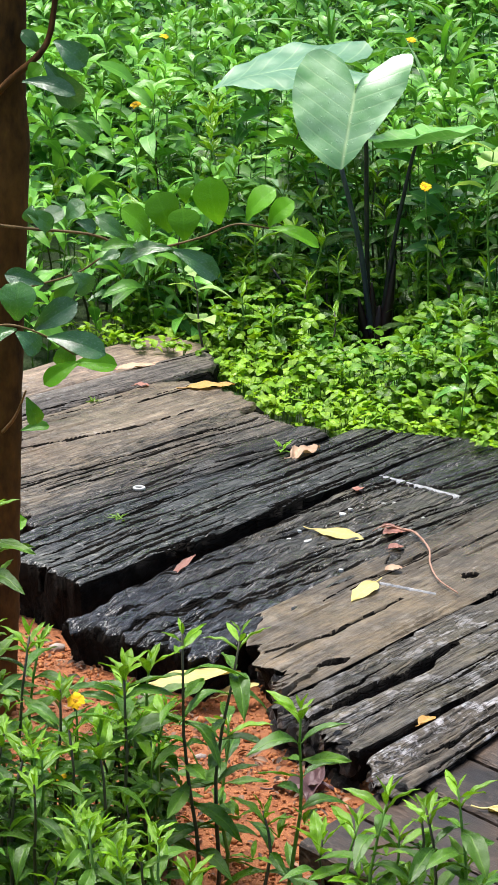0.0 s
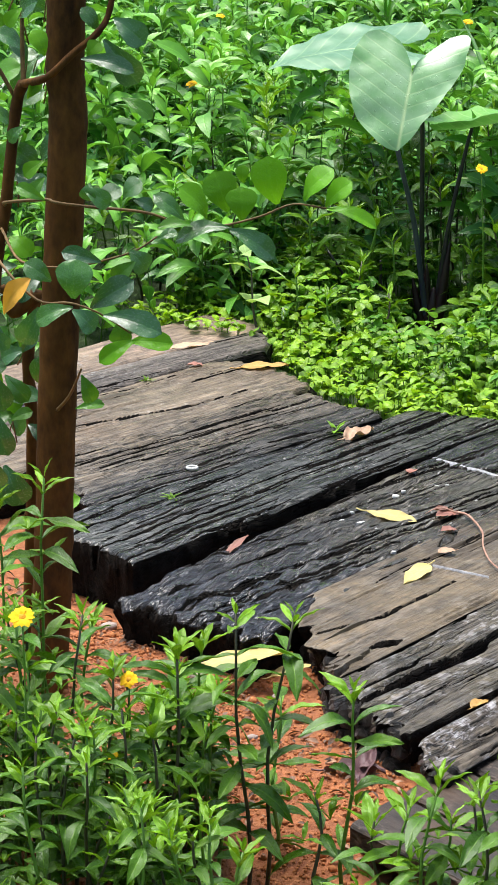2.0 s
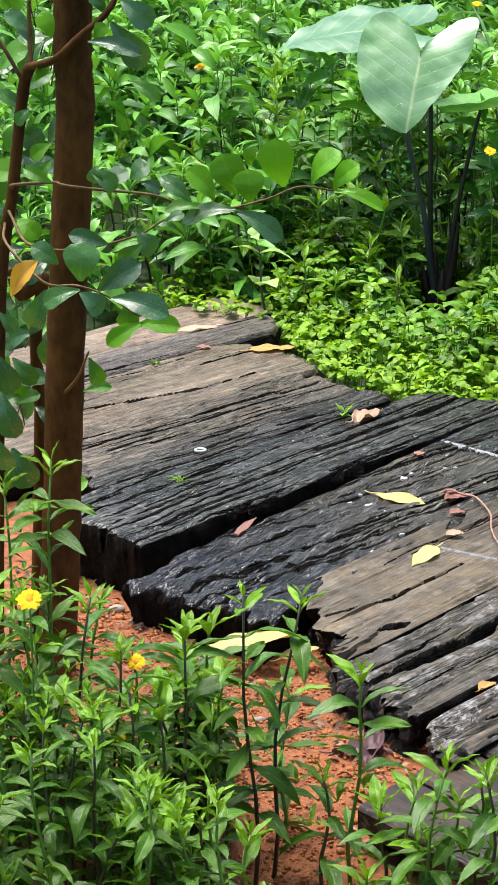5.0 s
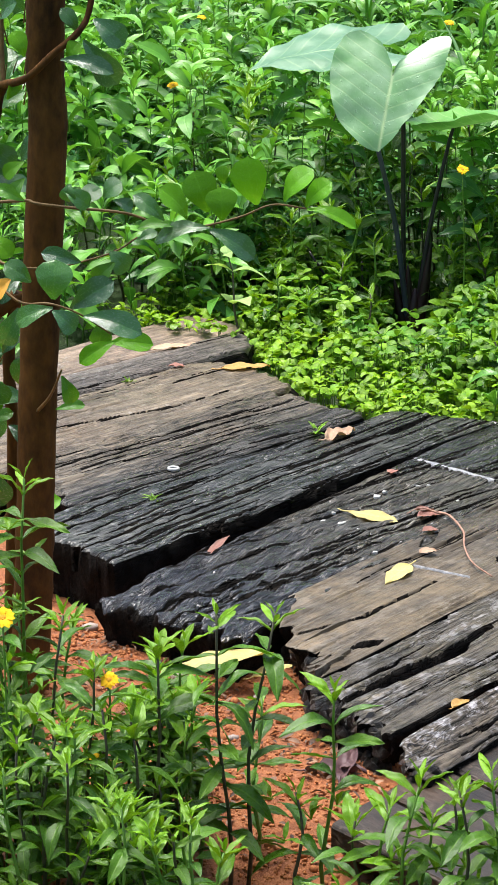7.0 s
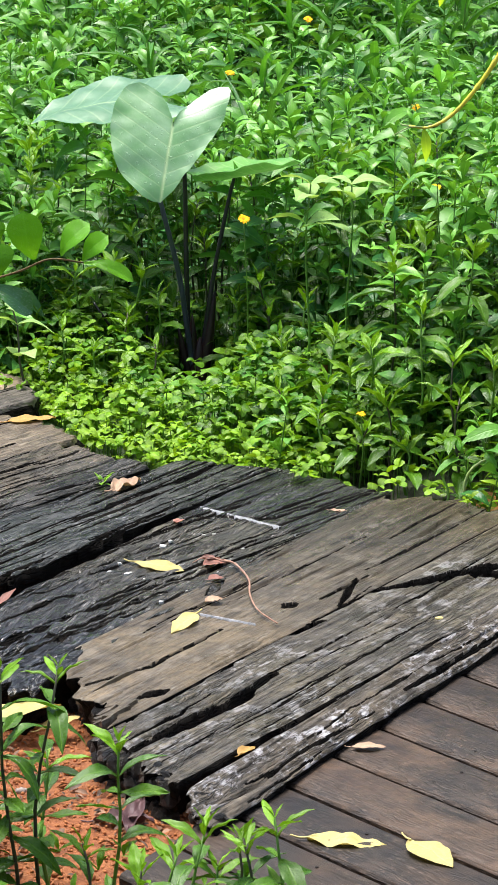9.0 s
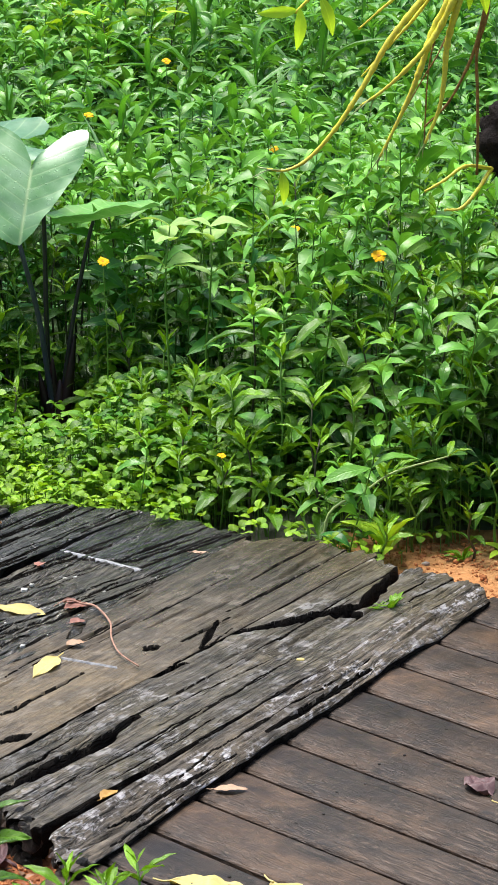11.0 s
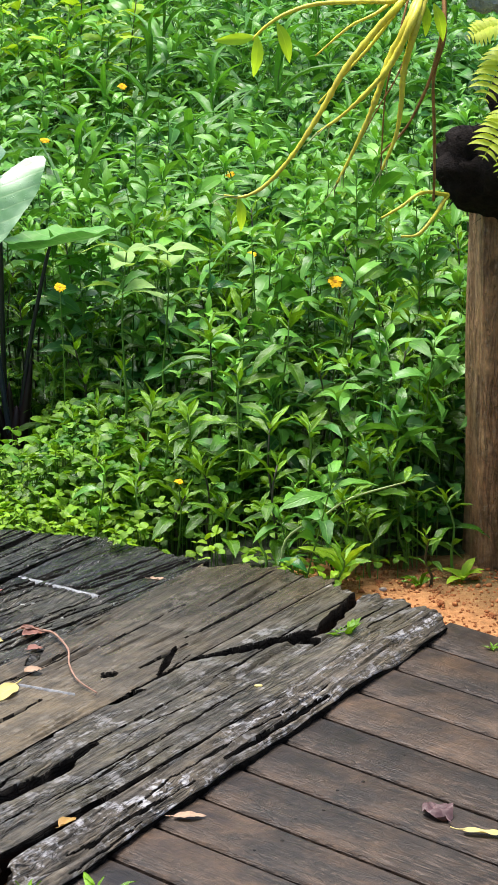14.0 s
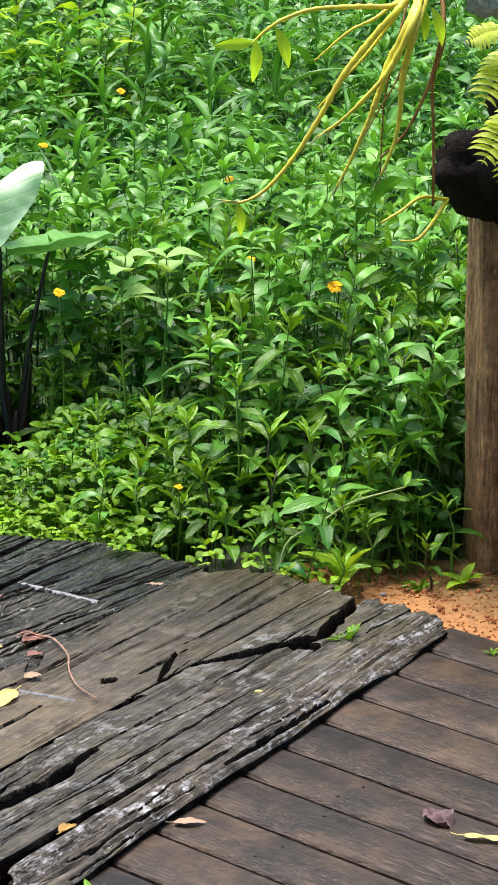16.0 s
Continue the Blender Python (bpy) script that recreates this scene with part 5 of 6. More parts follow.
def make_front_herbs():
    rnd = random.Random(31)
    # x, y, height, lean
    for x, y, h, lean in ((0.135, 4.08, 0.31, 0.015), (0.01, 4.1, 0.4, -0.02), (0.035, 4.12, 0.38, 0.03), (-0.215, 4.1, 0.39, 0.01), (-0.09, 4.08, 0.36, 0.015), (-0.165, 4.06, 0.35, 0.0), (-0.285, 4.15, 0.39, 0.0),
                          (-0.27, 4.25, 0.53, 0.02), (0.1, 4.05, 0.16, 0.0), (0.2, 3.95, 0.19, 0.01), (0.285, 3.88, 0.24, 0.0), (0.255, 3.92, 0.2, 0.0), (0.22, 3.85, 0.26, 0.02), (0.3, 3.82, 0.27, -0.01), (0.17, 3.95, 0.18, 0.0), (0.33, 3.8, 0.3, 0.0), (0.0, 3.95, 0.13, 0.0), (0.05, 4.2, 0.22, 0.0), (-0.11, 4.0, 0.28, 0.0),
                          (0.235, 3.9, 0.16, -0.02), (0.32, 3.86, 0.2, 0.02), (-0.33, 4.1, 0.42, 0.0), (-0.32, 4.3, 0.48, 0.0)):
        herb_plant(x, y, h, rnd, 0.068, lean, SHADED_HERB_LEAF, gap=0.028)
    for _ in range(96):
        x = rnd.uniform(-0.42, -0.02)
        y = rnd.uniform(3.75, 4.3)
        herb_plant(x, y, rnd.uniform(0.12, 0.3) * (1.0 - 0.35 * ramp01(x, -0.25, 0.0)) + 0.05, rnd, rnd.uniform(0.046, 0.064), rnd.uniform(-0.03, 0.03), SHADED_HERB_LEAF, gap=0.028)
    for _ in range(13):
        x = rnd.uniform(-0.24, -0.05)
        herb_plant(x, rnd.uniform(4.12, 4.42), rnd.uniform(0.14, 0.3), rnd, rnd.uniform(0.05, 0.066), rnd.uniform(-0.04, 0.04), SHADED_HERB_LEAF, gap=0.028, low=0.25)
    for _ in range(16):
        x = rnd.uniform(0.0, 0.36)
        herb_plant(x, rnd.uniform(3.7, 3.92), rnd.uniform(0.06, 0.13), rnd, 0.07, 0.0, SHADED_HERB_LEAF)


make_front_herbs()


def make_back_herbs():
    rnd = random.Random(41)
    spots = ((0.915, 5.66, 0.085, 0.085), (1.09, 5.74, 0.1, 0.06), (1.15, 5.82, 0.15, 0.07), (1.06, 5.86, 0.12, 0.065), (0.82, 5.86, 0.2, 0.085), (0.72, 5.98, 0.18, 0.08), (0.9, 5.95, 0.26, 0.085), (0.78, 6.1, 0.3, 0.085),
             (0.98, 6.08, 0.34, 0.085), (1.08, 6.1, 0.36, 0.085), (0.88, 6.2, 0.4, 0.085), (0.66, 6.15, 0.2, 0.085), (1.02, 6.3, 0.42, 0.085), (1.14, 6.25, 0.4, 0.085), (0.6, 6.02, 0.14, 0.07), (0.94, 5.82, 0.16, 0.08), (1.0, 5.92, 0.22, 0.085),
             (0.75, 6.3, 0.36, 0.09), (1.12, 5.98, 0.28, 0.09), (1.2, 6.1, 0.4, 0.09), (0.66, 6.04, 0.12, 0.085), (0.74, 5.93, 0.1, 0.08), (0.6, 6.14, 0.16, 0.085), (0.7, 6.16, 0.24, 0.09), (0.55, 6.2, 0.14, 0.08), (0.84, 6.0, 0.24, 0.09), (0.8, 5.83, 0.09, 0.07), (0.64, 6.28, 0.22, 0.085), (0.99, 5.8, 0.12, 0.08))
    for x, y, h, size in spots:
        herb_plant(x, y, h, rnd, size, rnd.uniform(-0.02, 0.02), group="broad herbs behind the sleepers", low=0.2)
    n = 0
    while n < 95:
        y = rnd.uniform(5.75, 7.3)
        x = rnd.uniform(-0.02 * y, 0.21 * y)
        u, v = along_across(x, y)
        if taken(x, y) or 2.9 < v < 4.2 and u < 5.4 + 0.36 * ramp01(v, 3.2, 3.6) or abs(x - 0.4) < 0.09 and y < 6.88:
            continue
        edge = ramp01(u, 5.05, 5.75)
        herb_plant(x, y, (0.14 + 0.28 * edge) * rnd.uniform(0.75, 1.2), rnd, rnd.uniform(0.06, 0.1), rnd.uniform(-0.06, 0.06), label="leafy green herb with toothed leaves in the dense bed", group="herbs of the bed", gap=0.045, low=0.3)
        n += 1
    for x, y, h in ((-0.2, 7.0, 0.14), (-0.12, 6.95, 0.12), (-0.05, 6.92, 0.14), (0.02, 6.9, 0.12), (0.1, 6.88, 0.12), (-0.28, 7.1, 0.2), (-0.16, 7.15, 0.2), (-0.02, 7.1, 0.2), (0.08, 7.04, 0.18), (-0.36, 7.05, 0.2), (0.16, 6.95, 0.16), (-0.08, 7.2, 0.26), (0.12, 7.18, 0.24), (-0.24, 7.25, 0.26), (0.02, 7.26, 0.28),
                    (0.3, 6.62, 0.12), (0.2, 6.6, 0.13), (0.5, 6.6, 0.13), (0.58, 6.55, 0.15), (0.34, 6.5, 0.09), (0.47, 6.48, 0.09), (0.25, 6.72, 0.16), (0.53, 6.72, 0.18), (0.62, 6.68, 0.2), (0.12, 6.68, 0.15), (0.32, 6.8, 0.19), (0.49, 6.8, 0.19), (0.27, 6.84, 0.24), (0.56, 6.84, 0.26),
                    (0.3, 6.95, 0.3), (0.36, 7.0, 0.26), (0.45, 6.98, 0.28), (0.52, 6.9, 0.3), (0.24, 6.88, 0.26), (0.55, 6.75, 0.24), (0.2, 6.98, 0.3), (0.41, 7.08, 0.32), (0.31, 7.1, 0.34), (0.5, 7.08, 0.34), (0.26, 6.75, 0.14), (0.16, 6.85, 0.24), (0.6, 6.85, 0.3)):
        herb_plant(x, y, h, rnd, 0.075, rnd.uniform(-0.03, 0.03), label="leafy green herb with toothed leaves in the dense bed", group="herbs of the bed", gap=0.04, low=0.2)
    for x, y, h in ((0.56, 9.2, 0.56), (0.68, 9.3, 0.6), (0.8, 9.25, 0.58), (0.62, 9.5, 0.66), (0.75, 9.55, 0.66), (0.88, 9.5, 0.6), (0.5, 9.4, 0.6), (0.7, 9.1, 0.52)):
        herb_plant(x, y, h, rnd, 0.105, rnd.uniform(-0.05, 0.05), LIME_LEAF, label="bright light-green leafy shrub shoot among the herbs", group="light-green shrub shoots", low=0.35, meshes=[NEAR_LEAVES[4], NEAR_LEAVES[5], BROAD_YOUNG])
    pale = [fine_leaf("leaf", "broad", 0.62, d, 0.12, 0.5, 12, 0.03, s) for d, s in ((0.2, 1), (0.35, 2), (0.1, 3))]
    herb_plant(0.69, 6.5, 0.47, rnd, 0.085, 0.0, PALE_LEAF, HERB_STEM, "pale sapling with broad soft light-green leaves", "pale saplings", 0.06, 0.72, pale, 0.95)
    herb_plant(0.61, 6.55, 0.46, rnd, 0.08, 0.01, PALE_LEAF, HERB_STEM, "pale sapling with broad soft light-green leaves", "pale saplings", 0.06, 0.72, pale, 0.95)
    herb_plant(0.05, 6.6, 0.2, rnd, 0.1, -0.03, PALE_LEAF, DARK_STEM, "small sapling with bright floppy leaves", "pale saplings", 0.06, 0.5, pale)


make_back_herbs()


def bent_stem():
    pts = [Vector(p) for p in [(0.826, 5.78, 0.04), (0.832, 5.78, 0.069), (0.899, 5.78, 0.112), (0.952, 5.78, 0.145), (1.049, 5.78, 0.171)]]
    pts[0].z = ground_height(pts[0].x, 5.78) - 0.01
    at = pts[0].copy()
    stem = thing("bent_stem", at, "pale green bare stem arching over the low herbs", "plant stem")
    piece("stem", tube("stem", [p - at for p in pts], 0.003, 0.0018, 5, 7, 0.2), PALE_STEM, stem)
    for i, a in ((3, 0.4), (4, -0.6), (4, 1.2)):
        piece("leaf", NEAR_LEAVES[5], HERB_LEAF_NEAR, stem, leaf_pose(pts[i] - at, a, 0.5, 0.05))


bent_stem()


def make_flowers():
    rnd = random.Random(51)
    petal = fine_leaf("petal", "obovate", 0.5, 0.15, 0.1, 0.5, 6, 0, 1)
    bm = bmesh.new()
    bmesh.ops.create_icosphere(bm, subdivisions=2, radius=1.0)
    disc = bpy.data.meshes.new("disc")
    bm.to_mesh(disc)
    bm.free()
    for x, y, z, r in ((-0.09, 7.25, 0.42, 0.013), (-0.03, 8.1, 0.43, 0.012), (0.49, 6.62, 0.365, 0.013), (0.88, 6.64, 0.42, 0.011), (1.0, 6.31, 0.43, 0.016),
                       (0.95, 7.56, 0.42, 0.013), (-0.272, 4.02, 0.335, 0.017), (-0.14, 4.04, 0.245, 0.013), (-0.16, 4.02, 0.15, 0.008), (0.55, 7.9, 0.45, 0.012), (0.78, 8.4, 0.5, 0.012), (0.66, 5.98, 0.13, 0.009)):
        foot = Vector((x + rnd.uniform(-0.01, 0.01), y + 0.02, ground_height(x, y + 0.02)))
        flower = thing("yellow_flower", foot, "small yellow daisy-like flower on a thin green stalk", "flower", "yellow flowers")
        top = Vector((x, y, z)) - foot
        piece("stalk", tube("stalk", [(0, 0, -0.01), top * 0.5 + Vector((0.006, 0, 0)), top], 0.0016, 0.0011, 4, 6), HERB_STEM, flower)
        tilt = Matrix.Translation(top) @ pose(0, 0, 0, rnd.uniform(5, 40), rnd.uniform(-15, 15), 0)
        centre = disc.copy()
        centre.transform(Matrix.Diagonal((r * 0.36, r * 0.36, r * 0.22, 1)))
        head = piece("flower_head", centre, DISC, flower, tilt, "orange disc with yellow rays")
        for k in range(12):
            piece("petal", petal, PETAL, head, leaf_pose((0, 0, 0), 0.5236 * k, rnd.uniform(0.0, 0.35), r * rnd.uniform(0.9, 1.1)))


make_flowers()

# ---- post with a root-fibre block, orchid and ferns ----


def make_post():
    at = Vector((1.265, 5.93, -0.06))
    nx, nz = 14, 40
    v, f = [], []
    for k in range(nz + 1):
        z = 0.74 * k / nz
        for i in range(nx * 4):
            side, t = divmod(i, nx)
            a = -1 + 2 * t / nx
            x, y = ((a, -1), (1, a), (-a, 1), (-1, -a))[side]
            q = 0.92 if abs(abs(a) - 1) < 0.01 else 1.0
            n = 0.006 * noise.noise((x * 6, y * 6, z * 2.5)) + 0.004 * noise.noise((x * 22, y * 22, z * 3))
            gash = 0.01 * ramp01(noise.noise((x * 9, y * 9, z * 1.2 + 4)), 0.25, 0.5)
            s = 0.066 * q + n - gash
            v.append((z, x * s, y * s))
    w = nx * 4
    f = [(k * w + i, k * w + (i + 1) % w, (k + 1) * w + (i + 1) % w, (k + 1) * w + i) for k in range(nz) for i in range(w)]
    f.append(tuple(range(nz * w, nz * w + w)))
    post = tagged(piece("wooden_post", mesh_of("wooden_post", v, f), POST_WOOD, m=Matrix.Translation(at) @ pose(0, 0, 0, 0, 0, 4) @ pose(0, 0, 0, 0, -90, 0)), "rough brown timber post standing in the herbs", "post")
    bm = bmesh.new()
    bmesh.ops.create_cube(bm, size=1.0)
    bmesh.ops.scale(bm, vec=(0.62, 0.03, 0.09), verts=bm.verts)
    bmesh.ops.bevel(bm, geom=bm.edges[:], offset=0.003, segments=2, affect="EDGES")
    bmesh.ops.subdivide_edges(bm, edges=[e for e in bm.edges if e.calc_length() > 0.3], cuts=24)
    for q in bm.verts:
        q.co += Vector((0, 0.003 * noise.noise((q.co.x * 6, 1.0, q.co.z * 9)), 0.003 * noise.noise((q.co.x * 8, q.co.y * 9, 5.0))))
    board = bpy.data.meshes.new("side_board")
    bm.to_mesh(board)
    bm.free()
    piece("side_board", board, POST_DARK, post, post.matrix_basis.inverted() @ Matrix.Translation((1.292, 5.853, 0.24)) @ pose(0, 0, 0, 0, -90, 0), "darker board nailed to the post")


make_post()


def make_stump():
    rnd = random.Random(61)
    bm = bmesh.new()
    for cx, cy, cz, rx, ry, rz in ((1.235, 5.87, 0.725, 0.122, 0.11, 0.085), (1.34, 5.88, 0.83, 0.12, 0.11, 0.14), (1.38, 5.87, 1.02, 0.11, 0.1, 0.16), (1.27, 5.84, 1.16, 0.17, 0.11, 0.1), (1.1, 5.78, 1.135, 0.12, 0.09, 0.06)):
        made = bmesh.ops.create_icosphere(bm, subdivisions=4, radius=1.0)["verts"]
        for q in made:
            n = 1 + 0.22 * noise.noise((q.co * 2.2 + Vector((cx * 9, 0, cz * 9)))) + 0.1 * noise.noise(q.co * 7) + 0.07 * noise.noise(q.co * 19)
            q.co = Vector((cx + q.co.x * rx * n, cy + q.co.y * ry * n, cz + q.co.z * rz * n))
    me = bpy.data.meshes.new("fibre_block")
    bm.to_mesh(me)
    bm.free()
    me.polygons.foreach_set("use_smooth", [True] * len(me.polygons))
    stump = thing("plant_mount", (1.238, 5.9, 0.68), "black tree-fern root block mounted on the post", "plant mount")
    back = Matrix.Translation((-1.238, -5.9, -0.68))
    piece("root_block", me, FIBRE, stump, back)
    verts, faces = [], []
    spots = [p.center for p in me.polygons]
    normals = [p.normal for p in me.polygons]
    for _ in range(4200):
        i = rnd.randrange(len(spots))
        p = Vector(spots[i])
        d = (Vector(normals[i]) + Vector((rnd.uniform(-1, 1), rnd.uniform(-1, 1), rnd.uniform(-1, 1)))) * rnd.uniform(0.004, 0.015)
        a = len(verts)
        side = d.orthogonal().normalized() * 0.0009
        verts += [p - side, p + side, p + d, p + d.cross(side).normalized() * 0.0009]
        faces += [(a, a + 1, a + 2), (a + 1, a + 3, a + 2), (a + 3, a, a + 2)]
    piece("root_hair", mesh_of("root_hair", verts, faces), FIBRE, stump, back)
    bm = bmesh.new()
    for q in bmesh.ops.create_icosphere(bm, subdivisions=4, radius=1.0)["verts"]:
        n = 1 + 0.3 * noise.noise(q.co * 4) + 0.2 * noise.noise(q.co * 11)
        q.co = Vector((1.175 + q.co.x * 0.04 * n, 5.735 + q.co.y * 0.02 * n, 1.055 + q.co.z * 0.034 * n))
    me = bpy.data.meshes.new("lichen")
    bm.to_mesh(me)
    bm.free()
    piece("lichen", me, LICHEN, stump, back, "pale grey-green lichen clump")


make_stump()


def make_orchid():
    at = Vector((1.02, 5.68, 1.07))
    orchid = thing("orchid", at, "hanging orchid with thick yellow canes and brown roots", "orchid")

    def cane(points, r0, r1):
        piece("cane", tube("cane", [Vector(p) - at for p in points], r0 * 0.82, r1 * 0.8, 10, 10, 0.3, points[0][0] * 50, 0.2), CANE, orchid)
        end, way = Vector(points[-1]) - at, (Vector(points[-1]) - Vector(points[-2])).normalized()
        for k in range(4 if r0 > 0.008 else 0):
            off = Vector((0.3 * math.sin(k * 2.2 + r1 * 900), 0.3 * math.cos(k * 1.7), -0.35 * (k % 2)))
            piece("root_tip", tube("root_tip", [end - way * 0.012 * k, end - way * 0.012 * k + (way + off) * 0.014, end - way * 0.012 * k + (way + off * 1.8) * 0.028], 0.0016, 0.0006, 4, 6), PALE_STEM, orchid, label="pale green root tip")

    cane([(1.04, 5.7, 1.1), (1.0, 5.6, 1.062), (0.955, 5.6, 1.012), (0.903, 5.6, 0.947), (0.862, 5.6, 0.875), (0.817, 5.6, 0.805), (0.77, 5.6, 0.752), (0.73, 5.6, 0.731), (0.697, 5.6, 0.734)], 0.0085, 0.0022)
    cane([(1.05, 5.66, 1.1), (1.008, 5.55, 1.047), (0.971, 5.55, 0.972), (0.95, 5.55, 0.91), (0.934, 5.55, 0.868), (0.91, 5.55, 0.815), (0.882, 5.55, 0.759)], 0.0095, 0.0025)
    cane([(1.06, 5.66, 1.1), (1.018, 5.55, 1.038), (0.995, 5.55, 0.953), (0.99, 5.55, 0.89), (0.982, 5.55, 0.839), (0.959, 5.55, 0.781)], 0.0085, 0.0028)
    cane([(1.05, 5.66, 1.1), (1.01, 5.54, 1.045), (0.975, 5.54, 0.97), (0.935, 5.54, 0.92), (0.89, 5.55, 0.875), (0.85, 5.56, 0.845)], 0.0085, 0.0022)
    cane([(1.05, 5.7, 1.09), (1.0, 5.62, 1.05), (0.951, 5.62, 0.985), (0.91, 5.62, 0.94), (0.86, 5.62, 0.885)], 0.0045, 0.002)
    cane([(1.06, 5.7, 1.09), (1.0, 5.65, 1.056), (0.94, 5.65, 1.053), (0.861, 5.65, 1.05), (0.81, 5.65, 1.035), (0.775, 5.65, 1.014), (0.75, 5.65, 0.99)], 0.0062, 0.0028)
    cane([(1.05, 5.7, 1.09), (0.97, 5.66, 1.035), (0.92, 5.66, 1.01), (0.86, 5.66, 0.96)], 0.0045, 0.002)

    def root(points, r0, r1, material=ROOT):
        piece("root", tube("root", [Vector(p) - at for p in points], r0 * 0.6, r1 * 0.7, 6, 7, 0.3, points[1][0] * 70, 0.2), material, orchid, label="rough brown aerial root" if material is ROOT else "short yellow-green root")

    root([(1.085, 5.72, 1.1), (1.07, 5.6, 1.03), (1.055, 5.6, 0.95), (1.035, 5.6, 0.895), (1.005, 5.6, 0.84), (0.965, 5.6, 0.8)], 0.007, 0.0022)
    root([(1.09, 5.72, 1.1), (1.075, 5.62, 1.0), (1.058, 5.62, 0.93), (1.06, 5.62, 0.85), (1.062, 5.62, 0.77), (1.065, 5.64, 0.71)], 0.006, 0.003)
    root([(1.02, 5.66, 1.06), (0.985, 5.58, 0.98), (0.968, 5.58, 0.9), (0.962, 5.58, 0.77)], 0.0035, 0.0015)
    root([(1.05, 5.68, 1.03), (0.99, 5.58, 0.94), (0.955, 5.58, 0.88), (0.905, 5.58, 0.79)], 0.003, 0.0012)
    root([(1.12, 5.8, 0.69), (1.06, 5.72, 0.71), (1.02, 5.7, 0.69), (0.985, 5.7, 0.67)], 0.006, 0.003, CANE)
    root([(1.12, 5.8, 0.69), (1.08, 5.72, 0.665), (1.05, 5.7, 0.64), (1.02, 5.7, 0.637)], 0.0065, 0.003, CANE)
    slim = fine_leaf("leaf", "lance", 0.3, 0.1, 0.25, 0.6, 11, 0.02, 4)
    for x, y, z, dx, dz, size in ((0.755, 5.65, 0.995, -0.9, -0.08, 0.07), (0.757, 5.64, 1.0, -0.04, -1, 0.075), (0.792, 5.64, 1.02, 0.35, -1, 0.075), (0.722, 5.6, 0.73, 0.1, -1, 0.062), (1.03, 5.57, 1.06, 0.1, -1, 0.06), (1.045, 5.56, 1.06, 0.3, -1, 0.07)):
        piece("leaf", slim, ORCHID_LEAF, orchid, aim(Vector((x, y, z)) - at, (dx, 0.05, dz), size, (0.2, -1, 0.1)))


make_orchid()


def frond_mesh(points, width, n):
    """A fern frond: a midrib and two rows of blunt leaflets."""
    line = smooth_line(points, 12)
    verts, faces = tube_data(line, [0.0012 - 0.0007 * i / (len(line) - 1) for i in range(len(line))], 5)
    tint = [0.2] * len(verts)
    v, f, across, along = leaf_arrays("blade", 0.3, 0.2, 0.15)
    for k in range(n):
        t = (k + 0.5) / n
        i = min(len(line) - 2, int(t * (len(line) - 1)))
        p = line[i].lerp(line[i + 1], t * (len(line) - 1) - i)
        d = (line[i + 1] - line[i]).normalized()
        face = Vector((-0.1, -0.6, 0.8))
        size = width * (0.35 + 0.65 * math.sin(math.pi * min(1, 0.22 + 0.75 * (1 - t)))) * (1.0 if t < 0.8 else (1 - t) / 0.2 + 0.15)
        for side in (-1, 1):
            m = aim(p, d.cross(face) * side + d * 0.25, size, face)
            a = np.array(m)
            c = len(verts)
            verts += [Vector(q) for q in v @ a[:3, :3].T + a[:3, 3]]
            faces += [tuple(q + c for q in g) for g in f]
            tint += [0.35 + 0.5 * t] * len(v)
    return mesh_of("frond", verts, faces, tint=tint, across=[0.5] * len(verts), along=[0.5] * len(verts))


def make_fern():
    at = Vector((1.24, 5.62, 1.0))
    fern = thing("fern", at, "yellow-green fern fronds growing on the root block", "fern")
    for pts, width, n in (([(1.26, 5.7, 1.0), (1.16, 5.5, 1.03), (1.12, 5.48, 1.028), (1.087, 5.48, 1.012)], 0.032, 17), ([(1.26, 5.7, 0.99), (1.16, 5.5, 0.985), (1.135, 5.47, 0.955), (1.112, 5.46, 0.908)], 0.042, 14),
                          ([(1.27, 5.7, 0.95), (1.175, 5.5, 0.89), (1.14, 5.47, 0.855), (1.113, 5.46, 0.812)], 0.044, 14), ([(1.27, 5.7, 0.93), (1.2, 5.5, 0.87), (1.165, 5.47, 0.82), (1.15, 5.46, 0.77)], 0.03, 16),
                          ([(1.28, 5.7, 0.93), (1.22, 5.55, 0.82), (1.19, 5.5, 0.73), (1.165, 5.48, 0.66)], 0.034, 20)):
        piece("frond", frond_mesh([Vector(p) - at for p in pts], width, n), FERN_LEAF, fern)


make_fern()

# ---- fallen leaves, twig, pebbles and crumbs ----


def fallen(name, at, turn, size, material, label, shape="lance", width=0.42, droop=0.05, wave=0.12, tip=0.0, roll=0.0, seed=1.0, fold=0.06):
    me = fine_leaf(name, shape, width, droop, fold, 0.5, 16, wave, seed, 0.0, 4, 0.015)
    m = Matrix.Translation(at) @ Matrix.Rotation(radians(turn), 4, "Z") @ Matrix.Rotation(radians(-tip), 4, "Y") @ Matrix.Rotation(radians(roll), 4, "X") @ Matrix.Diagonal((size, size, size, 1))
    ob = tagged(piece(name, me, material, m=m), label, "fallen leaf", "fallen leaves")
    stalk = [(-0.22, 0.02, 0.02), (-0.1, 0.0, 0.0), (0.02, 0, 0.01)]
    piece("leaf_stalk", tube("leaf_stalk", stalk, 0.012, 0.016, 3, 6), material, ob)
    return ob


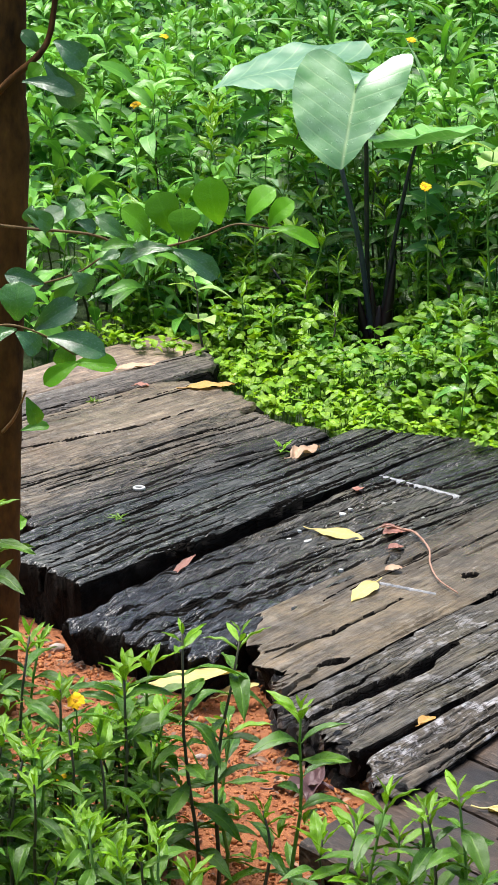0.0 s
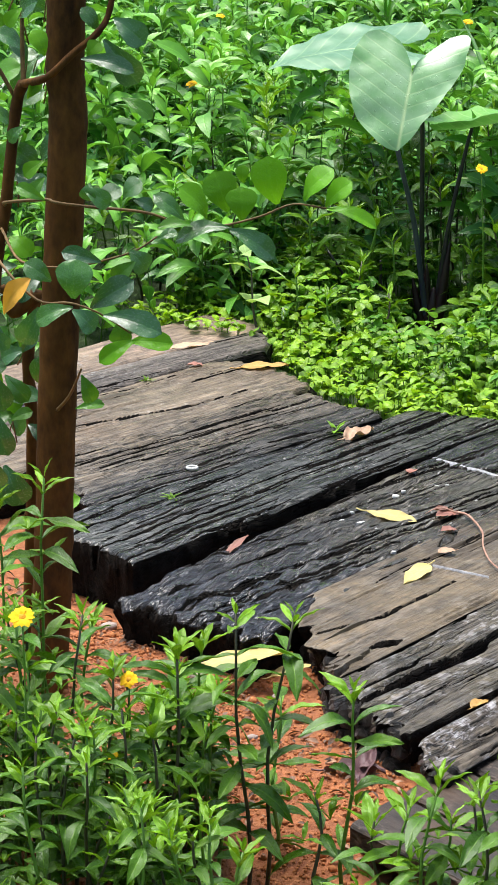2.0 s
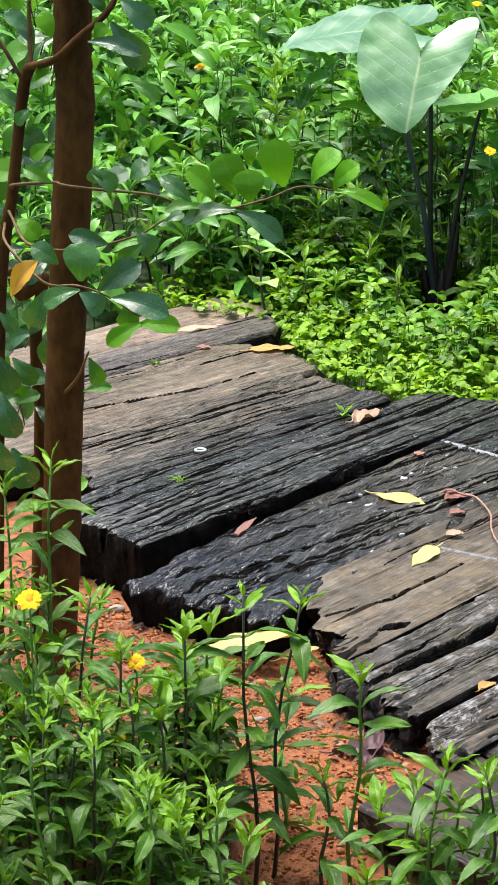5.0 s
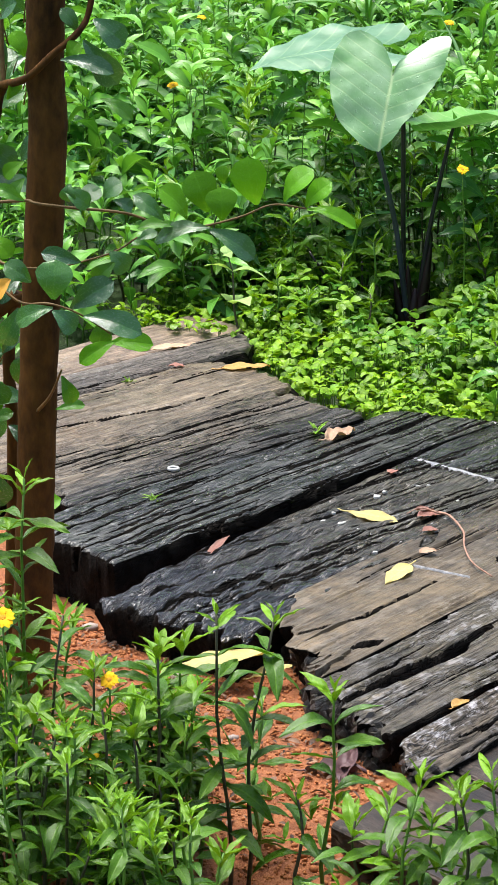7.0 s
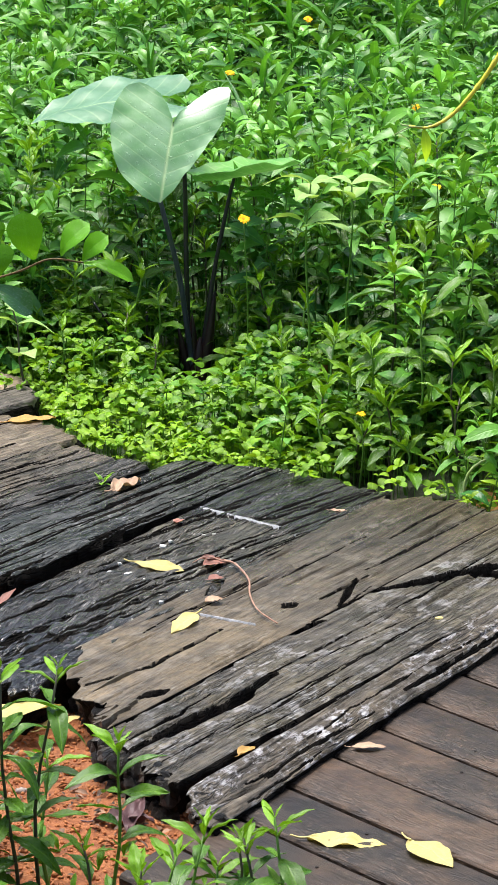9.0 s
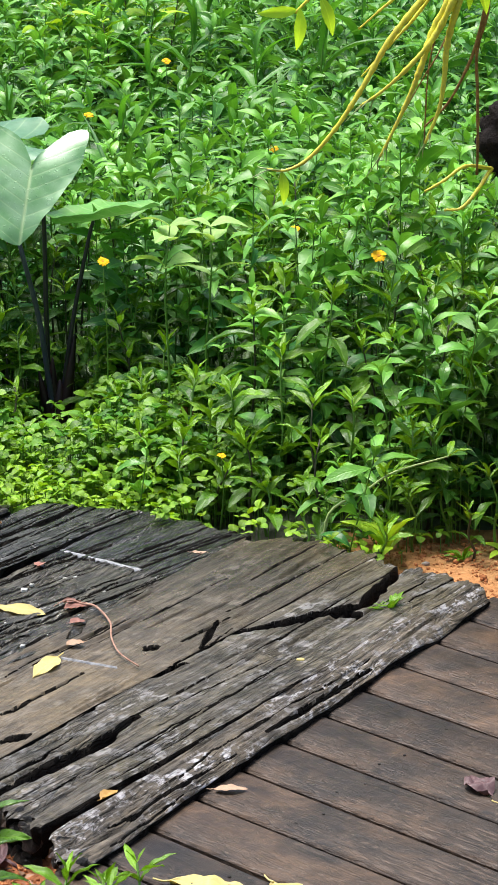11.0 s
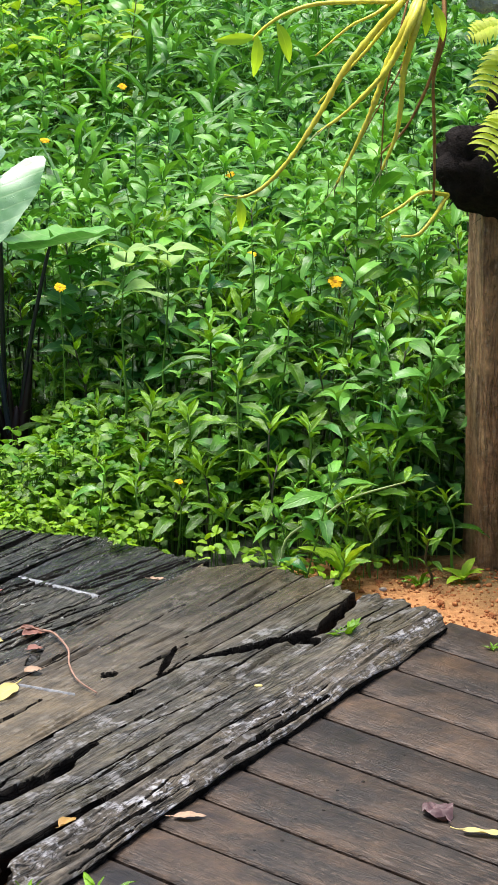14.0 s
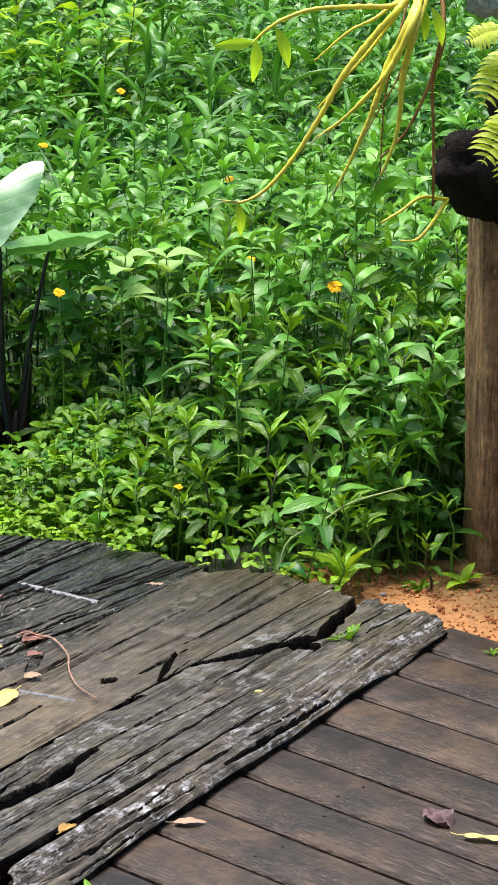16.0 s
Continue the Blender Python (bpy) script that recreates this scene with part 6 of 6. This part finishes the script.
fallen("fallen_leaf", (0.218, 5.4, 0.039), -28, 0.092, YELLOW_LEAF, "yellow fallen leaf with ragged edge on the black sleeper", shape="herb", width=0.62, wave=0.04, seed=2.0, fold=0.02)
fallen("fallen_leaf", (0.303, 5.105, 0.043), -118, 0.092, YELLOW_LEAF, "small yellow fallen leaf on the brown sleeper", shape="broad", width=0.4, wave=0.06, seed=3.0)
fallen("fallen_leaf", (0.194, 5.795, 0.05), 52, 0.088, BROWN_LEAF, "curled pinkish-brown dry leaf on the black sleeper", width=0.45, wave=0.16, seed=4.0, fold=0.35)
fallen("fallen_leaf", (0.012, 6.26, 0.054), 24, 0.1, OCHRE_LEAF, "ochre fallen leaf on the tan sleeper", width=0.5, wave=0.05, seed=5.0)
fallen("fallen_leaf", (0.405, 4.255, 0.003), -14, 0.11, YELLOW_LEAF, "long yellow fallen leaf with wavy edge on the deck", width=0.42, wave=0.08, seed=6.0)
fallen("fallen_leaf", (0.542, 4.23, 0.006), -62, 0.1, YELLOW_LEAF, "pale yellow fallen leaf with torn edge on the deck", width=0.55, wave=0.05, seed=7.0)
fallen("fallen_leaf", (0.5, 4.59, 0.006), 2, 0.05, BROWN_LEAF, "small pale dry leaf on the deck", width=0.5, wave=0.05, seed=8.0)
fallen("fallen_leaf", (0.895, 4.53, 0.006), 105, 0.075, PURPLE_LEAF, "withered purple-grey leaf curled on the deck", shape="lance", width=0.6, wave=0.16, seed=9.0, fold=0.35)
fallen("fallen_leaf", (0.91, 4.485, 0.006), -22, 0.09, YELLOW_LEAF, "cream strip of fallen leaf on the deck", shape="blade", width=0.22, wave=0.06, seed=10.0)
fallen("fallen_leaf", (-0.055, 4.752, 0.004), 9, 0.14, YELLOW_LEAF, "greenish-yellow fallen leaf lying against the sleeper ends", shape="broad", width=0.5, wave=0.05, seed=11.0, tip=8)
fallen("fallen_leaf", (0.05, 4.745, -0.012), 30, 0.07, YELLOW_LEAF, "greenish-yellow fallen leaf lying against the sleeper ends", width=0.5, wave=0.05, seed=12.0, tip=8)
fallen("fallen_leaf", (0.165, 4.36, -0.025), 75, 0.1, PURPLE_LEAF, "withered purple-grey leaf on the orange soil", width=0.3, wave=0.1, seed=13.0, tip=12, fold=0.6)
fallen("fallen_leaf", (0.12, 4.42, -0.03), -20, 0.09, PURPLE_LEAF, "withered purple-grey leaf on the orange soil", width=0.3, wave=0.2, seed=14.0, tip=10, fold=0.6)
fallen("fallen_leaf", (0.165, 4.18, -0.05), 60, 0.035, YELLOW_LEAF, "tiny cream leaf on the orange soil", width=0.6, wave=0.05, seed=15.0, tip=15)
fallen("fallen_leaf", (-0.26, 5.2, -0.02), 60, 0.06, BROWN_LEAF, "pinkish dry leaf on the orange soil", shape="round", width=0.7, wave=0.05, seed=16.0, tip=30)
fallen("fallen_leaf", (-0.02, 5.19, 0.03), 45, 0.06, RED_SCRAP, "rusty dry leaf stuck between two sleepers", width=0.3, wave=0.05, seed=17.0, tip=25)
fallen("fallen_leaf", (-0.13, 6.4, 0.054), 35, 0.12, BROWN_LEAF, "pinkish dry leaf on the narrow sleeper", width=0.3, wave=0.05, seed=18.0)
for x, y, z, turn, size, seed in ((0.335, 5.29, 0.04, 20, 0.028, 1.0), (0.30, 5.62, 0.039, 70, 0.024, 2.0), (-0.09, 6.28, 0.054, 10, 0.03, 3.0), (0.37, 5.38, 0.04, 190, 0.04, 4.0), (0.35, 5.18, 0.043, 200, 0.03, 7.0)):
    fallen("fallen_leaf", (x, y, z), turn, size, BROWN_LEAF if seed > 5 else RED_SCRAP, "small reddish dry leaf scrap on a sleeper", shape="round", width=0.8, wave=0.1, seed=seed, fold=0.25)


fallen("fallen_leaf", (0.33, 4.505, 0.03), 55, 0.045, OCHRE_LEAF, "orange-brown chip of dry leaf wedged between two timbers", width=0.5, wave=0.08, seed=21.0, fold=0.3)
fallen("fallen_leaf", (0.575, 5.68, 0.037), -10, 0.032, BROWN_LEAF, "pale dry scrap on the black sleeper", width=0.4, wave=0.1, seed=22.0)
fallen("fallen_leaf", (0.36, 5.39, 0.043), 160, 0.035, RED_SCRAP, "small reddish dry leaf scrap on a sleeper", shape="herb", width=0.6, wave=0.15, seed=23.0, fold=0.3)


def lying_twig():
    pts = [(0.368, 5.385, 0.042), (0.384, 5.352, 0.046), (0.4, 5.272, 0.045), (0.396, 5.187, 0.046), (0.404, 5.112, 0.044), (0.429, 5.051, 0.042)]
    at = Vector(pts[0])
    twig = thing("twig", at, "thin reddish-brown dry twig lying across the sleepers", "twig")
    piece("stick", tube("stick", [Vector(p) - at for p in pts], 0.0021, 0.0011, 6, 6, 0.4, 2.0, 0.3), TWIG_PINK, twig)
    piece("side_shoot", tube("side_shoot", [(0.0, -0.02, 0.004), (-0.03, 0.0, 0.008), (-0.055, -0.02, 0.004)], 0.0016, 0.0008, 4, 5, 0.4), TWIG_PINK, twig)


lying_twig()


def pale_line(parent, a, b, top, width, seed):
    """A worn saw cut across a sleeper, its pale colour partly a painted water glint."""
    a, b = Vector((*a, top)), Vector((*b, top))
    d = b - a
    side = Vector((-d.y, d.x, 0)).normalized()
    v, f, n = [], [], 40
    for i in range(n + 1):
        t = i / n
        w = width * (0.75 + 0.8 * noise.noise((t * 9, seed, 0.0)) + 0.5 * noise.noise((t * 30, seed, 3.0)))
        w = max(0.0006, w)
        p = a + d * t + side * 0.002 * noise.noise((t * 6, seed, 9.0))
        v += [p - side * w - Vector((0, 0, 0.012)), p - side * w * 0.7, p + side * w * 0.7, p + side * w - Vector((0, 0, 0.012))]
    for i in range(n):
        for k in range(3):
            f.append((i * 4 + k, i * 4 + k + 1, i * 4 + k + 5, i * 4 + k + 4))
    piece("saw_cut", mesh_of("saw_cut", v, f), PALE_GROOVE, parent, parent.matrix_basis.inverted(), "pale worn saw cut with painted water glint")


pale_line(SAWN, (0.348, 5.719), (0.478, 5.585), 0.0375, 0.006, 1.0)
pale_line(BROWN, (0.31, 5.115), (0.395, 5.055), 0.041, 0.0009, 2.0)


def splinters(parent, a, b, top, count, material, seed):
    """Frayed strips of wood standing along a broken end from a to b."""
    rnd = random.Random(seed)
    back = parent.matrix_basis.inverted()
    for _ in range(count):
        p = Vector((*a, 0)).lerp(Vector((*b, 0)), rnd.random())
        long, wide, high = rnd.uniform(0.05, 0.13), rnd.uniform(0.004, 0.011), rnd.uniform(0.003, 0.008)
        v, f = [], []
        for i in range(6):
            t = i / 5
            w, h = wide * (0.25 + 0.75 * math.sin(0.6 + 2.1 * t)), high * (0.3 + 0.7 * math.sin(0.5 + 2.2 * t))
            y = 0.004 * noise.noise((t * 3, seed, p.x * 50))
            v += [(t * long, y - w, -0.01), (t * long, y - w * 0.5, h), (t * long, y + w * 0.6, h * rnd.uniform(0.6, 1.0)), (t * long, y + w, -0.01)]
        for i in range(5):
            for k in range(3):
                f.append((i * 4 + k, i * 4 + 4 + k, i * 4 + 5 + k, i * 4 + 1 + k))
        f += [(0, 1, 2, 3), (23, 22, 21, 20)]
        start = p - Vector((0.6, 0.8, 0)) * rnd.uniform(0.0, 0.03)
        m = Matrix.Translation((start.x, start.y, top - rnd.uniform(0.0, 0.012))) @ pose(0, 0, 0, 0, rnd.uniform(-4, 5), 53 + rnd.uniform(-6, 6))
        piece("splinter", mesh_of("splinter", v, f, smooth=False), material, parent, back @ m)


splinters(BROWN, (0.15, 4.645), (0.1, 4.93), 0.036, 16, BROWN_WOOD, 1)
splinters(SPLIT, (0.232, 4.42), (0.14, 4.57), 0.03, 14, GREY_WOOD, 2)
splinters(STRIP, (0.288, 4.3), (0.262, 4.385), 0.026, 8, WORN_WOOD, 3)


def charred_end(parent, a, b, top, count, seed):
    """Black knobs of rotten wood crowding a broken end from a to b."""
    rnd = random.Random(seed)
    back = parent.matrix_basis.inverted()
    bm = bmesh.new()
    for q in bmesh.ops.create_icosphere(bm, subdivisions=2, radius=1.0)["verts"]:
        q.co *= 1 + 0.35 * noise.noise(q.co * 1.7) + 0.15 * noise.noise(q.co * 4)
    lump = bpy.data.meshes.new("rotten_lump")
    bm.to_mesh(lump)
    bm.free()
    for _ in range(count):
        p = Vector((*a, 0)).lerp(Vector((*b, 0)), rnd.random())
        r = rnd.uniform(0.006, 0.014)
        low = rnd.random() ** 0.7
        m = Matrix.Translation((p.x - 0.012 * rnd.random() + 0.006, p.y - 0.016 * rnd.random() + 0.008, top - 0.006 - 0.07 * low)) @ pose(0, 0, 0, rnd.uniform(0, 180), rnd.uniform(0, 180), rnd.uniform(0, 180)) @ Matrix.Diagonal((r * 1.4, r, r * 0.9, 1))
        piece("rotten_lump", lump, CHAR_LUMP, parent, back @ m)


charred_end(SPLIT, (0.233, 4.41), (0.135, 4.58), 0.034, 46, 11)
charred_end(STRIP, (0.287, 4.295), (0.262, 4.385), 0.026, 26, 12)
charred_end(BROWN, (0.15, 4.64), (0.1, 4.93), 0.03, 44, 13)


def sprig(x, y, z, size, label, seed, shape=None):
    """A small weed rooted in a crack of a sleeper."""
    rnd = random.Random(seed)
    weed = thing("weed", (x, y, z), label, "weed", "weeds in the cracks")
    for k in range(7):
        piece("leaf", shape or NEAR_LEAVES[5], HERB_LEAF_NEAR, weed, leaf_pose((0, 0, 0), k * 0.9 + rnd.uniform(-0.3, 0.3), rnd.uniform(0.2, 1.1), size * rnd.uniform(0.6, 1.1)))


sprig(0.178, 5.84, 0.046, 0.035, "tiny green weed growing from a sleeper crack", 1)
sprig(0.875, 5.335, 0.02, 0.05, "small light-green weed growing from a long crack", 2)
sprig(0.88, 5.34, 0.03, 0.03, "small light-green weed growing from a long crack", 5)
sprig(-0.165, 6.19, 0.04, 0.025, "tiny green weed growing from a sleeper crack", 3)
sprig(-0.1, 5.4, 0.05, 0.018, "tiny green weed growing from a sleeper crack", 4)
sprig(0.93, 5.71, 0.02, 0.12, "fresh green rosette weed at the end of a sleeper", 8, BROAD_YOUNG)
sprig(1.075, 5.76, -0.02, 0.06, "small green weed in the orange soil", 9)
sprig(1.16, 5.79, -0.02, 0.05, "small green weed in the orange soil", 10, BROAD_YOUNG)
sprig(1.12, 5.32, 0.0, 0.02, "tiny green weed beside the sleeper end", 6)
sprig(0.17, 4.3, -0.04, 0.03, "tiny green weed on the orange soil", 7)


def flakes():
    """Pale flecks in place of white wet reflections, and a shell ring, on the dark timbers."""
    rnd = random.Random(91)
    for x, y, r in ((0.285, 5.522, 0.0039), (0.27, 5.494, 0.0062), (0.309, 5.631, 0.0027), (0.205, 5.346, 0.0054), (0.193, 5.403, 0.0035), (0.405, 5.468, 0.0031), (0.231, 5.312, 0.0031), (0.161, 5.381, 0.0023), (0.212, 5.279, 0.0039), (0.464, 5.693, 0.0023), (0.343, 5.552, 0.0035), (0.252, 5.192, 0.0047), (0.295, 5.245, 0.0035), (0.498, 5.538, 0.0023), (0.361, 5.557, 0.0031), (0.174, 5.358, 0.0031)):
        n, v = 9, []
        for k in range(n):
            a = 6.283 * k / n
            q = r * rnd.uniform(0.5, 1.15)
            v.append((q * 1.5 * math.cos(a), q * math.sin(a), 0.0012 + 0.0006 * rnd.random()))
        v += [(p[0] * 1.06, p[1] * 1.06, -0.002) for p in v]
        f = [tuple(range(n))] + [(k, n + k, n + (k + 1) % n, (k + 1) % n) for k in range(n)]
        tagged(piece("flake", mesh_of("flake", v, f, smooth=False), GLINT_AND_SHELL, m=Matrix.Translation((x, y, 0.0355)) @ pose(0, 0, 0, 0, 0, rnd.uniform(-60, 60))), "pale fleck standing in for a wet reflection on the black sleeper", "flake", "pale flakes on the sleeper")
    v, f = [], []
    for i in range(18):
        for k in range(8):
            a, b = 6.283 * i / 18, 6.283 * k / 8
            r = 0.0085 + 0.0028 * math.cos(b)
            v.append((r * math.cos(a), r * math.sin(a), 0.003 + 0.0028 * math.sin(b)))
    f = [(i * 8 + k, (i + 1) % 18 * 8 + k, (i + 1) % 18 * 8 + (k + 1) % 8, i * 8 + (k + 1) % 8) for i in range(18) for k in range(8)]
    tagged(piece("shell_ring", mesh_of("shell_ring", v, f), GLINT_AND_SHELL, m=Matrix.Translation((-0.075, 5.584, 0.056))), "small pale ring-shaped shell on the sleeper", "shell")
    bm = bmesh.new()
    bmesh.ops.create_icosphere(bm, subdivisions=2, radius=1.0)
    for q in bm.verts:
        q.co = Vector((q.co.x * 0.007, q.co.y * 0.005, q.co.z * 0.003)) * (1 + 0.2 * noise.noise(q.co * 2))
    me = bpy.data.meshes.new("seed")
    bm.to_mesh(me)
    bm.free()
    tagged(piece("seed", me, YELLOW_LEAF, m=Matrix.Translation((0.69, 5.076, 0.035))), "small cream seed on the grey sleeper", "seed")


flakes()
sprig(-0.106, 5.412, 0.055, 0.022, "tiny green weed growing from a sleeper crack", 14)


def clay_stub():
    x, y = 0.642, 6.5
    z = ground_height(x, y)
    v, f, n = [], [], 14
    prof = [(0.014, 0.0), (0.0165, 0.05), (0.018, 0.1), (0.0185, 0.118), (0.0150, 0.118), (0.014, 0.09)]
    for r, h in prof:
        for k in range(n):
            w = 6.283 * k / n
            v.append((r * math.cos(w), r * math.sin(w), h + 0.004 * noise.noise((w, h * 9, 1.0))))
    for i in range(len(prof) - 1):
        for k in range(n):
            f.append((i * n + k, i * n + (k + 1) % n, (i + 1) * n + (k + 1) % n, (i + 1) * n + k))
    f.append(tuple(range((len(prof) - 1) * n, len(prof) * n)))
    tagged(piece("clay_pipe", mesh_of("clay_pipe", v, f), CLAY, m=Matrix.Translation((x, y, z - 0.01))), "short brown clay pipe among the ground cover", "pipe")


clay_stub()


def make_crumbs():
    rnd = random.Random(71)
    bm = bmesh.new()
    bmesh.ops.create_icosphere(bm, subdivisions=1, radius=1.0)
    ico_v = [v.co.copy() for v in bm.verts]
    ico_f = [tuple(v.index for v in f.verts) for f in bm.faces]
    bm.free()
    verts, faces = [], []
    for _ in range(10500):
        if rnd.random() < 0.88:
            x, y = rnd.uniform(-0.36, 0.33), rnd.uniform(4.0, 5.05)
        else:
            x, y = rnd.uniform(0.93, 1.3), rnd.uniform(5.45, 5.9)
        u, v = along_across(x, y)
        if deck_across(x, y) < 4.08 and v < 2.42 or (u > 3.92 and v > 2.42 and y < 5.0 and x > 0.05):
            continue
        r = rnd.uniform(0.001, 0.0036) * (2.2 if rnd.random() < 0.06 else 1.0)
        z = ground_height(x, y) + r * 0.3
        c, s = len(verts), rnd.uniform(0, 99)
        for q in ico_v:
            k = r * (1 + 0.5 * noise.noise(q * 1.4 + Vector((s, 0, 0))))
            verts.append((x + q.x * k, y + q.y * k, z + q.z * k * 0.8))
        faces += [tuple(i + c for i in g) for g in ico_f]
    tagged(piece("soil_crumbs", mesh_of("soil_crumbs", verts, faces), CLOD), "loose orange crumbs of soil", "soil", kind="stuff")
    pebble = mesh_of("pebble", [(q.x * (1 + 0.2 * noise.noise(q)), q.y, q.z * 0.7) for q in ico_v], ico_f)
    for x, y, r in ((-0.2, 5.02, 0.012), (-0.1, 4.95, 0.01), (-0.14, 5.06, 0.009), (0.02, 4.55, 0.008), (-0.06, 4.8, 0.014), (0.06, 4.72, 0.01), (-0.28, 5.05, 0.016), (-0.05, 4.98, 0.012), (1.0, 5.72, 0.007)):
        tagged(piece("pebble", pebble, STONE, m=Matrix.Translation((x, y, ground_height(x, y) + r * 0.3)) @ pose(0, 0, 0, 0, 0, x * 900) @ Matrix.Diagonal((r * 1.3, r, r, 1))), "small pale pebble half sunk in orange soil", "pebble", "pebbles on the soil")



def make_litter():
    """Scraps of dead leaf on the soil along the sleepers' ends."""
    rnd = random.Random(81)
    shapes = [leaf_arrays("lance", rnd.uniform(0.15, 0.5), rnd.uniform(-0.1, 0.3), rnd.uniform(0.0, 0.7), rnd.uniform(-0.5, 0.5)) for _ in range(6)]
    v, f, tint, across, along = [], [], [], [], []
    for _ in range(480):
        t = rnd.random()
        x, y = 0.26 - 0.62 * t, 4.33 + 0.95 * t
        off = rnd.random() ** 2 * 0.26
        x, y = x - off * 0.55 + rnd.uniform(-0.03, 0.03), y - off * 0.8 + rnd.uniform(-0.03, 0.03)
        if deck_across(x, y) < 4.1 and along_across(x, y)[1] < 2.44 and deck_across(x, y) > 2.5:
            continue
        a, fs, ac, al = rnd.choice(shapes)
        m = np.array(leaf_pose((x, y, ground_height(x, y) + 0.004), rnd.uniform(0, 6.28), rnd.uniform(-0.15, 0.4), rnd.uniform(0.006, 0.024), rnd.uniform(-0.6, 0.6)))
        c = sum(len(q) for q in v)
        v.append(a @ m[:3, :3].T + m[:3, 3])
        f += [tuple(i + c for i in q) for q in fs]
        tint += [rnd.random()] * len(a)
        across += list(ac)
        along += list(al)
    me = mesh_of("leaf_litter", np.concatenate(v), f, tint=tint, across=across, along=along)
    tagged(piece("leaf_litter", me, LITTER), "scattered dark brown dead leaf scraps on soil", "leaf litter", kind="stuff")


make_crumbs()
make_litter()
